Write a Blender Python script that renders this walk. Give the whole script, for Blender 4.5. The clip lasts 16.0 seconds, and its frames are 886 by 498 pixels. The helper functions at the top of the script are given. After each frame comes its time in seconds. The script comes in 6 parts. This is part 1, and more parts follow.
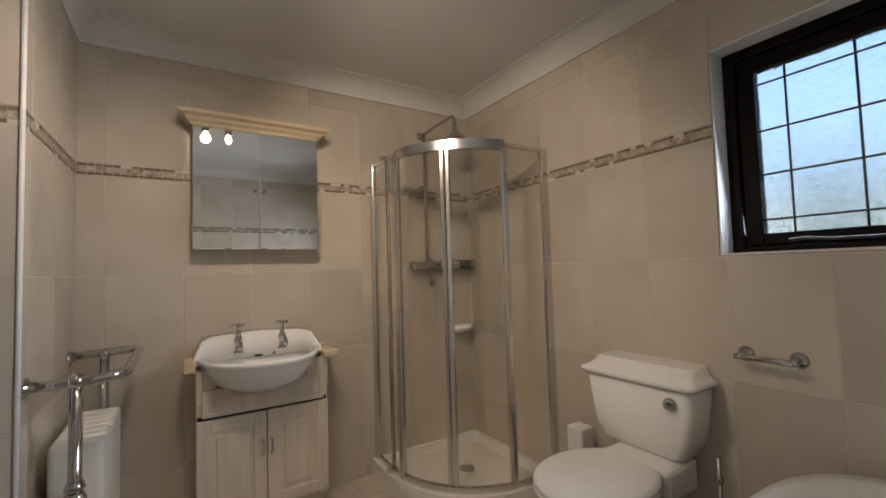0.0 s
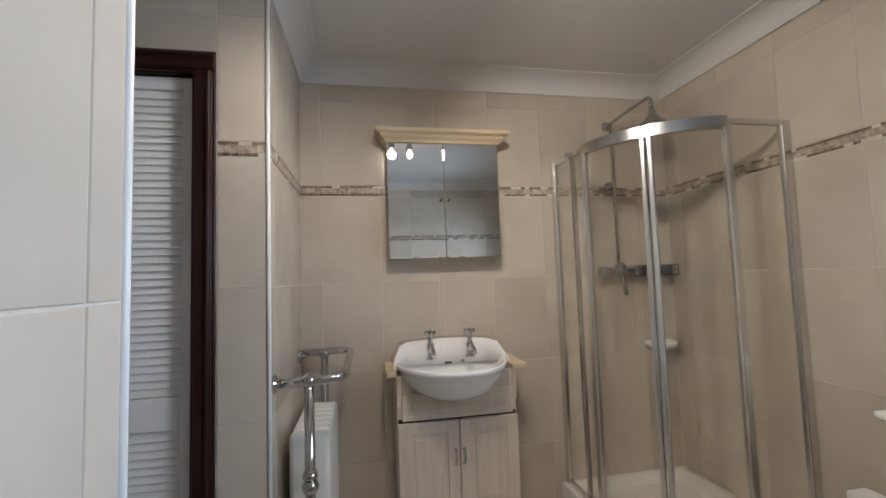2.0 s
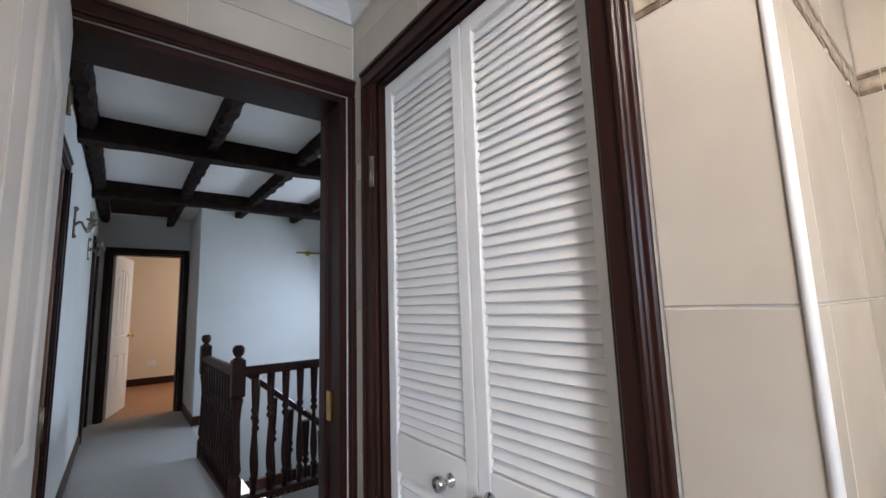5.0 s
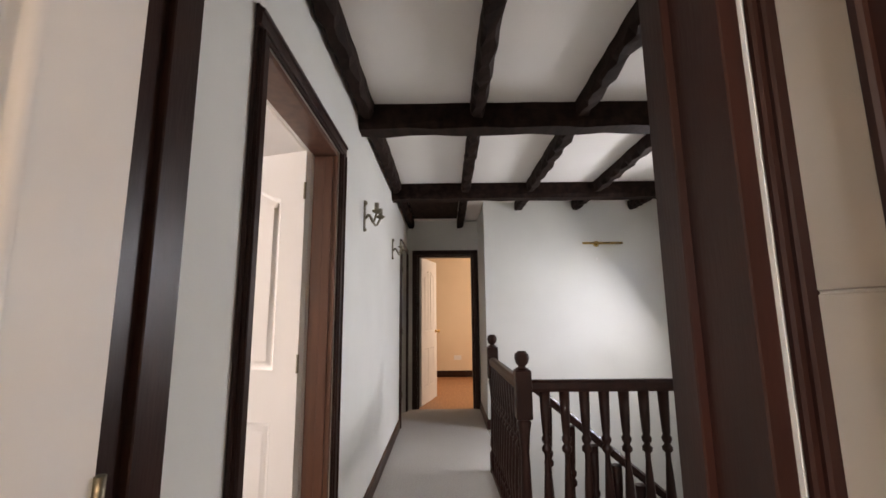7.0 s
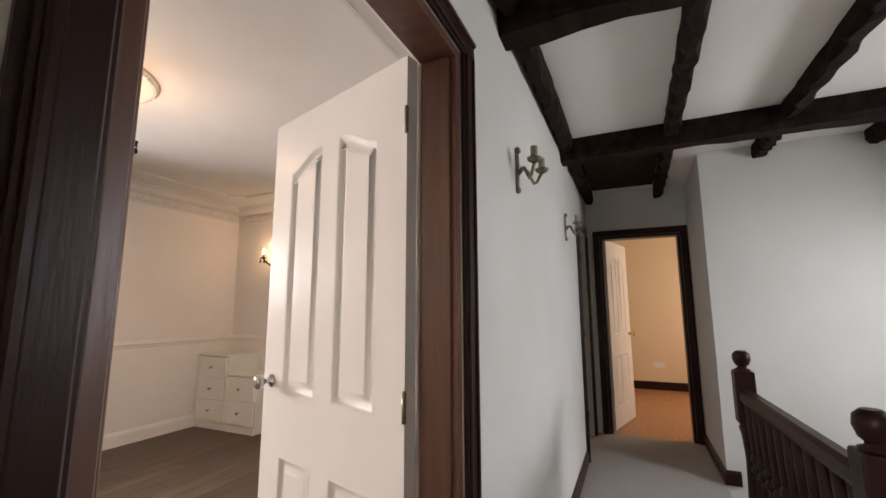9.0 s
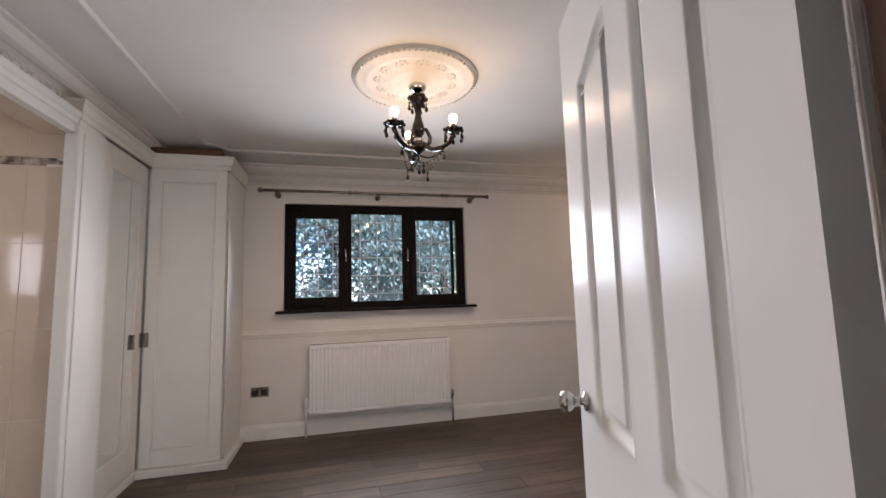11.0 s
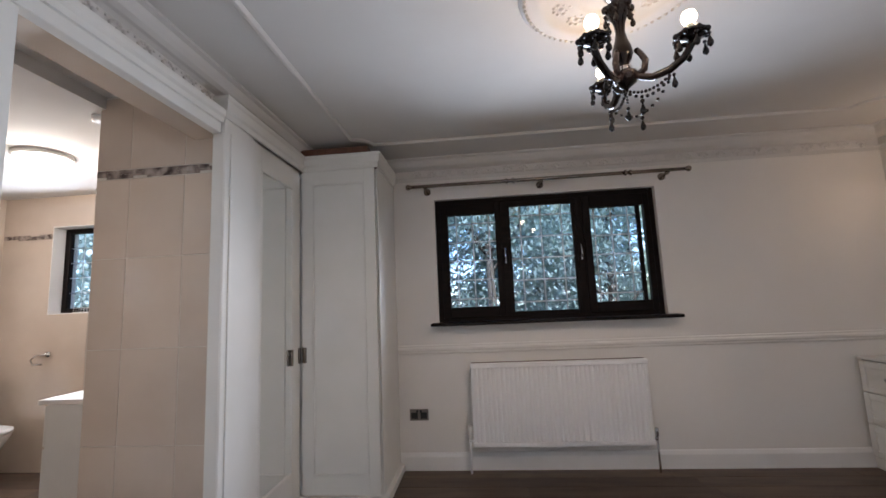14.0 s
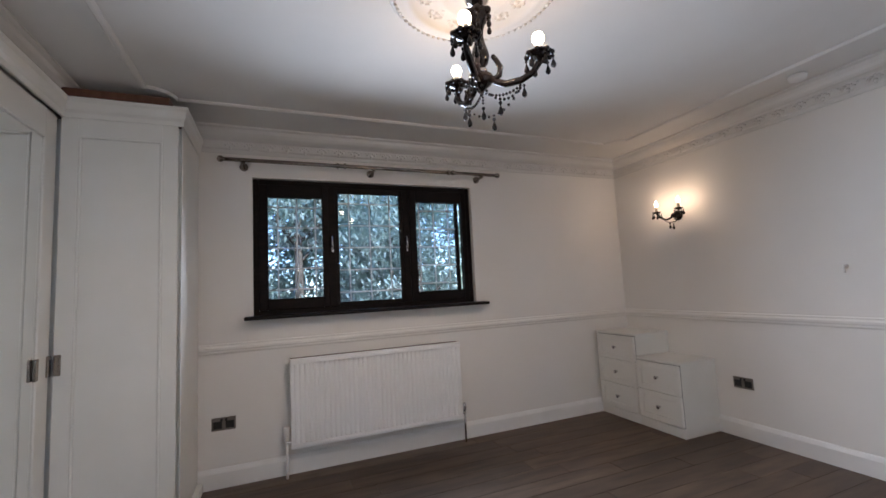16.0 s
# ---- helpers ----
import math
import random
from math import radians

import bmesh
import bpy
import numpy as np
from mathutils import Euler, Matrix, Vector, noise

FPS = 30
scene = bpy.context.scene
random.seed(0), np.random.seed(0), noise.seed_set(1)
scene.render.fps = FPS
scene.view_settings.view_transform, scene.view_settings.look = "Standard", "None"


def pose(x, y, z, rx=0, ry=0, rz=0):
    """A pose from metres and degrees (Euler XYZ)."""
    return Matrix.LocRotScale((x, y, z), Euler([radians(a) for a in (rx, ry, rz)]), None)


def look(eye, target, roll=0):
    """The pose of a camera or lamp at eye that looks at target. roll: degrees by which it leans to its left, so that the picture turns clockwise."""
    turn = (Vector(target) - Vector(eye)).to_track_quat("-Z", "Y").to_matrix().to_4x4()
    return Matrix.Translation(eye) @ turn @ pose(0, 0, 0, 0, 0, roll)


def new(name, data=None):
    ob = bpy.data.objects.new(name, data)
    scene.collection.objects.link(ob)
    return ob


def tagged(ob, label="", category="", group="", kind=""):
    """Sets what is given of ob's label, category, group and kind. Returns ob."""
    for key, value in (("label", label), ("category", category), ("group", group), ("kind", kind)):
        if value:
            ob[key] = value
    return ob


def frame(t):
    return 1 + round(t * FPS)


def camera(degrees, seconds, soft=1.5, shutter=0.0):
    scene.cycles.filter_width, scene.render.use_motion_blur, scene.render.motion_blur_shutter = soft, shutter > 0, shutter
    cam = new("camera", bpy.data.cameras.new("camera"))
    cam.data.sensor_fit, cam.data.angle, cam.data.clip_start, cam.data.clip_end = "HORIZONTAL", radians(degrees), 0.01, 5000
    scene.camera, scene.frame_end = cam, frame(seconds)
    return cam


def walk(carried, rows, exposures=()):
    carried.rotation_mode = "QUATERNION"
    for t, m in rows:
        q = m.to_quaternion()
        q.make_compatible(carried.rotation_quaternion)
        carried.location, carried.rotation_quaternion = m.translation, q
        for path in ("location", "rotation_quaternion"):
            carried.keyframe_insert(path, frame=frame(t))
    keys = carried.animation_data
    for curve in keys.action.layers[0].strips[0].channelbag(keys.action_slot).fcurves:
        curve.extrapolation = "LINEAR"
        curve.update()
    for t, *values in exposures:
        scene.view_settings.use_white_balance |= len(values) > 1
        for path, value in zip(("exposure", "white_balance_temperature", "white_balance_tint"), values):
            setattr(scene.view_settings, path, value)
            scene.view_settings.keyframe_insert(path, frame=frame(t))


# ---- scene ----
cam = camera(93.8, 16.0, soft=1.6)
PATH = [
    (0, look((1.070, -0.077, 1.205), (2.125, 1.620, 1.303), -1.70)),
    (0.5, look((1.065, -0.081, 1.211), (2.003, 1.682, 1.318), -1.60)),
    (1, look((1.047, -0.062, 1.225), (1.799, 1.788, 1.334), -1.60)),
    (1.5, look((1.014, 0.025, 1.243), (1.571, 1.942, 1.358), -1.70)),
    (2, look((0.986, 0.110, 1.238), (1.348, 2.073, 1.370), -1.90)),
    (2.5, look((0.973, 0.193, 1.231), (1.128, 2.180, 1.394), -2.30)),
    (3, look((0.990, 0.367, 1.231), (0.908, 2.356, 1.424), -2.50)),
    (3.5, look((0.982, 0.544, 1.222), (0.585, 2.493, 1.434), -2.60)),
    (4, look((0.938, 0.716, 1.217), (0.134, 2.532, 1.456), -2.50)),
    (4.5, look((0.860, 0.849, 1.237), (-0.350, 2.422, 1.482), -2.30)),
    (5, look((0.779, 0.994, 1.236), (-0.790, 2.207, 1.499), -1.90)),
    (5.2, look((0.747, 1.052, 1.248), (-0.928, 2.114, 1.504), -2.10)),
    (7.3, look((-0.206, 1.240, 1.199), (-2.180, 1.123, 1.501), -0.30)),
    (7.5, look((-0.270, 1.233, 1.209), (-2.242, 1.060, 1.501), -0.30)),
    (8, look((-0.522, 1.202, 1.201), (-2.478, 0.909, 1.501), -0.30)),
    (8.2, look((-0.597, 1.193, 1.212), (-2.540, 0.830, 1.519), -0.40)),
    (10.3, look((-1.461, 1.011, 1.253), (-2.579, -0.636, 1.447), -1.10)),
    (10.5, look((-1.460, 0.987, 1.245), (-2.430, -0.752, 1.437), -1.50)),
    (11, look((-1.582, 0.833, 1.259), (-2.077, -1.093, 1.463), -1.60)),
    (11.5, look((-1.634, 0.684, 1.270), (-1.706, -1.303, 1.485), -1.90)),
    (12, look((-1.632, 0.540, 1.272), (-1.333, -1.425, 1.498), -2.00)),
    (12.5, look((-1.584, 0.375, 1.288), (-1.072, -1.544, 1.524), -2.30)),
    (13, look((-1.557, 0.294, 1.298), (-1.005, -1.613, 1.543), -2.50)),
    (13.5, look((-1.522, 0.223, 1.291), (-1.097, -1.714, 1.545), -2.50)),
    (14, look((-1.458, 0.107, 1.287), (-1.282, -1.869, 1.540), -2.50)),
    (14.5, look((-1.423, 0.042, 1.271), (-1.548, -1.939, 1.517), -2.50)),
    (15, look((-1.343, 0.011, 1.276), (-1.736, -1.937, 1.500), -2.60)),
    (15.5, look((-1.276, 0.006, 1.273), (-1.882, -1.889, 1.473), -2.70)),
    (16, look((-1.249, 0.009, 1.259), (-2.000, -1.836, 1.443), -2.90)),
]
walk(cam, PATH, [(0, 0.42, 6700, 17), (1.5, 0.66, 6000, 13), (3, 0.9, 5800, 13), (4.2, 1.4, 5900, 16), (5, 1.7, 6100, 16), (5.6, 1.95, 6700, 20), (7.3, 2.25, 8300, 25), (8.2, 2.1, 8500, 25), (10.3, 1.65, 6900, 21), (11.5, 1.45, 6700, 20), (12.5, 1.35, 6300, 18), (14, 1.35, 6200, 17), (16, 1.45, 6100, 16)])

# ---- world and large lights ----
world = bpy.data.worlds.new("world")
scene.world = world
world.use_nodes = True
wt = world.node_tree
sky = wt.nodes.new("ShaderNodeTexSky")
sky.sky_type, sky.sun_disc = "NISHITA", False
sky.ozone_density, sky.dust_density = 5.0, 0.4
sky.sun_elevation, sky.sun_rotation = radians(45), radians(-20)
wt.links.new(sky.outputs[0], wt.nodes["Background"].inputs[0])
wt.nodes["Background"].inputs[1].default_value = 0.30


def lamp(name, kind, power, m, colour, **kw):
    d = bpy.data.lights.new(name, kind)
    d.energy, d.color = power, colour
    for k, v in kw.items():
        if k == "size":
            d.size = v
        elif k == "size_y":
            d.shape, d.size_y = "RECTANGLE", v
        elif k == "radius":
            d.shadow_soft_size = v
        elif k == "angle":
            d.angle = v
        elif k == "spread":
            d.spread = radians(v)
        elif k == "spot":
            d.spot_size, d.spot_blend = radians(v), 0.6
    ob = new(name, d)
    ob.matrix_world = m
    return ob


DAY = (0.80, 0.90, 1.0)
WARM = (1.0, 0.74, 0.45)
lamp("sun", "SUN", 5.0, look((0, 0, 0), (0.26, -0.72, -0.77)), (1, 0.97, 0.92), angle=radians(0.6))
# sky light in the window openings
lamp("window_light_bath", "AREA", 9, look((2.80, 0.20, 1.62), (0, 0.35, 1.0)), (0.70, 0.85, 1.0), size=0.95, size_y=0.72, spread=115)
lamp("window_light_bed", "AREA", 18, look((-1.99, -3.19, 1.65), (-2.1, 0, 0.9)), (0.78, 0.89, 1.0), size=1.6, size_y=0.6, spread=120)
lamp("window_light_landing", "AREA", 15, look((-3.55, 3.76, 1.58), (-2.6, 1.6, 0.0)), (0.74, 0.87, 1.0), size=1.04, size_y=0.62)
lamp("window_light_ensuite", "AREA", 9, look((2.16, -3.22, 1.72), (2.0, 0, 1.4)), (0.85, 0.93, 1.0), size=0.45, size_y=0.7)
# added warm fill for the far room, which has no window opening
lamp("far_room_fill_light", "AREA", 8, look((-7.0, 3.0, 1.5), (-7.0, 0, 0.8)), (1.0, 0.93, 0.82), size=1.4, size_y=1.1)
# lamps that the place has, with added fill spots at the chandelier
lamp("bath_spot_light", "SPOT", 15.5, look((1.19, 1.143, 2.19), (1.02, 1.36, 0.0)), (1.0, 0.86, 0.68), radius=0.03, spot=176)
lamp("bath_spot_light", "SPOT", 19, look((1.351, 0.951, 2.24), (2.5, 2.05, 1.25)), (1.0, 0.86, 0.68), radius=0.016, spot=108)
for p in ((-1.868, -1.207, 2.19), (-2.188, -1.231, 2.19), (-2.012, -1.60, 2.225)):
    lamp("chandelier_light", "POINT", 0.5, pose(*p), (1.0, 0.62, 0.30), radius=0.028)
    # added downward fill that brightens walls and floor but not the ceiling
    lamp("chandelier_light", "SPOT", 4.5, look(p, (p[0], p[1] - 0.01, 0)), (1.0, 0.80, 0.60), radius=0.028, spot=170)
for p in ((-4.43, -2.46, 1.912), (-4.43, -2.68, 1.912)):
    lamp("sconce_light", "POINT", 0.34, pose(*p), (1.0, 0.66, 0.42), radius=0.012)
lamp("ensuite_lamp_light", "POINT", 11, pose(1.47, -2.36, 2.30), (1.0, 0.90, 0.76), radius=0.08)

# ---- materials ----


def material(name, colour, rough=0.5, metal=0.0, c2=None, scale=8.0, detail=4.0, bump=0.0, bscale=60.0, coat=0.0, vary=0.0, rvar=0.0, stretch=None, spec=None):
    m = bpy.data.materials.new(name)
    m.use_nodes = True
    t = m.node_tree
    b = t.nodes["Principled BSDF"]
    b.inputs["Roughness"].default_value, b.inputs["Metallic"].default_value = rough, metal
    b.inputs["Base Color"].default_value = (*colour, 1)
    if coat:
        b.inputs["Coat Weight"].default_value, b.inputs["Coat Roughness"].default_value = coat, 0.06
    if spec is not None:
        b.inputs["Specular IOR Level"].default_value = spec
    co = t.nodes.new("ShaderNodeTexCoord")
    mp = t.nodes.new("ShaderNodeMapping")
    t.links.new(co.outputs["Object"], mp.inputs[0])
    if stretch:
        mp.inputs["Scale"].default_value = stretch
    if vary:
        oi = t.nodes.new("ShaderNodeObjectInfo")
        mu = t.nodes.new("ShaderNodeMath")
        mu.operation = "MULTIPLY"
        mu.inputs[1].default_value = 37.0
        t.links.new(oi.outputs["Random"], mu.inputs[0])
        t.links.new(mu.outputs[0], mp.inputs["Location"])
    if c2 is not None:
        n = t.nodes.new("ShaderNodeTexNoise")
        n.inputs["Scale"].default_value, n.inputs["Detail"].default_value = scale, detail
        t.links.new(mp.outputs[0], n.inputs["Vector"])
        r = t.nodes.new("ShaderNodeValToRGB")
        r.color_ramp.elements[0].position, r.color_ramp.elements[1].position = 0.32, 0.68
        r.color_ramp.elements[0].color, r.color_ramp.elements[1].color = (*colour, 1), (*c2, 1)
        t.links.new(n.outputs[0], r.inputs[0])
        out = r.outputs[0]
        if vary:
            hs = t.nodes.new("ShaderNodeHueSaturation")
            mr = t.nodes.new("ShaderNodeMapRange")
            mr.inputs[3].default_value, mr.inputs[4].default_value = 1 - vary, 1 + vary
            t.links.new(oi.outputs["Random"], mr.inputs[0])
            t.links.new(mr.outputs[0], hs.inputs["Value"])
            t.links.new(out, hs.inputs["Color"])
            out = hs.outputs[0]
        t.links.new(out, b.inputs["Base Color"])
        if rvar:
            rr = t.nodes.new("ShaderNodeMapRange")
            rr.inputs[3].default_value, rr.inputs[4].default_value = max(rough - rvar, 0.02), rough + rvar
            t.links.new(n.outputs[0], rr.inputs[0])
            t.links.new(rr.outputs[0], b.inputs["Roughness"])
    if bump:
        n2 = t.nodes.new("ShaderNodeTexNoise")
        n2.inputs["Scale"].default_value, n2.inputs["Detail"].default_value = bscale, 5
        t.links.new(mp.outputs[0], n2.inputs["Vector"])
        bp = t.nodes.new("ShaderNodeBump")
        bp.inputs["Strength"].default_value, bp.inputs["Distance"].default_value = bump, 0.01
        t.links.new(n2.outputs[0], bp.inputs["Height"])
        t.links.new(bp.outputs[0], b.inputs["Normal"])
    return m


def glow(name, colour, strength):
    m = bpy.data.materials.new(name)
    m.use_nodes = True
    b = m.node_tree.nodes["Principled BSDF"]
    b.inputs["Base Color"].default_value = (*colour, 1)
    b.inputs["Emission Color"].default_value, b.inputs["Emission Strength"].default_value = (*colour, 1), strength
    return m


def glass(name, rough=0.0, tint=(1, 1, 1), bump=0.0):
    m = material(name, tint, rough, bump=bump, bscale=34.0)
    b = m.node_tree.nodes["Principled BSDF"]
    b.inputs["Transmission Weight"].default_value, b.inputs["IOR"].default_value = 1.0, 1.45
    return m


TILE = material("cream_tile", (0.52, 0.455, 0.375), 0.22, c2=(0.60, 0.535, 0.45), scale=3.5, detail=8, bump=0.03, bscale=9, vary=0.075, rvar=0.06, spec=0.32)
TILE_ENS = material("sand_tile", (0.57, 0.47, 0.38), 0.06, c2=(0.63, 0.53, 0.435), scale=3, detail=8, bump=0.008, bscale=4, vary=0.04, rvar=0.02, coat=1.0, spec=0.9)
GROUT = material("grout", (0.68, 0.64, 0.57), 0.85, c2=(0.54, 0.50, 0.43), scale=30, bump=0.15, bscale=160)
MOSAIC = material("brown_mosaic", (0.27, 0.20, 0.14), 0.3, c2=(0.56, 0.48, 0.38), scale=42, detail=2, bump=0.1, bscale=60)
MOSAIC_EDGE = material("dark_mosaic_bead", (0.10, 0.065, 0.04), 0.3, c2=(0.30, 0.22, 0.15), scale=60, detail=2)
GLASS_MOS = material("glass_mosaic", (0.07, 0.05, 0.045), 0.12, c2=(0.45, 0.38, 0.33), scale=22, detail=1)
FLOOR_TILE = material("floor_tile", (0.50, 0.44, 0.36), 0.35, c2=(0.58, 0.52, 0.44), scale=6, vary=0.05, bump=0.05)
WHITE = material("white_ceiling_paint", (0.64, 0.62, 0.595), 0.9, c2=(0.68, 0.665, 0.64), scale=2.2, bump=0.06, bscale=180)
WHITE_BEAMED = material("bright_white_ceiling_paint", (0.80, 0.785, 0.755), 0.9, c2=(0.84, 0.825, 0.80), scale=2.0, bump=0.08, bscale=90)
DOOR_PAINT = material("white_door_paint", (0.74, 0.725, 0.70), 0.26, c2=(0.77, 0.755, 0.735), scale=4, bump=0.015, bscale=30, rvar=0.03, spec=0.015)
GLOSS = material("white_gloss_paint", (0.77, 0.76, 0.74), 0.36, c2=(0.81, 0.80, 0.785), scale=5, bump=0.03, bscale=22, rvar=0.06)
SATIN = material("cream_satin_lacquer", (0.74, 0.735, 0.695), 0.30, c2=(0.78, 0.77, 0.735), scale=4, bump=0.015, bscale=40, rvar=0.05, spec=0.06)
PLASTER = material("off_white_wall_paint", (0.76, 0.735, 0.70), 0.85, c2=(0.795, 0.77, 0.74), scale=1.6, bump=0.05, bscale=150)
LAND_WALL = material("cool_white_wall_paint", (0.66, 0.665, 0.63), 0.85, c2=(0.71, 0.715, 0.68), scale=1.7, bump=0.06, bscale=120)
PEACH = material("peach_wall_paint", (0.74, 0.60, 0.43), 0.85, c2=(0.78, 0.64, 0.47), scale=2, bump=0.05, bscale=120)
DARK = material("dark_mahogany", (0.018, 0.007, 0.005), 0.36, c2=(0.032, 0.011, 0.008), scale=5, detail=6, bump=0.06, bscale=40, stretch=(4, 4, 0.5), spec=0.22)
BEAM = material("dark_stained_beam", (0.010, 0.005, 0.004), 0.7, c2=(0.026, 0.014, 0.011), scale=6, bump=0.3, bscale=14, stretch=(1, 3, 3), spec=0.1)
JAMB = material("red_brown_wood", (0.10, 0.042, 0.027), 0.38, c2=(0.15, 0.066, 0.042), scale=4, detail=7, bump=0.05, bscale=30, stretch=(7, 7, 0.5))
OAK_BEIGE = material("limed_wood", (0.60, 0.51, 0.41), 0.42, c2=(0.68, 0.59, 0.49), scale=5, detail=7, bump=0.05, bscale=30, stretch=(9, 9, 0.7))
PINE = material("pale_pine", (0.60, 0.47, 0.30), 0.45, c2=(0.70, 0.57, 0.39), scale=5, detail=7, bump=0.05, stretch=(0.7, 9, 9))
CHROME = material("chrome", (0.62, 0.61, 0.60), 0.07, 1.0, c2=(0.52, 0.51, 0.51), scale=12)
STEEL = material("brushed_aluminium", (0.74, 0.73, 0.71), 0.2, 1.0, c2=(0.66, 0.65, 0.63), scale=20, stretch=(20, 20, 1))
NICKEL = material("brushed_nickel", (0.27, 0.235, 0.21), 0.26, 1.0, c2=(0.34, 0.30, 0.265), scale=20)
BRASS = material("polished_brass", (0.72, 0.47, 0.16), 0.22, 1.0, c2=(0.60, 0.38, 0.12), scale=15)
OLDBRASS = material("tarnished_brass", (0.20, 0.18, 0.13), 0.42, 1.0, c2=(0.30, 0.27, 0.20), scale=30, bump=0.2)
MIRROR = material("mirror_glass", (0.93, 0.94, 0.93), 0.01, 1.0)
CERAMIC = material("white_ceramic", (0.82, 0.81, 0.78), 0.10, c2=(0.84, 0.83, 0.805), scale=2, coat=0.5)
ACRYLIC = material("white_acrylic", (0.78, 0.75, 0.70), 0.25, c2=(0.80, 0.775, 0.73), scale=3)
ENAMEL = material("cream_enamel", (0.76, 0.74, 0.66), 0.3, c2=(0.79, 0.77, 0.70), scale=6, bump=0.03)
RADWHITE = material("white_radiator_enamel", (0.86, 0.86, 0.86), 0.3, c2=(0.88, 0.88, 0.88), scale=5, bump=0.02)
# dark brown-grey that stands for the shade in the radiator's open top
GRILLE_SHADE = material("shade_dark_grille", (0.16, 0.13, 0.11), 0.8, c2=(0.24, 0.20, 0.17), scale=30, bump=0.2)
BLACK = material("black_glass", (0.005, 0.004, 0.004), 0.12, c2=(0.010, 0.007, 0.007), scale=20, spec=0.35)
BLACKP = material("black_plastic", (0.02, 0.02, 0.02), 0.45, c2=(0.03, 0.03, 0.03), scale=30)
FRAME = material("black_stained_window", (0.005, 0.004, 0.004), 0.5, c2=(0.012, 0.007, 0.006), scale=5, bump=0.08, stretch=(2, 2, 8), spec=0.12)
# pale blue base carries the sky's sheen on the lead
SKYLIT_LEAD = material("lead_came", (0.74, 0.79, 0.85), 0.35, 0.0, c2=(0.80, 0.84, 0.89), scale=30)
LEADD = material("dark_lead_came", (0.10, 0.11, 0.12), 0.5, 0.4, c2=(0.16, 0.17, 0.18), scale=30)
CARPET = material("grey_beige_carpet", (0.36, 0.345, 0.32), 0.98, c2=(0.46, 0.44, 0.41), scale=90, detail=3, bump=0.6, bscale=220)
PLANK = material("grey_brown_plank", (0.062, 0.041, 0.029), 0.44, c2=(0.135, 0.092, 0.066), scale=3, detail=9, bump=0.06, bscale=40, vary=0.24, stretch=(1.0, 6, 6), rvar=0.08, spec=0.3)
WOODFL = material("orange_wood_floor", (0.36, 0.16, 0.075), 0.35, c2=(0.46, 0.23, 0.11), scale=4, detail=6, stretch=(1.5, 10, 10))
FABRIC = material("black_patterned_fabric", (0.012, 0.012, 0.018), 0.9, c2=(0.02, 0.02, 0.03), scale=40, bump=0.3, bscale=90)
PATTERN = material("pale_embroidery", (0.55, 0.53, 0.50), 0.9, c2=(0.4, 0.4, 0.4), scale=60)
SOCKET = material("dark_nickel_plate", (0.24, 0.21, 0.19), 0.28, 1.0, c2=(0.30, 0.27, 0.24), scale=18)
LEAF = material("leaf", (0.14, 0.19, 0.16), 0.32, c2=(0.38, 0.44, 0.38), scale=2.2, detail=3)
lt = LEAF.node_tree
tr = lt.nodes.new("ShaderNodeBsdfTranslucent")
tr.inputs[0].default_value = (0.44, 0.52, 0.40, 1)
ms = lt.nodes.new("ShaderNodeMixShader")
ms.inputs[0].default_value = 0.30
lt.links.new(lt.nodes["Principled BSDF"].outputs[0], ms.inputs[1])
lt.links.new(tr.outputs[0], ms.inputs[2])
lt.links.new(ms.outputs[0], lt.nodes["Material Output"].inputs[0])
BARK = material("bark", (0.06, 0.045, 0.03), 0.9, c2=(0.12, 0.09, 0.06), scale=10, bump=0.6, bscale=20)
GRASS = material("lawn", (0.05, 0.09, 0.025), 0.95, c2=(0.09, 0.12, 0.035), scale=3, bump=0.5, bscale=60)
BRICK = material("brown_render", (0.30, 0.22, 0.17), 0.9, c2=(0.36, 0.27, 0.21), scale=12, bump=0.3)
# blue tint puts the cool daylight outside into the pane colour
DAYBLUE = glass("daylight_tinted_glass", 0.0, (0.67, 0.81, 1.0))
# grey tint stands for the dimmer light inside the shower
SHOWERG = glass("shade_tinted_shower_glass", 0.0, (0.84, 0.84, 0.81))
OBSCURE = glass("obscure_glass", 0.10, (0.98, 1, 0.98), bump=1.0)
BULB = glow("lit_bulb", (1.0, 0.80, 0.52), 8)
LAMPG = glow("lit_diffuser", (1.0, 0.93, 0.82), 2.4)
CANDLE = material("cream_candle_tube", (0.30, 0.27, 0.20), 0.6, c2=(0.36, 0.32, 0.25), scale=20)
PLASTIC = material("white_plastic", (0.76, 0.75, 0.73), 0.4, c2=(0.78, 0.77, 0.75), scale=8)
# near-black that paints the shade inside gaps, slots and holes
HOLE = material("painted_gap_shade", (0.03, 0.028, 0.025), 0.9, c2=(0.04, 0.037, 0.033), scale=20)

# ---- helpers ----


def bx(bm, a, b, bev=0.0, seg=1):
    lo, hi = [min(a[i], b[i]) for i in range(3)], [max(a[i], b[i]) for i in range(3)]
    m = Matrix.Translation([(lo[i] + hi[i]) / 2 for i in range(3)]) @ Matrix.Diagonal([max(hi[i] - lo[i], 1e-4) for i in range(3)] + [1])
    vs = bmesh.ops.create_cube(bm, size=1, matrix=m)["verts"]
    if bev:
        es = list({e for v in vs for e in v.link_edges})
        bmesh.ops.bevel(bm, geom=es, offset=bev, segments=seg, affect="EDGES", profile=0.5)
    return bm


def box(a, b, bev=0.0, seg=1):
    return bx(bmesh.new(), a, b, bev, seg)


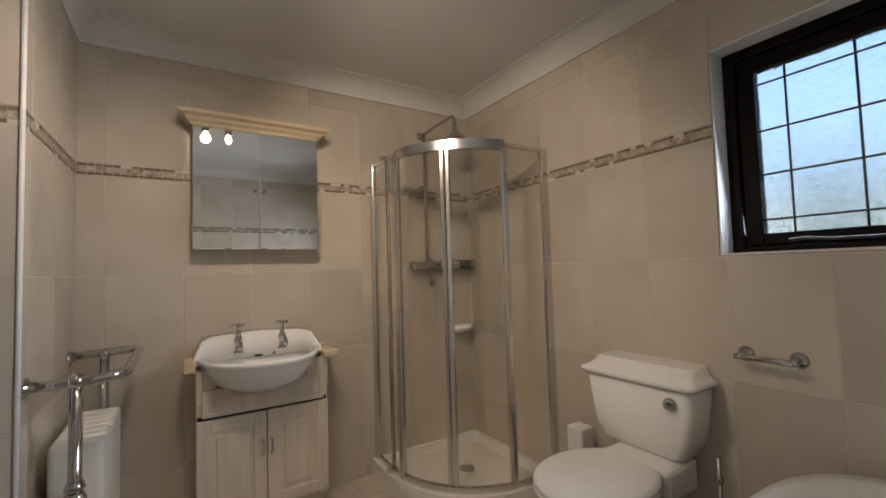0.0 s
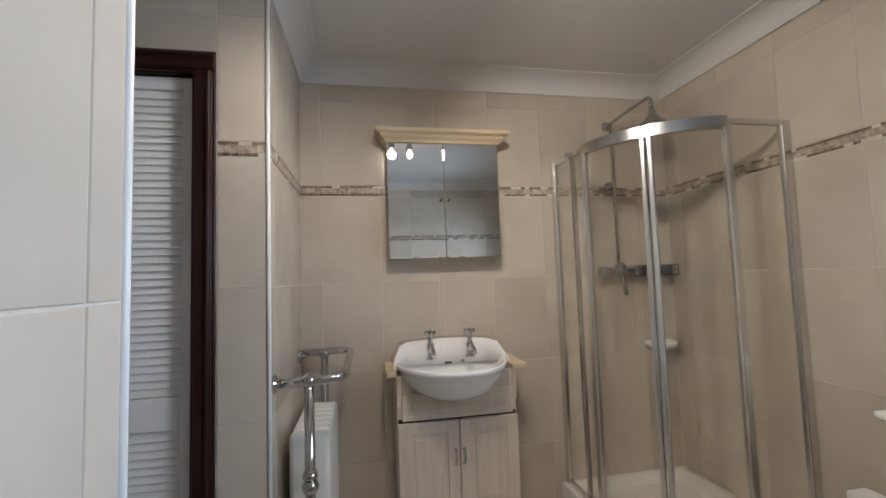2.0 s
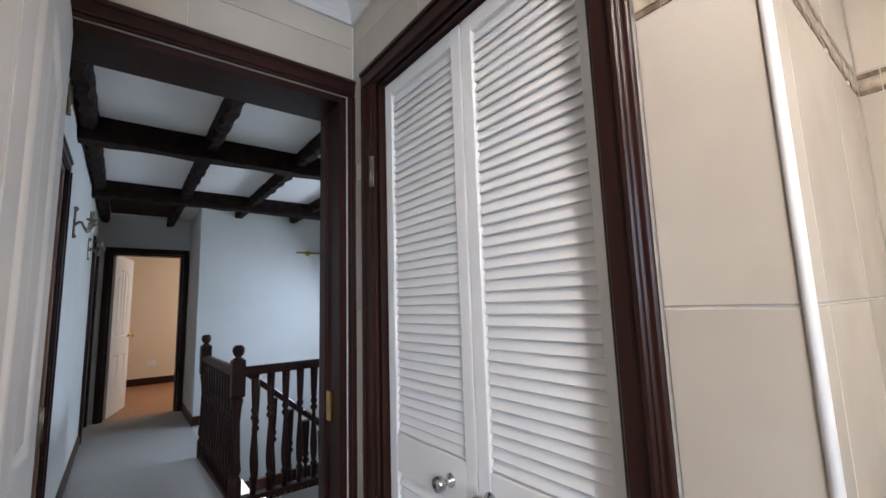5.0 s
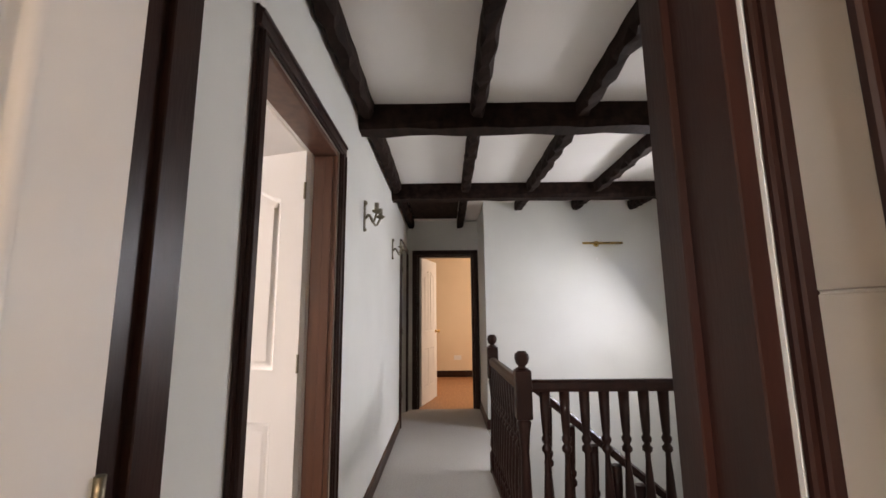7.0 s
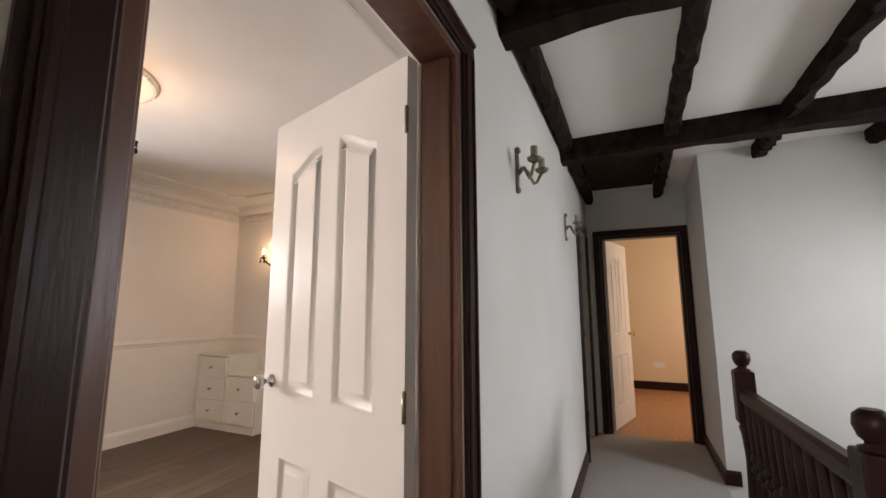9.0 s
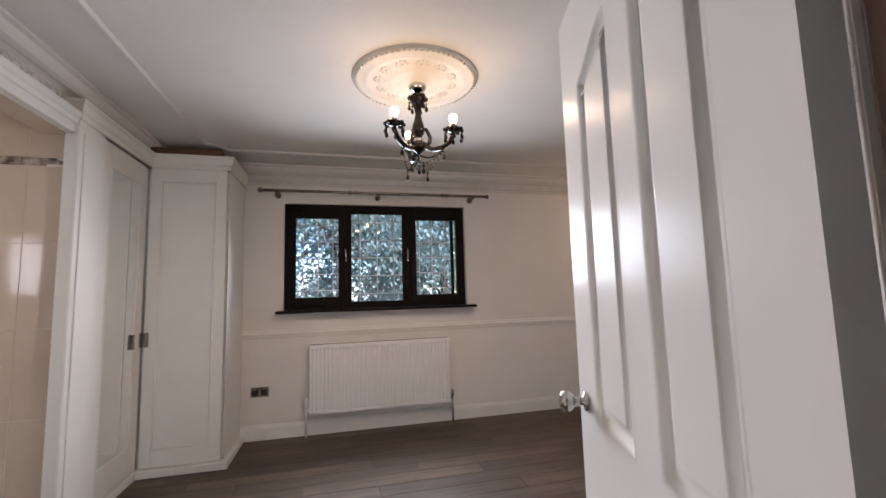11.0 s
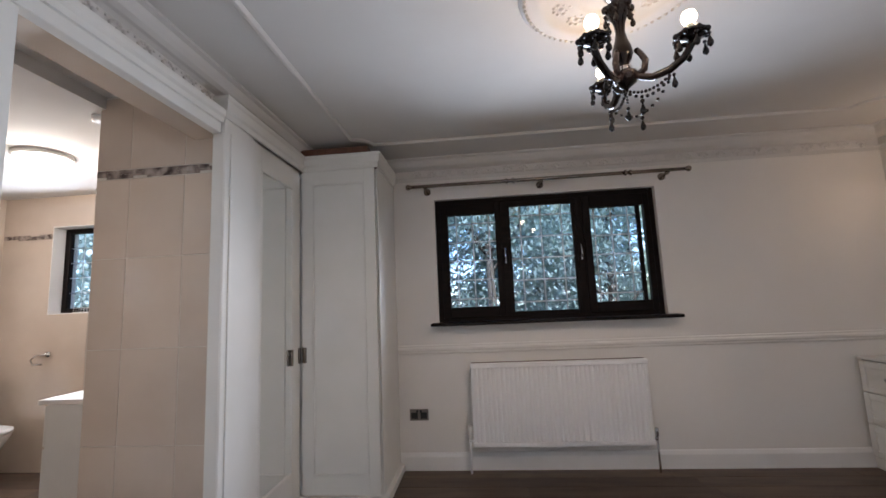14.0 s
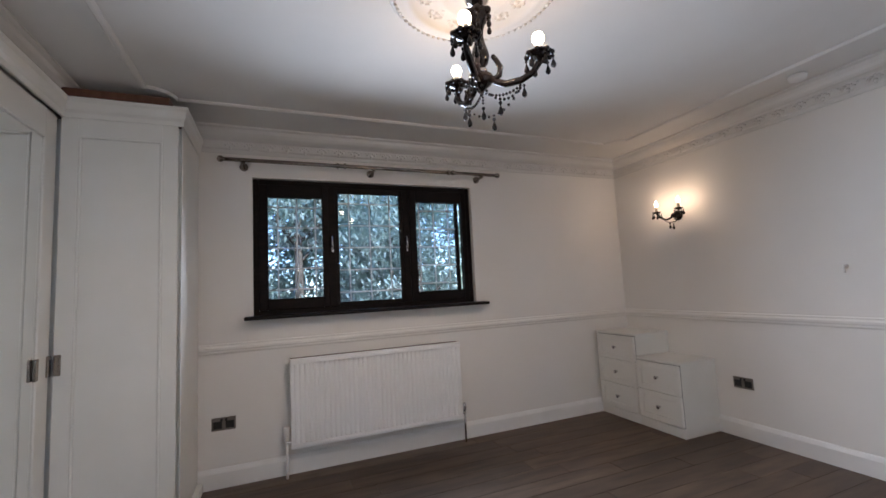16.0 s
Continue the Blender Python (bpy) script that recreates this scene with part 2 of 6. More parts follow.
def tube(bm, pts, r, n=10, cap=True, radii=None):
    pts = [Vector(p) for p in pts]
    rings = []
    up = None
    for i, p in enumerate(pts):
        d = (pts[min(i + 1, len(pts) - 1)] - pts[max(i - 1, 0)]).normalized()
        if up is None:
            up = d.orthogonal().normalized()
        else:
            up = (up - d * up.dot(d)).normalized()
        side = d.cross(up)
        rr = radii[i] if radii else r
        rings.append([bm.verts.new(p + (up * math.cos(k * math.tau / n) + side * math.sin(k * math.tau / n)) * rr) for k in range(n)])
    for a, b in zip(rings, rings[1:]):
        for k in range(n):
            bm.faces.new((a[k], a[(k + 1) % n], b[(k + 1) % n], b[k])).smooth = True
    if cap:
        bm.faces.new(rings[0][::-1])
        bm.faces.new(rings[-1])
    return bm


def lathe(bm, prof, base, axis=(0, 0, 1), n=16):
    """prof: (radius, height) along axis from base."""
    q = Vector((0, 0, 1)).rotation_difference(Vector(axis)).to_matrix()
    rings = [[bm.verts.new(Vector(base) + q @ Vector((r * math.cos(k * math.tau / n), r * math.sin(k * math.tau / n), h))) for k in range(n)] for r, h in prof]
    for a, b in zip(rings, rings[1:]):
        for k in range(n):
            bm.faces.new((a[k], a[(k + 1) % n], b[(k + 1) % n], b[k])).smooth = True
    bm.faces.new(rings[0][::-1])
    bm.faces.new(rings[-1])
    return bm


def ball(bm, c, r, sz=1.0, n=10):
    prof = [(max(r * math.sin(math.pi * i / n), 1e-4), -r * sz * math.cos(math.pi * i / n)) for i in range(n + 1)]
    return lathe(bm, prof, c, n=max(n, 8))


def sweep(bm, prof, path, closed=False):
    """prof: (out, z) section carried along a flat path of (x, y); out is to the left of the way."""
    n = len(path)
    rings = []
    for i in range(n):
        p = Vector(path[i])
        d0 = (Vector(path[i]) - Vector(path[i - 1])).normalized() if (i > 0 or closed) else None
        d1 = (Vector(path[(i + 1) % n]) - Vector(path[i])).normalized() if (i < n - 1 or closed) else None
        d0, d1 = d0 or d1, d1 or d0
        n0, n1 = Vector((-d0.y, d0.x)), Vector((-d1.y, d1.x))
        mit = (n0 + n1)
        mit = mit / max(mit.dot(n0), 0.3)
        rings.append([bm.verts.new((p.x + mit.x * o, p.y + mit.y * o, z)) for o, z in prof])
    k = len(prof)
    pairs = list(zip(rings, rings[1:])) + ([(rings[-1], rings[0])] if closed else [])
    for a, b in pairs:
        for j in range(k):
            bm.faces.new((a[j], b[j], b[(j + 1) % k], a[(j + 1) % k]))
    if not closed:
        bm.faces.new(rings[0])
        bm.faces.new(rings[-1][::-1])
    bmesh.ops.recalc_face_normals(bm, faces=bm.faces[:])
    return bm


def place(bm, m):
    bmesh.ops.transform(bm, matrix=m, verts=bm.verts[:])
    return bm


def mesh_of(name, bm, mat):
    me = bpy.data.meshes.new(name)
    bm.to_mesh(me)
    bm.free()
    me.materials.append(mat)
    return me


def solo(name, bm, mat, label="", category="", group="", kind=""):
    return tagged(new(name, mesh_of(name, bm, mat)), label, category, group, kind)


def thing(name, label, category, group="", at=(0, 0, 0), kind=""):
    e = new(name)
    e.location = at
    e.empty_display_size = 0.05
    bpy.context.view_layer.update()
    return tagged(e, label, category, group, kind)


def part(name, bm, mat, parent, label=""):
    ob = new(name, mesh_of(name, bm, mat))
    ob.parent = parent
    o = parent
    off = Vector((0, 0, 0))
    while o:
        off += o.location
        o = o.parent
    ob.data.transform(Matrix.Translation(-off))
    return tagged(ob, label) if label else ob


def structure(name, bm, mat, label, category):
    return solo(name, bm, mat, label, category, kind="structure")


def wall(name, axis, p0, p1, a0, a1, z0, z1, mat, label, holes=()):
    """A wall between p0 and p1 on axis, from a0 to a1 along the other, with holes (a0, a1, z0, z1)."""
    av = sorted({a0, a1, *[h[0] for h in holes], *[h[1] for h in holes]})
    zv = sorted({z0, z1, *[h[2] for h in holes], *[h[3] for h in holes]})
    av, zv = [v for v in av if a0 <= v <= a1], [v for v in zv if z0 <= v <= z1]
    bm = bmesh.new()
    for aa, ab in zip(av, av[1:]):
        for za, zb in zip(zv, zv[1:]):
            ca, cz = (aa + ab) / 2, (za + zb) / 2
            if any(h[0] < ca < h[1] and h[2] < cz < h[3] for h in holes):
                continue
            if axis == "x":
                bx(bm, (p0, aa, za), (p1, ab, zb))
            else:
                bx(bm, (aa, p0, za), (ab, p1, zb))
    bmesh.ops.remove_doubles(bm, verts=bm.verts[:], dist=1e-5)
    seen = {}
    for f in bm.faces:
        seen.setdefault(tuple(round(c, 4) for c in f.calc_center_median()), []).append(f)
    bmesh.ops.delete(bm, geom=[f for fs in seen.values() if len(fs) > 1 for f in fs], context="FACES")
    return structure(name, bm, mat, label, "wall")


TILE_MESH = {}


def tile_mesh(axis, w, h, d, mat, bev=0.0015):
    key = (axis, round(w, 3), round(h, 3), d, mat.name)
    if key not in TILE_MESH:
        s = (d, w, h) if axis == "x" else (w, d, h) if axis == "y" else (w, h, d)
        bm = box([-c / 2 for c in s], [c / 2 for c in s])
        es = bm.edges[:]
        bmesh.ops.bevel(bm, geom=es, offset=bev, segments=1, affect="EDGES")
        TILE_MESH[key] = mesh_of("tile", bm, mat)
    return TILE_MESH[key]


def cut(r, holes):
    out = [r]
    for h in holes:
        nxt = []
        for a0, a1, z0, z1 in out:
            b0, b1, y0, y1 = max(a0, h[0]), min(a1, h[1]), max(z0, h[2]), min(z1, h[3])
            if b0 >= b1 or y0 >= y1:
                nxt.append((a0, a1, z0, z1))
                continue
            nxt += [q for q in ((a0, b0, z0, z1), (b1, a1, z0, z1), (b0, b1, z0, y0), (b0, b1, y1, z1)) if q[1] - q[0] > 0.004 and q[3] - q[2] > 0.004]
        out = nxt
    return out


def tiles(parent, axis, plane, a0, a1, rows, width, start, mat, holes=(), d=0.006, gap=0.003):
    """Tiles whose faces lie about plane: each an object under the wall."""
    first = start - math.ceil((start - a0) / width) * width
    for z0, z1 in rows:
        a = first
        while a < a1 - 0.003:
            r = (max(a, a0) + gap / 2, min(a + width, a1) - gap / 2, z0 + gap / 2, z1 - gap / 2)
            a += width
            if r[1] - r[0] < 0.006:
                continue
            for q in cut(r, holes):
                ob = new("tile", tile_mesh(axis, q[1] - q[0], q[3] - q[2], d, mat))
                ca, cz = (q[0] + q[1]) / 2, (q[2] + q[3]) / 2
                ob.location = (plane, ca, cz) if axis == "x" else (ca, plane, cz)
                ob.parent = parent


def mosaic(name, parent, axis, plane, out, a0, a1, z0, z1, mat, step=0.034, seed=1, edge=None):
    """Small border stones on a wall, joined into one part; edge: the stone of the two thin outer rows."""
    rnd = random.Random(seed)
    bm = bmesh.new()
    rows = bmesh.new() if edge else bm
    a = a0
    while a < a1 - 0.004:
        w = min(step * rnd.uniform(0.6, 1.25), a1 - a)
        for y0, y1 in ((z0, z0 + 0.011), (z0 + 0.012, z1 - 0.012), (z1 - 0.011, z1)):
            zs = [(y0, y1)] if y1 - y0 < 0.02 or rnd.random() < 0.55 else [(y0, (y0 + y1) / 2 - 0.001), ((y0 + y1) / 2 + 0.001, y1)]
            if y1 - y0 < 0.02 and rnd.random() < 0.25:
                continue
            for u, v in zs:
                t = rnd.uniform(0.0015, 0.003)
                dst = rows if v - u < 0.0115 and (u == z0 or v == z1) else bm
                if axis == "x":
                    bx(dst, (plane, a + 0.001, u), (plane + out * t, a + w - 0.001, v))
                else:
                    bx(dst, (a + 0.001, plane, u), (a + w - 0.001, plane + out * t, v))
        a += w
    ob = part(name, bm, mat, parent, "brown stone mosaic border")
    ob["kind"] = "stuff"
    if edge:
        part("bead_rows", rows, edge, parent, "dark brown bead rows of the border")["kind"] = "stuff"


def casing(name, axis, face, out, a0, a1, top, mat, label, w=0.07, d=0.02):
    """A moulded door surround on a wall face, round an opening from a0 to a1 up to top."""
    e = thing(name, label, "door frame", kind="structure")
    f0 = face + out * 0.001

    def pc(n, a, b, z0, z1):
        bm = bmesh.new()
        lo, hi = (a, b)
        for i, (u, v, dd) in enumerate(((0, 1, d * 0.6), (0.12, 0.88, d), (0.62, 0.82, d * 1.35))):
            if n == "head":
                za, zb = z0 + (z1 - z0) * u, z0 + (z1 - z0) * v
                p, q = (lo, za), (hi, zb)
            else:
                s, t = (u, v) if n == "right" else (1 - v, 1 - u)
                p, q = (lo + (hi - lo) * s, z0), (lo + (hi - lo) * t, z1)
            k = 0.0005 * i
            if axis == "x":
                bx(bm, (f0, p[0] + k, p[1]), (f0 + out * dd, q[0] - k, q[1]), 0.003)
            else:
                bx(bm, (p[0] + k, f0, p[1]), (q[0] - k, f0 + out * dd, q[1]), 0.003)
        part("architrave", bm, mat, e)

    pc("left", a0 - w, a0, 0, top)
    pc("right", a1, a1 + w, 0, top)
    pc("head", a0 - w, a1 + w, top, top + w)
    return e


def lining(name, axis, p0, p1, a0, a1, top, mat, label, stop=None):
    e = thing(name, label, "door lining", kind="structure")
    for n, a, b, z0, z1 in (("jamb", a0, a0 + 0.025, 0, top), ("jamb", a1 - 0.025, a1, 0, top), ("head_lining", a0 + 0.025, a1 - 0.025, top - 0.025, top)):
        lo, hi = (p0, a, z0), (p1, b, z1)
        if axis == "y":
            lo, hi = (a, p0, z0), (b, p1, z1)
        bm = box(lo, hi, 0.002)
        if stop is not None and n == "jamb":
            s0, s1 = (a, b + 0.012) if a == a0 else (a - 0.012, b)
            if axis == "x":
                bx(bm, (stop, s0, z0), (stop + 0.04, s1, z1 - 0.03), 0.002)
            else:
                bx(bm, (s0, stop, z0), (s1, stop + 0.04, z1 - 0.03), 0.002)
        part(n, bm, mat, e)
    return e


def inset(ring, off):
    """A closed outline drawn in by off, its corners mitred."""
    out, n = [], len(ring)
    for i in range(n):
        a, b, c = Vector(ring[i - 1]), Vector(ring[i]), Vector(ring[(i + 1) % n])
        d0, d1 = (b - a).normalized(), (c - b).normalized()
        n0, n1 = Vector((-d0.y, d0.x)), Vector((-d1.y, d1.x))
        m = n0 + n1
        m /= max(m.dot(n0), 0.4)
        out.append(tuple(b + m * off))
    return out


def panel_door(name, w, h, t, m, mat, label, knob=CHROME, panels=None, knob_z=0.95, arched=True):
    """A moulded panel door: hinge on the local z axis, leaf along local +x, thickness along local y."""
    e = thing(name, label, "door")
    panels = panels or [(0.125, 0.338, 0.95, h - 0.155), (w - 0.338, w - 0.125, 0.95, h - 0.155), (0.125, 0.338, 0.2, 0.74), (w - 0.338, w - 0.125, 0.2, 0.74)]
    outlines = []
    for x0, x1, z0, z1 in panels:
        arch = 0.065 if arched and z1 - z0 > 0.7 else 0.0
        inner = x0 < w / 2 - 0.01
        k = 12 if arch else 1
        top = []
        for i in range(k + 1):
            u = i / k if inner else 1 - i / k
            top.append((x0 + (x1 - x0) * i / k, z1 - arch + arch * (0.5 - 0.5 * math.cos(math.pi * min(1, u * 1.15)))))
        outlines.append([(x0, z0), (x1, z0)] + top[::-1])
    rim = [(0.002, 0.006), (w, 0.006), (w, h), (0.002, h)]
    bm = bmesh.new()
    edge_loops = []
    for s in (-1, 1):
        es = []
        for n, ring in enumerate([rim] + outlines):
            vs = [bm.verts.new((px, s * t / 2, pz)) for px, pz in ring]
            es += [bm.edges.new((vs[i], vs[(i + 1) % len(vs)])) for i in range(len(vs))]
            if n == 0:
                edge_loops.append(vs)
        bmesh.ops.triangle_fill(bm, use_beauty=True, use_dissolve=False, edges=es, normal=(0, s, 0))
    for i in range(4):
        bm.faces.new((edge_loops[0][i], edge_loops[0][(i + 1) % 4], edge_loops[1][(i + 1) % 4], edge_loops[1][i]))
    bmesh.ops.recalc_face_normals(bm, faces=bm.faces[:])
    part("leaf", bm, mat, e)
    for ring in outlines:
        bm = bmesh.new()
        for s in (-1, 1):
            steps = []
            for off, dep in ((0.0, 0.0), (0.006, -0.0015), (0.012, 0.005), (0.022, 0.011), (0.030, 0.0115), (0.044, 0.004), (0.050, 0.003)):
                steps.append([bm.verts.new((px, s * (t / 2 - dep), pz)) for px, pz in inset(ring, off)])
            for p, q in zip(steps, steps[1:]):
                for i in range(len(p)):
                    j = (i + 1) % len(p)
                    bm.faces.new((p[i], p[j], q[j], q[i])).smooth = True
            bm.faces.new(steps[-1])
        bmesh.ops.recalc_face_normals(bm, faces=bm.faces[:])
        part("panel", bm, mat, e)
    for s in (-1, 1):
        bm = bmesh.new()
        lathe(bm, [(0.024, 0), (0.024, 0.006), (0.010, 0.010), (0.009, 0.030), (0.018, 0.036), (0.026, 0.048), (0.024, 0.060), (0.012, 0.066)], (w - 0.06, s * t / 2, knob_z), (0, s, 0), 14)
        part("door_knob", bm, knob, e, "round polished metal door knob")
    for z in (0.2, h / 2, h - 0.2):
        bm = bmesh.new()
        tube(bm, [(0, t / 2 + 0.004, z - 0.04), (0, t / 2 + 0.004, z + 0.04)], 0.006, 8)
        part("hinge", bm, OLDBRASS, e)
    e.matrix_world = m
    return e

# ---- structure: bathroom ----
ROWS = [(0.0, 0.315), (0.315, 0.768), (0.768, 1.220), (1.220, 1.675), (1.730, 2.181), (2.181, 2.36)]
BZ0, BZ1 = 1.677, 1.728
wn = wall("wall_bath_north", "y", 2.317, 2.45, 0.652, 3.0, 0, 2.5, GROUT, "bathroom wall with cream ceramic tiles")
wa = wall("wall_bath_pier", "x", 0.49, 0.653, 1.625, 2.45, 0, 2.5, GROUT, "tiled pier beside the airing cupboard")
wl = wall("wall_bath_cupboard", "y", 1.625, 1.72, -0.54, 0.49, 0, 2.5, GROUT, "tiled wall round the airing cupboard doors", [(-0.415, 0.470, -0.1, 2.015)])
wd = wall("wall_bath_door", "x", -0.74, -0.545, 0.60, 3.9, 0, 2.6, LAND_WALL, "wall between bathroom and landing", [(0.80, 1.60, -0.1, 1.99)])
ws = wall("wall_bath_entry_south", "y", 0.60, 0.693, -0.545, 0.687, 0, 2.5, GROUT, "glossy tiled wall beside the bathroom door")
wr = wall("wall_bath_return", "x", 0.58, 0.687, -0.66, 0.60, 0, 2.5, GROUT, "tiled wall end with a white trim")
wq = wall("wall_bath_south", "y", -0.66, -0.552, 0.687, 3.0, 0, 2.5, GROUT, "tiled bathroom wall behind the walker")
WIN_B = (-0.25, 0.70, 1.227, 2.016)
we = wall("wall_bath_east", "x", 2.782, 3.0, -0.552, 2.317, 0, 2.5, GROUT, "tiled bathroom wall with a window", [WIN_B])
structure("cupboard_back", box((-0.545, 2.30, 0), (0.49, 2.45, 2.5)), WHITE, "inside wall of the airing cupboard", "wall")
structure("floor_bath", box((-0.545, -0.66, -0.1), (3.0, 2.45, -0.004)), GROUT, "bathroom floor bed under the tiles", "floor")
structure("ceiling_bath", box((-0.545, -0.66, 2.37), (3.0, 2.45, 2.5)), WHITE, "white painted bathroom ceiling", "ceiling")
# coving round the bathroom ceiling
bm = bmesh.new()
prof = [(0, 2.372), (0, 2.272), (0.012, 2.272)] + [(0.012 + 0.10 * (1 - math.cos(a)), 2.272 + 0.006 + 0.086 * math.sin(a)) for a in [math.pi / 2 * i / 7 for i in range(8)]] + [(0.118, 2.364), (0.118, 2.372)]
sweep(bm, [(o, z) for o, z in prof], [(-0.54, 0.696), (0.69, 0.696), (0.69, -0.55), (2.78, -0.55), (2.78, 2.315), (0.655, 2.315), (0.655, 1.622), (-0.54, 1.622)], closed=True)
structure("coving_bath", bm, WHITE, "white plaster coving", "coving")
# white edge trims
for nm, x, y in (("trim_pier", 0.653, 1.624), ("trim_return", 0.687, 0.693)):
    bm = bmesh.new()
    tube(bm, [(x, y, 0), (x, y, 2.30)], 0.007, 10)
    structure(nm, bm, GLOSS, "white plastic tile edge trim", "trim")

# ---- structure: landing ----
wlm = wall("wall_landing_south", "y", 0.60, 0.72, -5.8, -0.74, 0, 2.6, LAND_WALL, "long off-white landing wall", [(-2.035, -1.185, -0.1, 1.99), (-5.50, -4.80, -0.1, 1.99)])
wall("wall_landing_end", "x", -5.80, -5.65, 0.72, 1.80, 0, 2.6, LAND_WALL, "landing end wall with a doorway", [(0.855, 1.605, -0.1, 1.99)])
wall("wall_corridor_north", "y", 1.675, 1.80, -5.65, -4.82, 0, 2.6, LAND_WALL, "off-white wall beside the end doorway")
wall("wall_stair_west", "x", -4.82, -4.70, 1.80, 3.9, -2.6, 2.6, LAND_WALL, "off-white wall over the stairwell")
structure("wall_stair_corner", box((-4.82, 1.675, -2.6), (-4.70, 1.80, 2.6)), LAND_WALL, "outer corner of the stairwell wall", "wall")
WIN_L = (-4.15, -2.95, 1.25, 2.14)
wall("wall_landing_north", "y", 3.75, 3.95, -4.70, -0.74, -2.6, 2.6, LAND_WALL, "landing wall with a window", [WIN_L])
structure("wall_stair_east", box((-2.32, 1.70, -2.6), (-2.26, 3.75, -0.1)), LAND_WALL, "stairwell side below the landing", "wall")
structure("wall_stair_south", box((-4.70, 1.60, -2.6), (-2.32, 1.66, -0.1)), LAND_WALL, "stairwell side below the corridor", "wall")
structure("floor_stair_bottom", box((-4.82, 1.60, -2.7), (-2.2, 3.95, -2.6)), CARPET, "carpeted floor at the stair foot", "floor")
fl = bmesh.new()
bx(fl, (-5.65, 0.60, -0.1), (-2.26, 1.66, 0))
bx(fl, (-2.26, 0.60, -0.1), (-0.54, 3.9, 0))
structure("floor_landing", fl, CARPET, "beige landing carpet", "floor")
structure("ceiling_landing", box((-5.8, 0.60, 2.46), (-0.74, 3.95, 2.6)), WHITE_BEAMED, "white ceiling between dark beams", "ceiling")
bm = bmesh.new()
sweep(bm, [(0, 0), (0.016, 0), (0.016, 0.075), (0.010, 0.09), (0, 0.098)], [(-0.74, 0.721), (-1.11, 0.721)][::-1])
sweep(bm, [(0, 0), (0.016, 0), (0.016, 0.075), (0.010, 0.09), (0, 0.098)], [(-4.73, 0.721), (-2.11, 0.721)])
sweep(bm, [(0, 0), (0.016, 0), (0.016, 0.075), (0.010, 0.09), (0, 0.098)], [(-4.699, 1.76), (-4.699, 1.674), (-5.64, 1.674)])
structure("skirting_landing", bm, DARK, "dark stained skirting board", "skirting")
# ceiling beams, hewn by hand


def hewn(a, b, w, h, seed, n=20):
    rnd = random.Random(seed)
    a, b = Vector(a), Vector(b)
    d = (b - a).normalized()
    s = Vector((-d.y, d.x, 0))
    bm = bmesh.new()
    rings = []
    for i in range(n + 1):
        c = a.lerp(b, i / n)
        j = [rnd.uniform(-0.004, 0.004) for _ in range(6)]
        ph = i * 2.1 + seed
        c1, c2 = 0.016 + 0.012 * math.sin(ph) + j[2], 0.016 + 0.012 * math.sin(ph * 0.83 + 2) + j[3]
        q = [(-w / 2 + j[0], 0), (-w / 2 + j[1], -h + 0.014 + c1), (-w / 2 + c1, -h + j[2]), (w / 2 - c2, -h + j[3]), (w / 2 + j[4], -h + 0.014 + c2), (w / 2 + j[5], 0)]
        rings.append([bm.verts.new(c + s * u + Vector((0, 0, v))) for u, v in q])
    for r0, r1 in zip(rings, rings[1:]):
        for k in range(6):
            bm.faces.new((r0[k], r0[(k + 1) % 6], r1[(k + 1) % 6], r1[k]))
    bm.faces.new(rings[0])
    bm.faces.new(rings[-1][::-1])
    bmesh.ops.recalc_face_normals(bm, faces=bm.faces[:])
    return bm


bl = "dark hand-hewn timber ceiling beam"
for i, x in enumerate((-1.02, -2.50, -4.05)):
    structure("ceiling_beam", hewn((x, 0.72, 2.459), (x, 3.75, 2.459), 0.145, 0.150, i), BEAM, bl, "beam")
for i, y in enumerate((0.775, 1.44, 2.07, 2.72, 3.36, 3.70)):
    for k, (xa, xb) in enumerate(((-0.95, -0.74), (-2.42, -1.1), (-3.97, -2.58), (-5.65 if y < 1.6 else -4.70, -4.13))):
        structure("ceiling_joist", hewn((xa, y, 2.459), (xb, y, 2.459), 0.085, 0.10, 20 + 7 * i + k), BEAM, bl, "beam")
hatch = thing("loft_hatch", "dark wooden loft hatch in the ceiling", "hatch", at=(-4.75, 1.1, 2.44))
part("hatch_panel", box((-5.35, 0.83, 2.425), (-4.16, 1.39, 2.458), 0.004), BEAM, hatch)
part("catch", box((-5.31, 1.09, 2.412), (-5.29, 1.11, 2.425), 0.002), CHROME, hatch)

# ---- structure: far room ----
wall("wall_far_room_west", "x", -8.5, -8.4, -0.6, 3.1, 0, 2.5, PEACH, "warm peach bedroom wall")
wall("wall_far_room_south", "y", -0.7, -0.6, -8.5, -5.8, 0, 2.5, PEACH, "warm peach bedroom wall")
wall("wall_far_room_north", "y", 3.1, 3.2, -8.5, -5.8, 0, 2.5, PEACH, "warm peach bedroom wall")
wall("wall_far_room_east", "x", -5.805, -5.80, -0.6, 3.1, 0, 2.5, PEACH, "warm peach bedroom wall", [(0.855, 1.605, -0.1, 1.99)])
structure("floor_far_room", box((-8.5, -0.7, -0.1), (-5.65, 3.2, -0.003)), WOODFL, "orange-brown wooden floor", "floor")
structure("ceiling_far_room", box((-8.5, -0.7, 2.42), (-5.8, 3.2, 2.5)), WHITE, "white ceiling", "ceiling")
structure("skirting_far_room", box((-8.40, -0.6, 0), (-8.38, 3.1, 0.12), 0.003), DARK, "dark stained skirting board", "skirting")

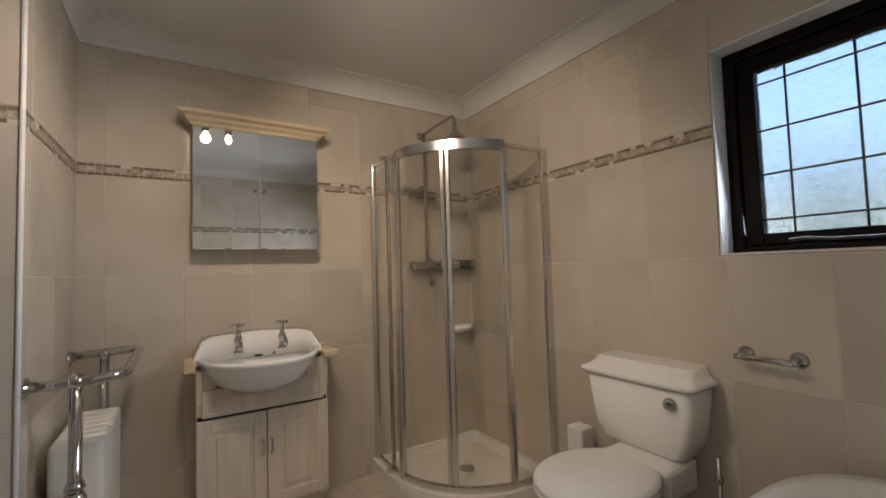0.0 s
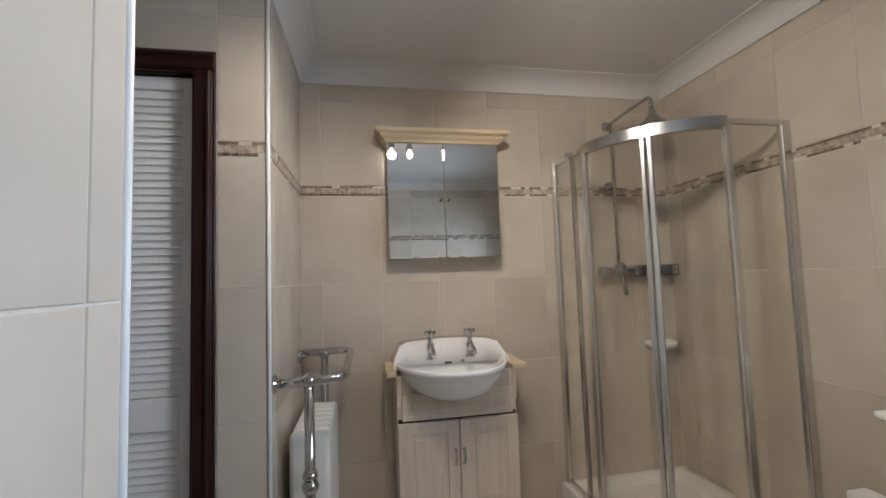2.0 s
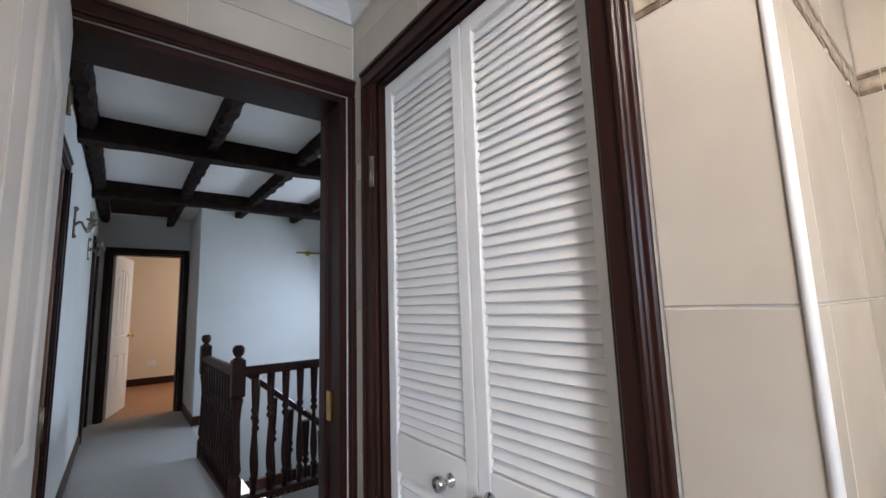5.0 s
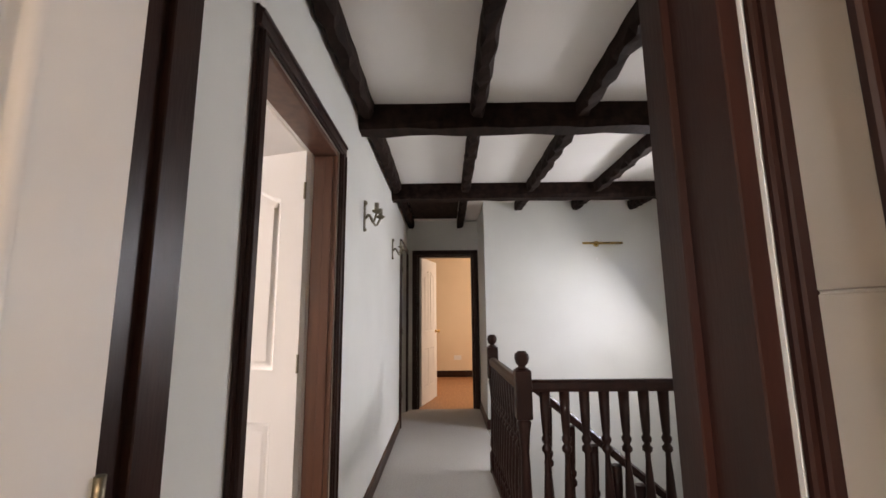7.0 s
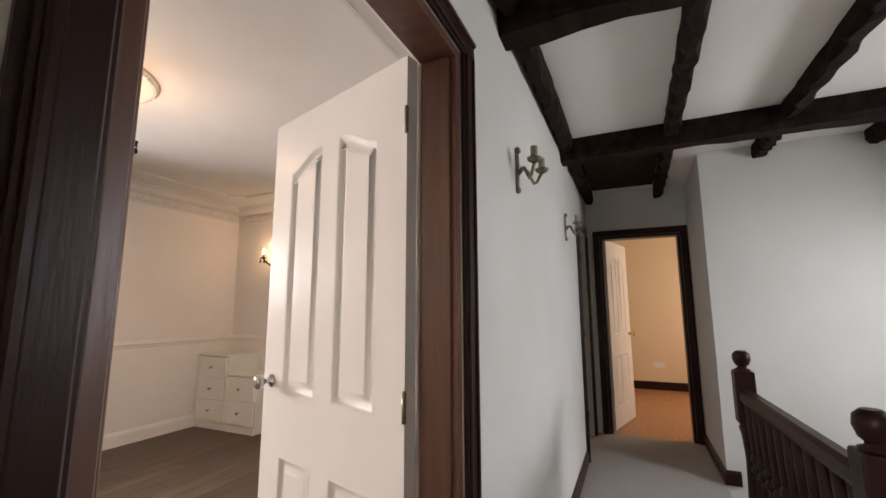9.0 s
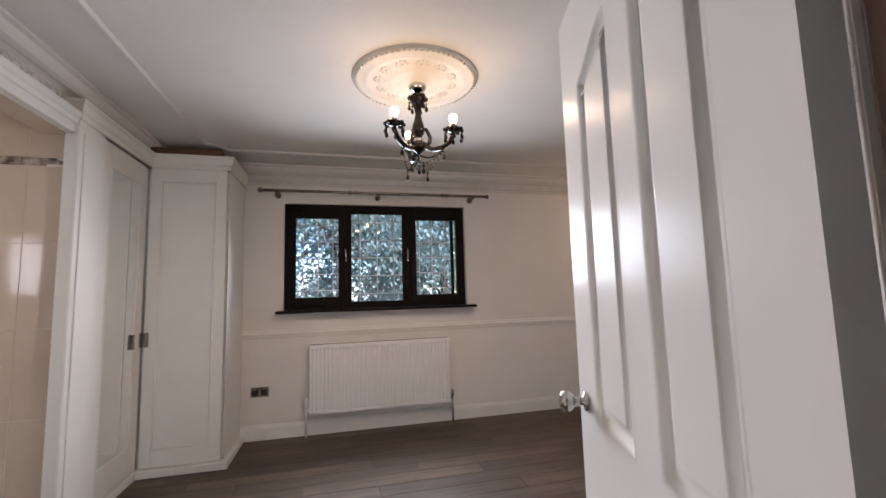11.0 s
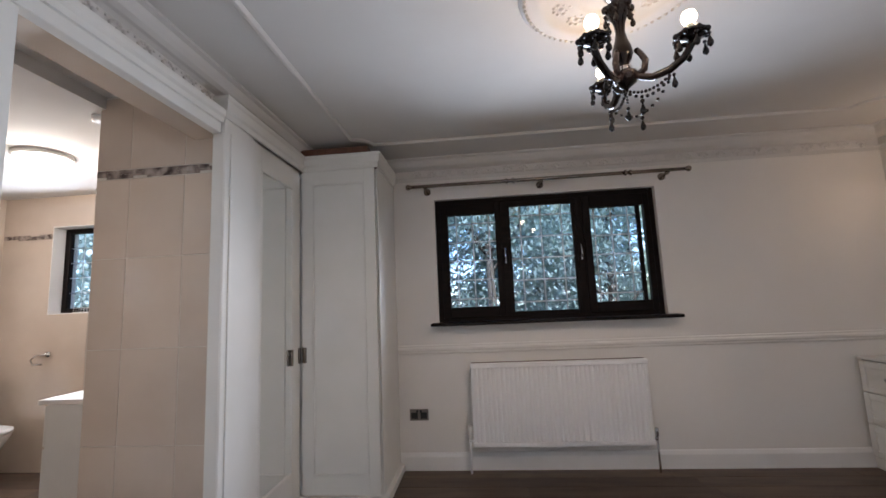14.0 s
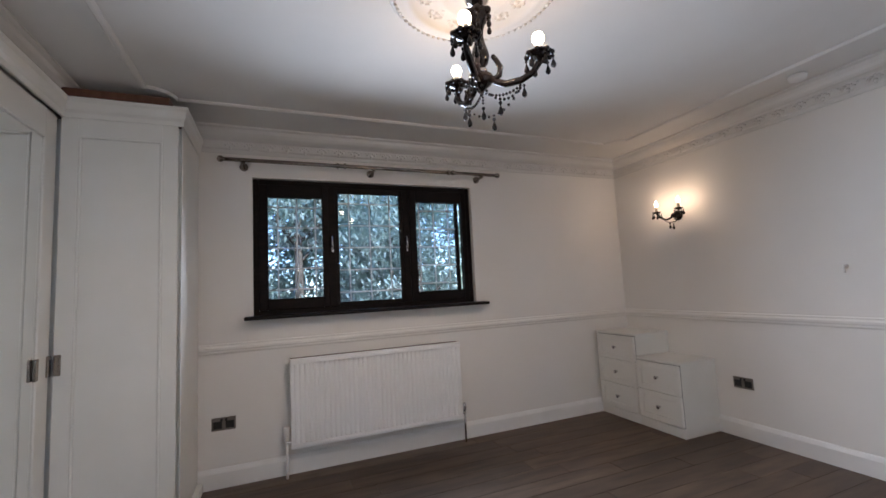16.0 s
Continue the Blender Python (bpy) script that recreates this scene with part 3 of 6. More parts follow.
# ---- structure: bedroom and ensuite ----
BX0, BY0, CZ = -4.563, -3.27, 2.47
WIN_M = (-2.875, -1.10, 1.115, 2.135)
WIN_E = (1.92, 2.40, 1.325, 2.12)
wall("wall_bed_south", "y", -3.52, BY0, -4.72, 0.52, 0, 2.6, PLASTER, "off-white bedroom wall with a window", [WIN_M])
wes = wall("wall_ensuite_south", "y", -3.52, -3.275, 0.52, 3.0, 0, 2.6, TILE_ENS, "sand-coloured ensuite wall with a window", [WIN_E])
wall("wall_bed_west", "x", -4.72, BX0, BY0, 0.60, 0, 2.6, PLASTER, "off-white bedroom wall with a dado rail")
wall("wall_bed_north", "y", 0.595, 0.60, BX0, 0.58, 0, 2.6, PLASTER, "off-white bedroom wall beside the door", [(-2.035, -1.185, -0.1, 1.99)])
wall("wall_ensuite_east", "x", 2.9, 3.0, -3.275, -0.66, 0, 2.5, TILE_ENS, "sand-coloured tiled wall")
wall("wall_wardrobe_back", "x", 0.42, 0.52, -0.88, 0.595, 0, 2.6, TILE_ENS, "partition behind the wardrobes")
wall("wall_wardrobe_back_south", "x", 0.42, 0.52, BY0, -1.98, 0, 2.6, TILE_ENS, "partition behind the wardrobes")
wnib = wall("wall_nib", "y", -1.97, -1.857, -0.135, 0.55, 0, 2.47, GROUT, "glossy sand-tiled nib wall in the ensuite opening")
wall("wall_nib_north", "y", -0.88, -0.80, -0.135, 0.52, 0, 2.47, PLASTER, "side of the ensuite opening")
structure("wall_ensuite_north", box((0.52, -0.70, 0), (2.9, -0.661, 2.5)), TILE_ENS, "sand-coloured tiled wall", "wall")
structure("floor_bed_base", box((-4.72, -3.52, -0.12), (3.0, 0.60, -0.006)), HOLE, "subfloor under the planks", "floor")
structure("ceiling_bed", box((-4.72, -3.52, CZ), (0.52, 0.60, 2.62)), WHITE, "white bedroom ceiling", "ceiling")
structure("ceiling_ensuite", box((0.52, -3.52, 2.40), (3.0, -0.66, 2.62)), WHITE, "white ensuite ceiling", "ceiling")
structure("roof_slab", box((-8.6, -3.55, 2.63), (3.1, 4.0, 2.7)), BRICK, "flat roof deck over the rooms", "roof")
# skirting, dado, cornice and ceiling moulding
SK = [(0, 0), (0.018, 0), (0.018, 0.10), (0.012, 0.115), (0.007, 0.125), (0, 0.13)]
bm = bmesh.new()
sweep(bm, SK, [(-2.11, 0.594), (BX0 + 0.001, 0.594), (BX0 + 0.001, BY0 + 0.001), (-0.76, BY0 + 0.001)])
structure("skirting_bed", bm, GLOSS, "white moulded skirting board", "skirting")
bm = bmesh.new()
sweep(bm, [(0, 0.878), (0.006, 0.878), (0.012, 0.888), (0.012, 0.900), (0.020, 0.908), (0.020, 0.922), (0.010, 0.934), (0.010, 0.944), (0, 0.950)], [(-2.11, 0.594), (BX0 + 0.001, 0.594), (BX0 + 0.001, BY0 + 0.001), (-0.76, BY0 + 0.001)])
structure("dado_rail", bm, PLASTER, "white moulded dado rail", "trim")
bm = bmesh.new()
CP = [(0, 2.471), (0, 2.300), (0.008, 2.300), (0.010, 2.325), (0.022, 2.335), (0.026, 2.385), (0.045, 2.395)] + [(0.045 + 0.06 * math.sin(a), 2.455 - 0.06 * math.cos(a)) for a in [0.3, 0.7, 1.1, 1.5]] + [(0.125, 2.458), (0.125, 2.471)]
sweep(bm, CP, [(0.41, 0.594), (BX0 + 0.001, 0.594), (BX0 + 0.001, BY0 + 0.001), (0.41, BY0 + 0.001)])
sweep(bm, [(o, z) for o, z in CP], [(-0.128, BY0 + 0.001), (-0.128, 0.594)])
structure("cornice_bed", bm, WHITE, "white ornamental plaster cornice", "cornice")


def swag(c, ex, ey, s=1.0):
    """One leaf-and-drop ornament of the cornice; ex runs along the wall, ey out of it."""
    bm = bmesh.new()
    c, ex, ey = Vector(c), Vector(ex), Vector(ey)
    for u, v, r in ((-0.030, 0.0, 0.010), (-0.016, 0.012, 0.009), (0.0, 0.018, 0.008), (0.016, 0.012, 0.009), (0.030, 0.0, 0.010), (0.0, -0.012, 0.012), (0.0, -0.030, 0.007), (0.048, 0.016, 0.006), (-0.048, 0.016, 0.006)):
        ball(bm, c + ex * u * s + Vector((0, 0, v)), r, n=5)
    return bm


def ornaments():
    out = bmesh.new()
    tmp = bpy.data.meshes.new("tmp")
    runs = [((-0.9, BY0 + 0.026), (-1, 0), (0, 1), 3.6), ((BX0 + 0.026, BY0 + 0.1), (0, 1), (1, 0), 3.4), ((-0.154, -2.55), (0, 1), (-1, 0), 2.5)]
    for (x, y), ex, ey, ln in runs:
        n = int(ln / 0.128)
        for i in range(n):
            u = 0.06 + i * 0.128
            b = swag((x + ex[0] * u, y + ex[1] * u, 2.357), (*ex, 0), (*ey, 0))
            b.to_mesh(tmp)
            b.free()
            out.from_mesh(tmp)
    return out


part("plaster_ornament", ornaments(), WHITE, bpy.data.objects["cornice_bed"], "raised leaf swags along the cornice")
# flat moulding laid out as a panel on the ceiling, with hollow corners
x0, x1, y0, y1, rr = -4.13, -0.575, -2.80, 0.15, 0.13
path = []
for cx, cy, a0 in ((x0, y0, 90), (x1, y0, 180), (x1, y1, 270), (x0, y1, 0)):
    for i in range(9):
        a = radians(a0 - i * 90 / 8)
        path.append((cx + rr * math.cos(a), cy + rr * math.sin(a)))
bm = bmesh.new()
sweep(bm, [(-0.017, CZ + 0.001), (-0.017, CZ - 0.006), (-0.008, CZ - 0.016), (0.008, CZ - 0.016), (0.017, CZ - 0.006), (0.017, CZ + 0.001)], path, closed=True)
structure("ceiling_moulding", bm, WHITE, "white plaster panel moulding on the ceiling", "trim")

# ---- door frames and doors ----
casing("door_frame_bath_inside", "x", -0.545, 1, 0.80, 1.60, 1.99, DARK, "dark mahogany moulded door surround")
casing("door_frame_bath_outside", "x", -0.74, -1, 0.80, 1.60, 1.99, DARK, "dark mahogany moulded door surround")
lining("door_lining_bath", "x", -0.735, -0.55, 0.80, 1.60, 1.99, DARK, "dark mahogany door lining", stop=-0.69)
bm = box((-0.63, 1.560, 0.86), (-0.60, 1.5745, 0.96), 0.003)
solo("latch_plate", bm, BRASS, "brass latch plate let into the door jamb", "latch")
casing("door_frame_bed_landing", "y", 0.72, 1, -2.035, -1.185, 1.99, DARK, "dark mahogany moulded door surround")
lining("door_lining_bed", "y", 0.605, 0.718, -2.035, -1.185, 1.99, JAMB, "red-brown wooden door lining", stop=0.66)
casing("door_frame_bed_inside", "y", 0.595, -1, -2.035, -1.185, 1.99, GLOSS, "white painted moulded door surround")
casing("door_frame_end", "x", -5.65, 1, 0.855, 1.605, 1.99, DARK, "dark mahogany moulded door surround", w=0.065)
lining("door_lining_end", "x", -5.80, -5.655, 0.855, 1.605, 1.99, DARK, "dark mahogany door lining")
casing("door_frame_side", "y", 0.72, 1, -5.50, -4.80, 1.99, DARK, "dark mahogany moulded door surround", w=0.065)
panel_door("door_side", 0.70, 1.98, 0.04, pose(-5.50, 0.65, 0, 0, 0, 0), DARK, "closed dark wooden landing door")
panel_door("door_bed", 0.762, 1.981, 0.04, Matrix.Translation((-1.992, 0.588, 0)) @ Matrix.Rotation(radians(-106.4), 4, "Z"), DOOR_PAINT, "open white gloss moulded panel door with chrome knobs", knob_z=0.985)
panel_door("door_bath", 0.762, 1.981, 0.04, Matrix.Translation((-0.575, 0.835, 0)) @ Matrix.Rotation(radians(1), 4, "Z"), DOOR_PAINT, "white gloss panel door standing open against the tiles", knob=BRASS)
panel_door("door_end", 0.72, 1.981, 0.04, Matrix.Translation((-5.78, 0.885, 0)) @ Matrix.Rotation(radians(165), 4, "Z"), DOOR_PAINT, "open white panel door of the end bedroom", knob=BRASS)

# ---- bathroom things ----
casing("door_frame_cupboard", "y", 1.622, -1, -0.362, 0.412, 1.965, DARK, "dark mahogany surround of the airing cupboard", w=0.074, d=0.022)
lining("door_lining_cupboard", "y", 1.63, 1.72, -0.39, 0.44, 1.99, DARK, "dark wooden cupboard lining")


def louvre_leaf(x0, x1, kx):
    e = thing("louvre_door", "white painted louvred airing cupboard door with a chrome knob", "door", "airing cupboard doors", at=(x0, 1.67, 0))
    y0, y1, z1 = 1.650, 1.680, 1.960
    st = 0.040
    part("stile", box((x0, y0, 0.012), (x0 + st, y1, z1), 0.002), GLOSS, e)
    part("stile", box((x1 - st, y0, 0.012), (x1, y1, z1), 0.002), GLOSS, e)
    for a, b in ((1.915, z1), (0.762, 0.868), (0.012, 0.13)):
        part("rail", box((x0 + st, y0 + 0.0005, a), (x1 - st, y1, b), 0.002), GLOSS, e)
    part("backing", box((x0 + st, y1 - 0.004, 0.13), (x1 - st, y1 - 0.001, 1.915)), GLOSS, e)
    bm = bmesh.new()
    w = x1 - x0 - 2 * st - 0.002
    bx(bm, (-w / 2, -0.003, -0.0185), (w / 2, 0.003, 0.0185), 0.002)
    place(bm, Matrix.Rotation(radians(-20), 4, "X"))
    me = mesh_of("slat", bm, GLOSS)
    for a, b in ((0.876, 1.912), (0.136, 0.756)):
        n = int((b - a) / 0.0258)
        for i in range(n):
            o = new("slat", me)
            o.parent = e
            o.location = ((x0 + x1) / 2 - x0, y0 + 0.013 - 1.67, a + (i + 0.5) * (b - a) / n)
    bm = bmesh.new()
    lathe(bm, [(0.017, 0), (0.017, 0.004), (0.008, 0.008), (0.008, 0.020), (0.017, 0.028), (0.020, 0.038), (0.016, 0.047), (0.006, 0.050)], (kx, y0, 0.812), (0, -1, 0), 16)
    part("knob", bm, CHROME, e, "round chrome knob")


louvre_leaf(-0.358, 0.0285, -0.068)
louvre_leaf(0.0315, 0.408, 0.071)
for z in (1.66, 0.4):
    bm = box((-0.372, 1.596, z - 0.05), (-0.352, 1.604, z + 0.05), 0.002)
    tube(bm, [(-0.362, 1.596, z - 0.05), (-0.362, 1.596, z + 0.05)], 0.005, 8)
    solo("hinge", bm, OLDBRASS, "tarnished brass hinge on the cupboard surround", "hinge")

# vanity unit and basin
van = thing("vanity_unit", "limed wood vanity cabinet with two panelled doors", "cabinet", at=(1.40, 2.19, 0))
part("carcass", box((1.108, 2.085, 0.10), (1.685, 2.315, 0.640), 0.002), OAK_BEIGE, van)
for u, v in ((1.108, 1.130), (1.663, 1.685)):
    part("side_panel", box((u, 2.066, 0.640), (v, 2.315, 0.785), 0.002), OAK_BEIGE, van)
# thin dark strips put the shade of the door gaps into colour
part("painted_gap_shade", box((1.113, 2.0842, 0.560), (1.681, 2.0856, 0.582)), HOLE, van, "dark strip painting the shade in the gap above the doors")
part("painted_gap_shade", box((1.3935, 2.0842, 0.13), (1.3985, 2.0856, 0.559)), HOLE, van, "dark strip painting the shade in the gap between the doors")
part("plinth", box((1.125, 2.11, 0.0), (1.670, 2.30, 0.10)), OAK_BEIGE, van)


def framed(x0, x1, z0, z1, y, mat, parent, name, fr=0.055, t=0.018):
    base = part(name, box((x0, y, z0), (x1, y + t, z1), 0.003), mat, parent)
    for a, b, c, d in ((x0, x0 + fr, z0, z1), (x1 - fr, x1, z0, z1), (x0 + fr, x1 - fr, z1 - fr, z1), (x0 + fr, x1 - fr, z0, z0 + fr)):
        part("door_rail", box((a, y - 0.006, c), (b, y + 0.002, d), 0.0025), mat, base)
    part("raised_field", box((x0 + fr + 0.02, y - 0.004, z0 + fr + 0.02), (x1 - fr - 0.02, y + 0.002, z1 - fr - 0.02), 0.003), mat, base)
    return base


def bow_handle(c, half, out, mat, parent, axis=2, r=0.005):
    c = Vector(c)
    out = Vector(out)
    up = Vector((0, 0, 1)) if axis == 2 else Vector((1, 0, 0)) if axis == 0 else Vector((0, 1, 0))
    pts = [c - up * half, c - up * half * 0.8 + out * 0.8, c - up * half * 0.4 + out, c + up * half * 0.4 + out, c + up * half * 0.8 + out * 0.8, c + up * half]
    bm = bmesh.new()
    tube(bm, pts, r, 8, radii=[r * 1.7, r * 0.9, r, r, r * 0.9, r * 1.7])
    return part("handle", bm, mat, parent, "small bowed metal handle")


for a, b, hx in ((1.110, 1.394, 1.376), (1.398, 1.684, 1.416)):
    d = framed(a, b, 0.125, 0.565, 2.066, OAK_BEIGE, van, "cabinet_door")
    bow_handle((hx, 2.060, 0.40), 0.032, (0, -0.022, 0), CHROME, d)
framed(1.131, 1.662, 0.578, 0.700, 2.066, OAK_BEIGE, van, "fascia_panel", fr=0.022)
for u, v in ((1.131, 1.184), (1.582, 1.662)):
    part("fascia_panel", box((u, 2.066, 0.701), (v, 2.084, 0.784), 0.002), OAK_BEIGE, van)
bm = box((1.062, 2.035, 0.786), (1.106, 2.315, 0.810), 0.004, 2)
bx(bm, (1.660, 2.035, 0.786), (1.735, 2.315, 0.810), 0.004, 2)
bx(bm, (1.106, 2.300, 0.786), (1.660, 2.315, 0.810))
solo("vanity_worktop", bm, PINE, "narrow pale wooden worktop round the basin", "worktop")
basin = thing("washbasin", "white ceramic semi-recessed washbasin with two taps", "washbasin", at=(1.383, 2.1, 0.811))


def d_ring(cx, yb, half, yf, z, n=28, pw=2.4):
    """A D-shaped outline: straight back at yb, bowed front to yf."""
    pts = [(cx + half, yb), (cx - half, yb)]
    depth = yb - yf
    front = []
    for i in range(n + 1):
        a = math.pi * i / n
        c, s = math.cos(a), math.sin(a)
        front.append((cx - half * math.copysign(abs(c) ** (2 / pw), c), yb - depth * abs(s) ** (2 / pw)))
    return [(x, y, z) for x, y in front]


def loft(bm, rings, close=True, smooth=True):
    vs = [[bm.verts.new(p) for p in r] for r in rings]
    n = len(vs[0])
    for a, b in zip(vs, vs[1:]):
        for k in range(n):
            f = bm.faces.new((a[k], a[(k + 1) % n], b[(k + 1) % n], b[k]))
            f.smooth = smooth
    bm.faces.new(vs[0][::-1])
    bm.faces.new(vs[-1])
    bmesh.ops.recalc_face_normals(bm, faces=bm.faces[:])
    return bm


C = 1.383
bm = loft(bmesh.new(), [d_ring(C, 2.26, 0.09, 2.03, 0.668), d_ring(C, 2.28, 0.17, 1.955, 0.682), d_ring(C, 2.29, 0.228, 1.902, 0.720), d_ring(C, 2.30, 0.268, 1.862, 0.780), d_ring(C, 2.305, 0.278, 1.850, 0.805), d_ring(C, 2.31, 0.288, 1.838, 0.815), d_ring(C, 2.31, 0.288, 1.838, 0.829), d_ring(C, 2.305, 0.280, 1.846, 0.834), d_ring(C, 2.225, 0.255, 1.872, 0.828), d_ring(C, 2.210, 0.236, 1.895, 0.790), d_ring(C, 2.195, 0.18, 1.95, 0.735), d_ring(C, 2.15, 0.07, 2.04, 0.715)])
part("bowl", bm, CERAMIC, basin)
bm = bmesh.new()
up = []
for i in range(17):
    u = -1 + i / 8
    y = 2.215 - 0.11 * max(0, abs(u) - 0.72) / 0.28
    z = 0.915 + 0.012 * math.cos(u * math.pi) * 0.5 - 0.075 * max(0, abs(u) - 0.86) / 0.14
    up.append([(C + 0.284 * u, 2.312, 0.80), (C + 0.284 * u, y - 0.02, 0.80), (C + 0.284 * u, y - 0.006, z - 0.03), (C + 0.284 * u, y + 0.012, z - 0.003), (C + 0.284 * u, y + 0.03, z), (C + 0.284 * u, 2.312, z)])
loft(bm, up)
part("upstand", bm, CERAMIC, basin)
for tx in (1.287, 1.487):
    bm = bmesh.new()
    ty, tz = 2.170, 0.832
    lathe(bm, [(0.021, 0), (0.021, 0.006), (0.014, 0.012), (0.013, 0.040), (0.017, 0.046), (0.017, 0.060), (0.011, 0.068), (0.008, 0.100), (0.011, 0.108), (0.012, 0.122), (0.006, 0.127)], (tx, ty, tz), n=16)
    tube(bm, [(tx, ty, tz + 0.05), (tx, ty - 0.035, tz + 0.058), (tx, ty - 0.075, tz + 0.046), (tx, ty - 0.088, tz + 0.026)], 0.010, 10, radii=[0.012, 0.010, 0.009, 0.010])
    for k in range(4):
        a = k * math.pi / 2 + 0.5
        tube(bm, [(tx, ty, tz + 0.117), (tx + 0.030 * math.cos(a), ty + 0.030 * math.sin(a), tz + 0.117)], 0.005, 8, radii=[0.004, 0.006])
    place(bm, Matrix.Translation((tx, ty, tz)) @ Matrix.Scale(1.12, 4) @ Matrix.Translation((-tx, -ty, -tz)))
    part("tap", bm, CHROME, basin, "chrome pillar tap with a cross head")
part("overflow_slot", box((1.360, 2.192, 0.800), (1.398, 2.212, 0.809), 0.003), HOLE, basin)
bm = bmesh.new()
ball(bm, (1.452, 2.190, 0.808), 0.010)
part("chain_stay", bm, CHROME, basin)

# mirror cabinet
cab = thing("mirror_cabinet", "two-door mirror cabinet with a pale wooden cornice", "cabinet", at=(1.39, 2.31, 1.34))
part("carcass", box((1.102, 2.232, 1.340), (1.684, 2.316, 1.936), 0.002), PINE, cab)
for a, b in ((1.096, 1.3915), (1.3945, 1.690)):
    part("mirror_door", box((a, 2.212, 1.335), (b, 2.230, 1.935), 0.004), MIRROR, cab, "bevel-edged mirror door")
for x in (1.372, 1.414):
    bm = bmesh.new()
    tube(bm, [(x, 2.212, 1.634), (x, 2.190, 1.634)], 0.006, 8)
    part("knob", bm, NICKEL, cab, "tiny metal knob")
bm = bmesh.new()
sweep(bm, [(0, 1.938), (0.010, 1.938), (0.014, 1.950), (0.030, 1.962), (0.036, 1.974), (0.058, 1.984), (0.062, 2.000), (0, 2.000)], [(1.100, 2.314), (1.100, 2.225), (1.686, 2.225), (1.686, 2.314)][::-1])
bx(bm, (1.10, 2.225, 1.938), (1.686, 2.314, 1.999))
part("cornice", bm, PINE, cab, "moulded pale wooden cornice")

# column radiator and towel rail
rad = thing("column_radiator", "cream enamelled column radiator under the towel rail", "radiator", at=(0.77, 1.97, 0))
for i in range(7):
    y = 1.775 + i * 0.062
    bm = bmesh.new()
    bx(bm, (0.685, y, 0.10), (0.835, y + 0.056, 0.665), 0.020, 3)
    part("column", bm, ENAMEL, rad)
for y in (1.80, 2.16):
    part("foot", box((0.72, y, 0), (0.82, y + 0.03, 0.145), 0.006), ENAMEL, rad)
rail = thing("towel_rail", "chrome tubular towel rail fixed to the tiled wall", "towel rail", at=(0.66, 1.95, 0.88))
zr = 0.885
pts = [(0.657, 1.675, zr - 0.006), (0.84, 1.675, zr)] + [(0.84 + 0.06 * math.sin(a), 1.735 - 0.06 * math.cos(a), zr + 0.004) for a in (0.4, 0.8, 1.2, 1.57)] + [(0.90, 2.16, zr + 0.01)] + [(0.84 + 0.06 * math.cos(a), 2.16 + 0.06 * math.sin(a), zr + 0.01) for a in (0.4, 0.8, 1.2, 1.57)] + [(0.657, 2.22, zr + 0.005)]
bm = bmesh.new()
tube(bm, pts, 0.017, 12)
part("rail", bm, CHROME, rail)
for y in (1.675, 2.22):
    bm = bmesh.new()
    lathe(bm, [(0.033, 0), (0.033, 0.006), (0.020, 0.013), (0.016, 0.03)], (0.656, y, zr - 0.004), (1, 0, 0), 18)
    part("flange", bm, CHROME, rail)
    bm = bmesh.new()
    tube(bm, [(0.775, y, 0.03), (0.775, y, zr)], 0.018, 12)
    ball(bm, (0.775, y, zr), 0.026)
    ball(bm, (0.775, y, 0.52), 0.030)
    lathe(bm, [(0.022, 0), (0.028, 0.01), (0.022, 0.03)], (0.775, y, 0.545), n=14)
    tube(bm, [(0.775, y, 0.52), (0.775, y + (0.075 if y < 2 else -0.015), 0.52)], 0.012, 10)
    part("post", bm, CHROME, rail, "chrome upright with a ball joint")

# shower
SX, SY, CXA, CYA, RA = 2.05, 1.56, 2.58, 2.09, 0.53


def arc(r, a0, a1, n=14):
    return [(CXA - r * math.cos(radians(a0 + (a1 - a0) * i / n)), CYA - r * math.sin(radians(a0 + (a1 - a0) * i / n))) for i in range(n + 1)]


tray = thing("shower_tray", "white acrylic quadrant shower tray on the floor", "shower tray", at=(2.4, 1.95, 0))
out = [(2.778, 2.312), (SX - 0.035, 2.312)] + arc(RA + 0.035, 0, 90) + [(2.778, SY - 0.035)]
inn = [(2.75, 2.285), (SX + 0.03, 2.285)] + arc(RA - 0.03, 0, 90) + [(2.75, SY + 0.03)]
bm = loft(bmesh.new(), [[(x, y, 0.0) for x, y in out], [(x, y, 0.088) for x, y in out], [(x, y, 0.095) for x, y in [(a * 0.97 + b * 0.03, c * 0.97 + d * 0.03) for (a, c), (b, d) in zip(out, inn)]], [(x, y, 0.095) for x, y in inn], [(x, y, 0.055) for x, y in [(a * 0.9 + 2.42 * 0.1, b * 0.9 + 1.95 * 0.1) for a, b in inn]]], smooth=False)
part("basin", bm, ACRYLIC, tray)
bm = bmesh.new()
lathe(bm, [(0.045, 0), (0.045, 0.004), (0.03, 0.007)], (2.45, 1.95, 0.056), n=18)
part("waste", bm, CHROME, tray)
enc = thing("shower_enclosure", "curved glass shower enclosure with aluminium frame", "shower enclosure", at=(2.4, 1.95, 0.095))
ZB, ZT = 0.097, 1.858


def post(x, y, w, d, ang, name="post"):
    bm = box((-w / 2, -d / 2, ZB), (w / 2, d / 2, ZT), 0.006, 2)
    bx(bm, (-w / 2 - 0.002, -d / 2 + 0.008, ZB), (w / 2 + 0.002, d / 2 - 0.008, ZT))
    place(bm, Matrix.Translation((x, y, 0)) @ Matrix.Rotation(radians(ang), 4, "Z"))
    part(name, bm, STEEL, enc, "brushed aluminium upright")


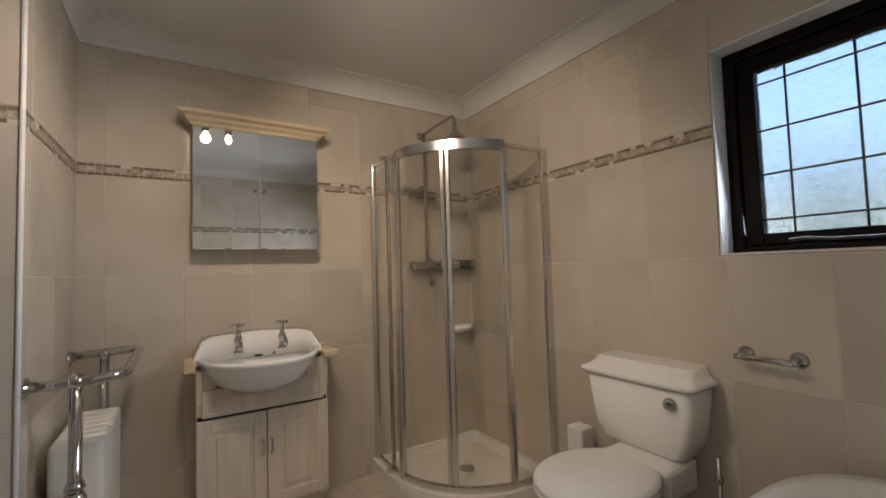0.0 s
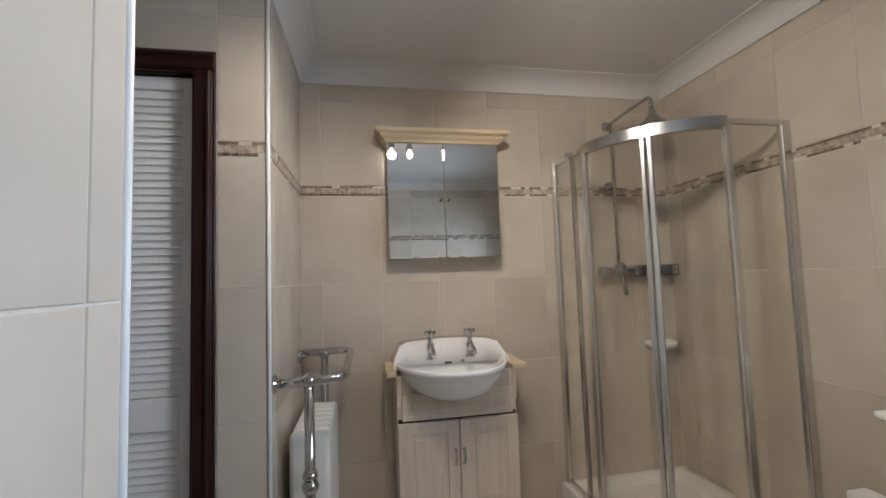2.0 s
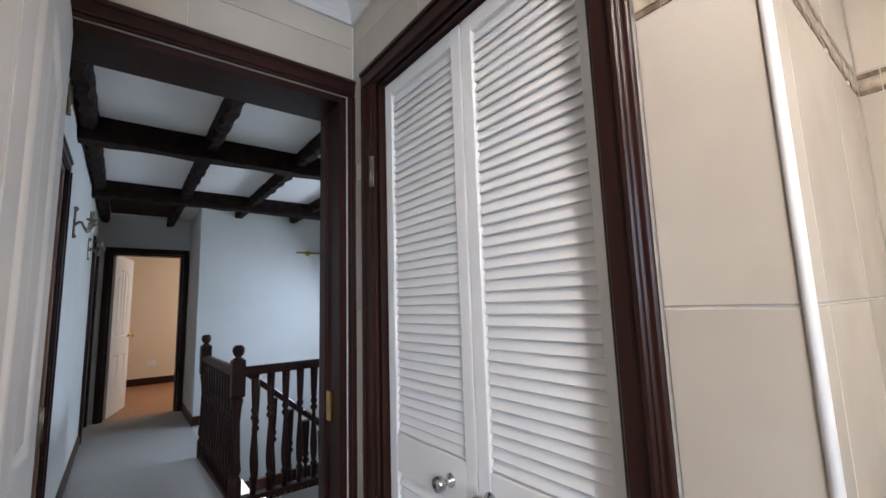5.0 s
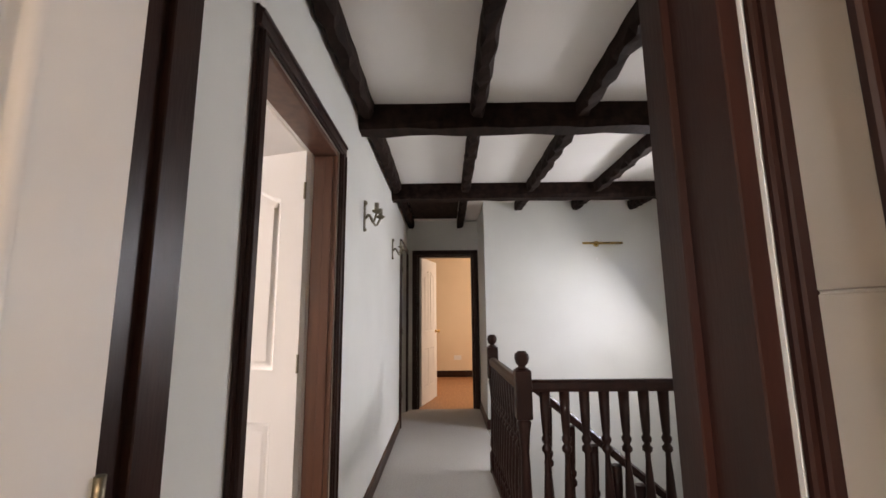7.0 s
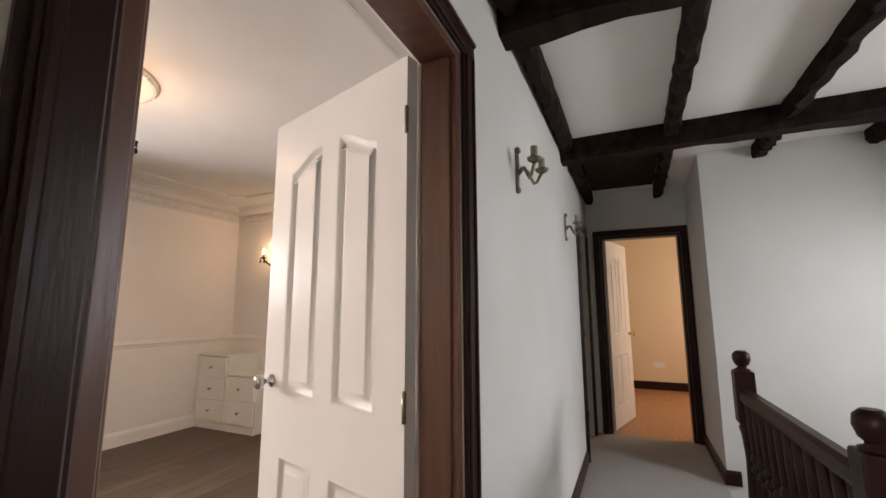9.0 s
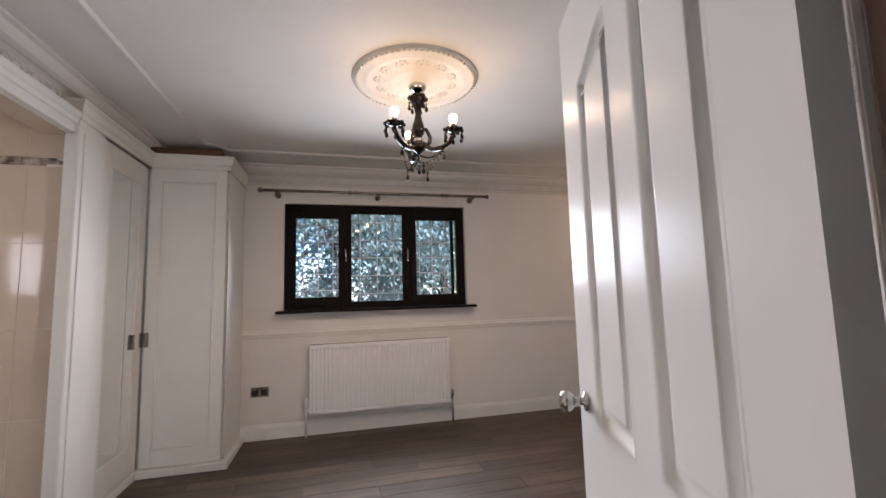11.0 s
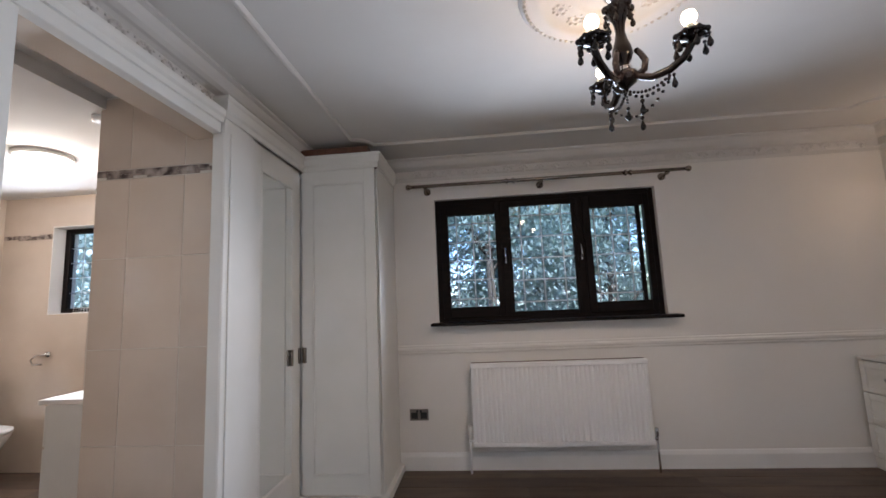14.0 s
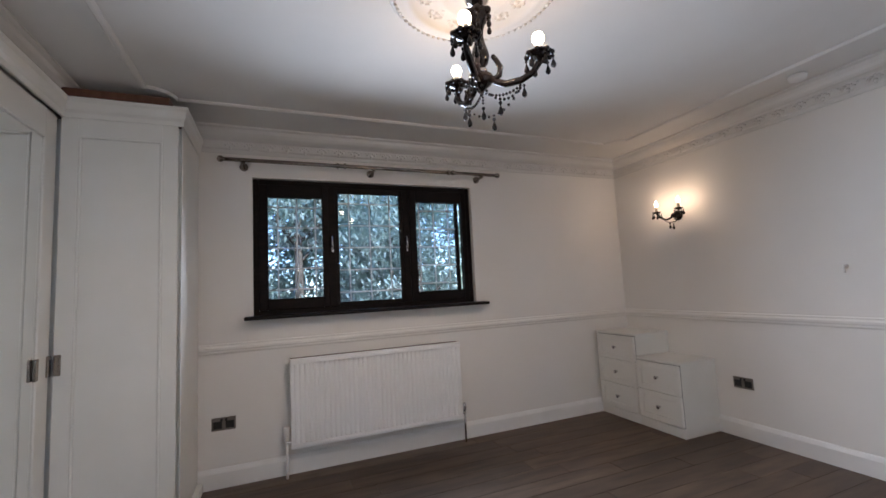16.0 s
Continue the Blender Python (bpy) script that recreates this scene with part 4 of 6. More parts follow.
post(SX, 2.29, 0.030, 0.045, 0, "wall_profile")
post(2.757, SY, 0.045, 0.030, 0, "wall_profile")
for a, off in ((12, 0), (79, 0), (43.4, 0.012), (46.6, 0.012)):
    r = RA - off
    post(CXA - r * math.cos(radians(a)), CYA - r * math.sin(radians(a)), 0.030, 0.024 if off else 0.034, a)
for z, h, nm in ((ZT - 0.012, 0.05, "header"), (ZB + 0.012, 0.03, "bottom_rail")):
    bm = bmesh.new()
    sweep(bm, [(-0.016, z - h / 2), (0.016, z - h / 2), (0.018, z - h / 2 + 0.004), (0.018, z + h / 2 - 0.004), (0.014, z + h / 2), (-0.016, z + h / 2)], arc(RA, 12, 79, 36))
    part(nm, bm, STEEL, enc, "curved aluminium rail")
    bm = bmesh.new()
    sweep(bm, [(-0.012, z - 0.010), (0.012, z - 0.010), (0.012, z + 0.010), (-0.012, z + 0.010)], [(SX, 2.285), (SX, CYA)] + arc(RA, 0, 12, 3))
    part("side_rail", bm, STEEL, enc)
    bm = bmesh.new()
    sweep(bm, [(-0.012, z - 0.010), (0.012, z - 0.010), (0.012, z + 0.010), (-0.012, z + 0.010)], arc(RA, 79, 90, 3) + [(2.75, SY)])
    part("side_rail", bm, STEEL, enc)
for nm, pth in (("fixed_pane", [(SX, 2.28), (SX, CYA)] + arc(RA, 0, 12, 3)), ("fixed_pane", arc(RA, 79, 90, 3) + [(2.745, SY)]), ("sliding_pane", arc(RA - 0.012, 12, 43, 24)), ("sliding_pane", arc(RA - 0.012, 47, 79, 24))):
    bm = bmesh.new()
    sweep(bm, [(-0.003, ZB + 0.01), (0.003, ZB + 0.01), (0.003, ZT - 0.02), (-0.003, ZT - 0.02)], pth)
    for f in bm.faces:
        f.smooth = False
    ob = part(nm, bm, SHOWERG, enc, "glass pane, tinted grey for the shade inside the shower")
    ob.visible_shadow = False
shower = thing("shower_mixer", "chrome exposed shower mixer with riser and rose", "shower", at=(2.40, 2.31, 1.24))
bm = bmesh.new()
tube(bm, [(2.40, 2.262, 1.26), (2.40, 2.262, 2.09)], 0.009, 10)
part("riser", bm, CHROME, shower)
bm = bmesh.new()
tube(bm, [(2.40, 2.312, 2.095), (2.402, 2.262, 2.096), (2.425, 2.14, 2.118), (2.448, 2.02, 2.136)] + [(2.449 + 0.006 * math.sin(a), 2.012 - 0.035 * math.sin(a), 2.105 + 0.035 * math.cos(a)) for a in (0.4, 0.8, 1.2, 1.57)] + [(2.455, 1.975, 2.06)], 0.010, 10)
part("arm", bm, CHROME, shower)
bm = bmesh.new()
lathe(bm, [(0.012, 0.09), (0.016, 0.075), (0.018, 0.055), (0.040, 0.030), (0.062, 0.012), (0.064, 0.0), (0.058, -0.004)], (2.455, 1.975, 1.985), n=20)
part("rose", bm, CHROME, shower, "bell-shaped chrome shower rose")
for z in (1.735, 2.095):
    bm = bmesh.new()
    lathe(bm, [(0.026, 0), (0.026, 0.006), (0.012, 0.012), (0.010, 0.05)], (2.40, 2.313, z), (0, -1, 0), 14)
    part("bracket", bm, CHROME, shower)
bm = bmesh.new()
tube(bm, [(2.32, 2.25, 1.235), (2.48, 2.25, 1.235)], 0.021, 14)
for x, s in ((2.32, -1), (2.48, 1)):
    lathe(bm, [(0.021, 0), (0.028, 0.01), (0.028, 0.045), (0.018, 0.05)], (x, 2.25, 1.235), (s, 0, 0), 14)
ball(bm, (2.40, 2.245, 1.255), 0.032)
tube(bm, [(2.40, 2.245, 1.235), (2.40, 2.22, 1.16), (2.405, 2.21, 1.10)], 0.011, 10, radii=[0.014, 0.010, 0.014])
for x in (2.35, 2.45):
    lathe(bm, [(0.028, 0), (0.028, 0.006), (0.012, 0.012), (0.012, 0.06)], (x, 2.313, 1.235), (0, -1, 0), 14)
part("valve", bm, CHROME, shower, "chrome mixer valve with lever heads")
bask = thing("shower_basket", "dark wire shower basket on the tiles", "basket", at=(2.62, 2.31, 1.22))
bm = bmesh.new()
for z in (1.205, 1.235, 1.262):
    tube(bm, [(2.50, 2.31, z), (2.50, 2.215, z), (2.75, 2.215, z), (2.75, 2.31, z)], 0.003, 6)
for i in range(11):
    x = 2.505 + i * 0.024
    tube(bm, [(x, 2.312, 1.205), (x, 2.215, 1.205), (x, 2.215, 1.262)], 0.002, 5)
part("wire_frame", bm, BLACKP, bask)
for x, w in ((2.56, 0.05), (2.70, 0.06)):
    solo("soap_bar_box", box((x - w / 2, 2.235, 1.209), (x + w / 2, 2.295, 1.262), 0.006), BLACKP, "small dark box in the shower basket", "box")
bm = bmesh.new()
loft(bm, [d_ring(2.655, 2.313, 0.055, 2.245, 0.775, 12), d_ring(2.655, 2.313, 0.085, 2.205, 0.80, 12), d_ring(2.655, 2.313, 0.09, 2.20, 0.83, 12), d_ring(2.655, 2.305, 0.08, 2.212, 0.83, 12), d_ring(2.655, 2.30, 0.06, 2.235, 0.806, 12)])
solo("soap_dish", bm, CERAMIC, "white ceramic soap dish on the shower wall", "soap dish")

# toilet, bidet and fittings
wc = thing("toilet", "white ceramic close-coupled toilet with the lid down", "toilet", at=(2.5, 0.94, 0))


def slab(x0, x1, y0, y1, z, r=0.03, n=5):
    pts = []
    for cx, cy, a0 in ((x1 - r, y1 - r, 0), (x0 + r, y1 - r, 90), (x0 + r, y0 + r, 180), (x1 - r, y0 + r, 270)):
        for i in range(n + 1):
            a = radians(a0 + 90 * i / n)
            pts.append((cx + r * math.cos(a), cy + r * math.sin(a), z))
    return pts


bm = loft(bmesh.new(), [slab(2.63, 2.772, 0.82, 1.11, 0.455), slab(2.615, 2.775, 0.79, 1.14, 0.475), slab(2.605, 2.776, 0.765, 1.175, 0.54), slab(2.592, 2.777, 0.74, 1.195, 0.735)])
part("cistern", bm, CERAMIC, wc)
bm = loft(bmesh.new(), [slab(2.582, 2.777, 0.730, 1.208, 0.735), slab(2.570, 2.777, 0.720, 1.220, 0.748), slab(2.574, 2.777, 0.724, 1.216, 0.760), slab(2.60, 2.777, 0.740, 1.195, 0.768), slab(2.625, 2.777, 0.752, 1.18, 0.785), slab(2.645, 2.777, 0.757, 1.17, 0.806)])
part("cistern_lid", bm, CERAMIC, wc)
bm = bmesh.new()
lathe(bm, [(0.026, 0), (0.026, 0.008), (0.020, 0.012), (0.018, 0.008), (0.012, 0.010)], (2.592, 0.812, 0.680), (-1, 0, 0), 18)
part("flush_button", bm, CHROME, wc, "round chrome flush button")


def oval(cx, cy, a, b, z, n=28, k=0.0):
    return [(cx - a * math.cos(t) * (1 + k * math.cos(t)), cy + b * math.sin(t), z) for t in [math.tau * i / n for i in range(n)]]


bm = loft(bmesh.new(), [oval(2.46, 0.94, 0.17, 0.10, 0.0), oval(2.46, 0.94, 0.16, 0.095, 0.08), oval(2.42, 0.94, 0.17, 0.11, 0.2), oval(2.37, 0.965, 0.23, 0.17, 0.34), oval(2.36, 0.965, 0.25, 0.188, 0.395), oval(2.36, 0.965, 0.245, 0.183, 0.40)])
part("pan", bm, CERAMIC, wc)
part("pan_shelf", box((2.53, 0.80, 0.33), (2.74, 1.08, 0.455), 0.02, 2), CERAMIC, wc)
bm = loft(bmesh.new(), [oval(2.355, 0.965, 0.249, 0.193, 0.403), oval(2.355, 0.965, 0.257, 0.199, 0.408), oval(2.355, 0.965, 0.257, 0.199, 0.418), oval(2.355, 0.965, 0.250, 0.195, 0.422)])
part("seat", bm, PLASTIC, wc)
bm = loft(bmesh.new(), [oval(2.355, 0.965, 0.250, 0.195, 0.424), oval(2.355, 0.965, 0.257, 0.199, 0.430), oval(2.355, 0.965, 0.254, 0.198, 0.440), oval(2.355, 0.965, 0.233, 0.178, 0.448), oval(2.355, 0.965, 0.148, 0.106, 0.453)])
part("seat_lid", bm, PLASTIC, wc)
bm = bmesh.new()
tube(bm, [(2.72, 0.72, 0), (2.72, 0.72, 0.49)], 0.008, 10)
for z in (0.24, 0.40):
    lathe(bm, [(0.012, 0), (0.014, 0.008), (0.014, 0.02), (0.011, 0.026)], (2.72, 0.72, z), n=10)
part("supply_pipe", bm, CHROME, wc, "chrome water supply pipe")
br = thing("toilet_brush_holder", "white toilet brush holder beside the toilet", "brush holder", at=(2.68, 1.31, 0))
part("holder", box((2.63, 1.265, 0.10), (2.72, 1.355, 0.44), 0.010, 2), PLASTIC, br)
part("base", box((2.635, 1.27, 0), (2.715, 1.35, 0.10), 0.006), BLACKP, br)


def squircle(cx, cy, a, b, z, n=36, pw=3.2):
    return [(cx + a * math.copysign(abs(math.cos(t)) ** (2 / pw), math.cos(t)), cy + b * math.copysign(abs(math.sin(t)) ** (2 / pw), math.sin(t)), z) for t in [math.tau * i / n for i in range(n)]]


bm = loft(bmesh.new(), [squircle(2.27, -0.04, 0.44, 0.44, 0.0), squircle(2.27, -0.04, 0.46, 0.46, 0.45), squircle(2.27, -0.04, 0.50, 0.50, 0.56), squircle(2.27, -0.04, 0.508, 0.508, 0.575), squircle(2.27, -0.04, 0.50, 0.50, 0.585), squircle(2.27, -0.04, 0.45, 0.45, 0.58), squircle(2.27, -0.04, 0.42, 0.42, 0.53), squircle(2.27, -0.04, 0.34, 0.34, 0.18), squircle(2.27, -0.04, 0.2, 0.2, 0.15)])
solo("bath", bm, CERAMIC, "white rounded bath in the corner under the window", "bath")
roll = thing("toilet_roll_holder", "empty chrome toilet roll holder on the tiles", "roll holder", at=(2.78, 0.55, 0.87))
for y in (0.632, 0.480):
    bm = bmesh.new()
    lathe(bm, [(0.027, 0), (0.027, 0.005), (0.016, 0.012), (0.010, 0.018), (0.009, 0.05)], (2.779, y, 0.872), (-1, 0, 0), 18)
    ball(bm, (2.729, y, 0.872), 0.012)
    part("wall_rose", bm, CHROME, roll)
bm = bmesh.new()
tube(bm, [(2.727, 0.650, 0.868), (2.727, 0.56, 0.868), (2.727, 0.56, 0.868), (2.727, 0.480, 0.868)], 0.008, 12, radii=[0.009, 0.009, 0.011, 0.011])
part("spindle", bm, CHROME, roll)
spot = thing("spot_bar", "chrome ceiling bar with two lit spotlights", "ceiling light", at=(1.27, 1.05, 2.37))
bm = box((-0.14, -0.02, 2.345), (0.14, 0.02, 2.371), 0.008, 2)
place(bm, Matrix.Translation((1.27, 1.045, 0)) @ Matrix.Rotation(radians(-50), 4, "Z"))
part("bar", bm, CHROME, spot)
for (x, y, z) in ((1.19, 1.143, 2.19), (1.351, 0.951, 2.24)):
    bm = bmesh.new()
    tube(bm, [(x + 0.01, y - 0.01, 2.35), (x + 0.01, y - 0.01, z + 0.09)], 0.008, 8)
    lathe(bm, [(0.018, 0.095), (0.026, 0.09), (0.028, 0.05), (0.020, 0.045)], (x, y, z), n=14)
    part("spot_head", bm, CHROME, spot)
    bm = bmesh.new()
    ball(bm, (x, y, z + 0.015), 0.024, 1.2)
    ob = part("bulb", bm, BULB, spot, "lit warm bulb")
    ob.visible_shadow = False

# windows


def leaded(name, axis, face, a0, a1, z0, z1, nv, nh, mat, parent, glassm, r=0.004):
    """A pane with lead cames; face is the plane of the glass."""
    t = 0.002
    lo, hi = (face - t, a0, z0), (face + t, a1, z1)
    if axis == "y":
        lo, hi = (a0, face - t, z0), (a1, face + t, z1)
    ob = part("pane", box(lo, hi), glassm, parent)
    ob.visible_shadow = False
    for v in nv:
        a = a0 + (a1 - a0) * v
        bm = bmesh.new()
        p, q = ((face, a, z0), (face, a, z1)) if axis == "x" else ((a, face, z0), (a, face, z1))
        tube(bm, [p, q], r, 6)
        part("lead_came", bm, mat, parent)
    for v in nh:
        z = z0 + (z1 - z0) * v
        bm = bmesh.new()
        p, q = ((face, a0, z), (face, a1, z)) if axis == "x" else ((a0, face, z), (a1, face, z))
        tube(bm, [p, q], r, 6)
        part("lead_came", bm, mat, parent)


def window_bars(axis, p0, p1, pieces, mat, parent, name="frame_bar", bev=0.004):
    for a0, a1, z0, z1 in pieces:
        lo, hi = ((p0, a0, z0), (p1, a1, z1)) if axis == "x" else ((a0, p0, z0), (a1, p1, z1))
        part(name, box(lo, hi, bev), mat, parent)


wb = thing("window_1", "dark-framed bathroom window with leaded obscure glass", "window", kind="structure", at=(2.88, 0.22, 1.23))
a0, a1, z0, z1 = WIN_B
window_bars("x", 2.872, 2.93, [(a0, a0 + 0.045, z0, z1), (a1 - 0.045, a1, z0, z1), (a0 + 0.045, a1 - 0.045, z1 - 0.045, z1), (a0 + 0.045, a1 - 0.045, z0, z0 + 0.030)], FRAME, wb)
s0, s1, u0, u1 = a0 + 0.045, a1 - 0.045, z0 + 0.030, z1 - 0.045
window_bars("x", 2.892, 2.94, [(s0, s0 + 0.055, u0, u1), (s1 - 0.055, s1, u0, u1), (s0 + 0.055, s1 - 0.055, u1 - 0.055, u1), (s0 + 0.055, s1 - 0.055, u0, u0 + 0.045)], FRAME, wb, "sash_bar")
leaded("pane", "x", 2.915, s0 + 0.055, s1 - 0.055, u0 + 0.045, u1 - 0.055, (0.13, 0.38, 0.63, 0.88), (0.085, 0.36, 0.63, 0.92), LEADD, wb, OBSCURE)
bm = bmesh.new()
tube(bm, [(2.885, 0.52, 1.272), (2.872, 0.47, 1.276), (2.878, 0.40, 1.268), (2.88, 0.25, 1.268)], 0.006, 8)
part("stay", bm, BLACKP, wb, "black window stay")
bm = box((2.786, a1 - 0.0005, z0), (2.872, a1 - 0.007, z1 - 0.0005))
bx(bm, (2.786, a0 + 0.007, z0 + 0.007), (2.872, a1 - 0.007, z0 + 0.0005))
bx(bm, (2.786, a0 + 0.007, z1 - 0.007), (2.872, a1 - 0.007, z1 - 0.0005))
bx(bm, (2.786, a0 + 0.0005, z0), (2.872, a0 + 0.007, z1 - 0.0005))
part("reveal_lining", bm, GLOSS, wb, "white window reveal")

# ---- landing things ----
NB, NA = (-2.345, 1.635), (-3.50, 1.605)


def newel(x, y, top):
    e = thing("newel_post", "dark turned newel post with a ball finial", "newel post", "stair newels", at=(x, y, 0))
    part("square_top", box((x - 0.042, y - 0.042, top - 0.34), (x + 0.042, y + 0.042, top - 0.095), 0.008, 2), DARK, e)
    bm = bmesh.new()
    lathe(bm, [(0.040, 0.0), (0.040, 0.14), (0.034, 0.15), (0.026, 0.165), (0.036, 0.20), (0.030, 0.26), (0.022, top - 0.50), (0.030, top - 0.40), (0.038, top - 0.36), (0.030, top - 0.345), (0.036, top - 0.338)], (x, y, 0), n=16)
    part("turned_shaft", bm, DARK, e)
    bm = bmesh.new()
    lathe(bm, [(0.034, top - 0.095), (0.034, top - 0.088), (0.020, top - 0.082), (0.020, top - 0.074), (0.030, top - 0.066), (0.039, top - 0.038), (0.036, top - 0.015), (0.020, top)], (x, y, 0), n=18)
    part("ball_finial", bm, DARK, e)


newel(*NB, 1.005)
newel(*NA, 1.035)
newel(NB[0], 3.70, 1.005)


def baluster_mesh():
    bm = bmesh.new()
    lathe(bm, [(0.020, 0), (0.020, 0.10), (0.026, 0.11), (0.015, 0.125), (0.023, 0.17), (0.026, 0.24), (0.019, 0.36), (0.013, 0.44), (0.013, 0.475), (0.025, 0.487), (0.026, 0.503), (0.014, 0.518), (0.024, 0.536), (0.025, 0.550), (0.017, 0.562), (0.020, 0.58), (0.024, 0.66), (0.028, 0.78)], (0, 0, 0), n=12)
    return mesh_of("baluster", bm, DARK)


def balustrade(name, p, q, n, label, z0=(0, 0), rail=0.80):
    e = thing(name, label, "balustrade", at=(p[0], p[1], 0))
    d = Vector((q[0] - p[0], q[1] - p[1], 0))
    u = d.normalized()
    s = Vector((-u.y, u.x, 0))
    bm = bmesh.new()
    rings = []
    for t in (0.0, 1.0):
        c = Vector((p[0], p[1], rail + z0[0])) + d * t + Vector((0, 0, (z0[1] - z0[0]) * t))
        rings.append([tuple(c + s * a + Vector((0, 0, b))) for a, b in ((-0.026, 0), (0.026, 0), (0.032, 0.018), (0.030, 0.045), (0.015, 0.058), (-0.015, 0.058), (-0.030, 0.045), (-0.032, 0.018))])
    loft(bm, rings, smooth=False)
    part("handrail", bm, DARK, e, "dark moulded handrail")
    bm = bmesh.new()
    rings = []
    for t in (0.0, 1.0):
        c = Vector((p[0], p[1], z0[0])) + d * t + Vector((0, 0, (z0[1] - z0[0]) * t))
        rings.append([tuple(c + s * a + Vector((0, 0, b))) for a, b in ((-0.03, 0), (0.03, 0), (0.03, 0.03), (-0.03, 0.03))])
    loft(bm, rings, smooth=False)
    part("base_rail", bm, DARK, e)
    for i in range(n):
        t = (i + 0.7) / (n + 0.4)
        o = new("baluster", BAL)
        o.parent = e
        o.location = (d.x * t, d.y * t, 0.02 + z0[0] + (z0[1] - z0[0]) * t)
    return e


BAL = baluster_mesh()
balustrade("balustrade_corridor", (NB[0] - 0.04, NB[1]), (NA[0] + 0.04, NA[1]), 11, "dark wooden balustrade beside the corridor")
balustrade("balustrade_stairwell", (NB[0], NB[1] + 0.04), (NB[0], 3.66), 19, "dark wooden balustrade over the stairwell")
balustrade("balustrade_stairs", (NB[0] - 0.10, NB[1] + 0.06), (NB[0] - 0.10, 3.4), 14, "dark wooden balustrade sloping down the stairs", z0=(-0.03, -1.45), rail=0.82)
st = thing("staircase", "carpeted stairs going down from the landing", "stairs", at=(-2.9, 2.4, -1.3))
for i in range(11):
    y = 1.68 + i * 0.19
    part("step", box((-3.35, y, -0.19 * (i + 1) - 0.2), (-2.40, y + 0.21, -0.19 * (i + 1)), 0.008), CARPET, st)
part("string_board", box((-3.39, 1.67, -2.59), (-3.352, 3.74, -0.25), 0.003), DARK, st)


def candle_bracket(x, z):
    e = thing("wall_sconce", "tarnished brass candle wall light, unlit", "wall light", "landing sconces", at=(x, 0.72, z))
    bm = bmesh.new()
    bx(bm, (x - 0.014, 0.7205, z - 0.085), (x + 0.014, 0.732, z + 0.075), 0.004)
    ball(bm, (x, 0.728, z - 0.09), 0.013)
    ball(bm, (x, 0.728, z + 0.085), 0.016)
    part("back_plate", bm, OLDBRASS, e)
    for s in (-1, 1):
        bm = bmesh.new()
        pts = [(x, 0.73, z - 0.02)] + [(x + s * 0.075 * u, 0.73 + 0.085 * u ** 0.8, z - 0.02 + 0.028 * math.sin(u * 7.5) - 0.012 * u) for u in (0.15, 0.3, 0.45, 0.6, 0.75, 0.9, 1.0)]
        tube(bm, pts, 0.007, 8)
        lathe(bm, [(0.010, 0), (0.026, 0.010), (0.030, 0.020), (0.014, 0.022)], (pts[-1][0], pts[-1][1], pts[-1][2]), n=12)
        part("arm", bm, OLDBRASS, e, "scrolled brass arm")
        bm = bmesh.new()
        tube(bm, [(pts[-1][0], pts[-1][1], pts[-1][2] + 0.02), (pts[-1][0], pts[-1][1], pts[-1][2] + 0.068)], 0.014, 12)
        part("candle_tube", bm, CANDLE, e)


candle_bracket(-2.665, 1.825)
candle_bracket(-4.06, 1.83)
pl = thing("picture_light", "brass picture light without a picture", "wall light", at=(-4.70, 2.93, 1.97))
bm = bmesh.new()
lathe(bm, [(0.034, 0), (0.034, 0.008), (0.016, 0.016), (0.010, 0.05)], (-4.699, 2.93, 1.965), (1, 0, 0), 16)
part("wall_rose", bm, BRASS, pl)
bm = bmesh.new()
tube(bm, [(-4.64, 2.76, 1.965), (-4.64, 3.20, 1.965)], 0.014, 12, radii=[0.012, 0.014])
part("shade_tube", bm, BRASS, pl)
bm = bmesh.new()
lathe(bm, [(0.016, 0), (0.014, 0.004)], (-4.699, 2.93, 1.80), (1, 0, 0), 10)
solo("wall_plug", bm, PLASTIC, "small pale blanking plug on the landing wall", "wall plug")
wlw = thing("window_2", "dark-framed leaded landing window with a white sill", "window", kind="structure", at=(-3.5, 3.85, 1.25))
a0, a1, z0, z1 = WIN_L
mid = (a0 + a1) / 2
window_bars("y", 3.83, 3.89, [(a0, a0 + 0.06, z0, z1), (a1 - 0.06, a1, z0, z1), (mid - 0.04, mid + 0.04, z0 + 0.05, z1 - 0.06), (a0 + 0.06, a1 - 0.06, z1 - 0.06, z1), (a0 + 0.06, a1 - 0.06, z0, z0 + 0.05)], FRAME, wlw)
for u, v in ((a0 + 0.06, mid - 0.04), (mid + 0.04, a1 - 0.06)):
    window_bars("y", 3.84, 3.88, [(u, u + 0.045, z0 + 0.05, z1 - 0.06), (v - 0.045, v, z0 + 0.05, z1 - 0.06), (u + 0.045, v - 0.045, z0 + 0.05, z0 + 0.095), (u + 0.045, v - 0.045, z1 - 0.105, z1 - 0.06)], FRAME, wlw, "sash_bar")
    leaded("pane", "y", 3.86, u + 0.045, v - 0.045, z0 + 0.095, z1 - 0.105, (0.25, 0.5, 0.75), (0.2, 0.4, 0.6, 0.8), SKYLIT_LEAD, wlw, DAYBLUE, r=0.003)
part("window_sill", box((a0 - 0.05, 3.70, z0 - 0.022), (a1 + 0.05, 3.83, z0 + 0.003), 0.004), DARK, wlw)
bm = bmesh.new()
tube(bm, [(mid - 0.06, 3.835, 1.62), (mid - 0.06, 3.815, 1.66), (mid - 0.06, 3.825, 1.72)], 0.007, 8)
part("handle", bm, BRASS, wlw)
pel = thing("pelmet", "black fabric pelmet with a pale embroidered pattern", "pelmet", at=(-3.55, 3.70, 2.1))
bm = bmesh.new()
top, bot = [], []
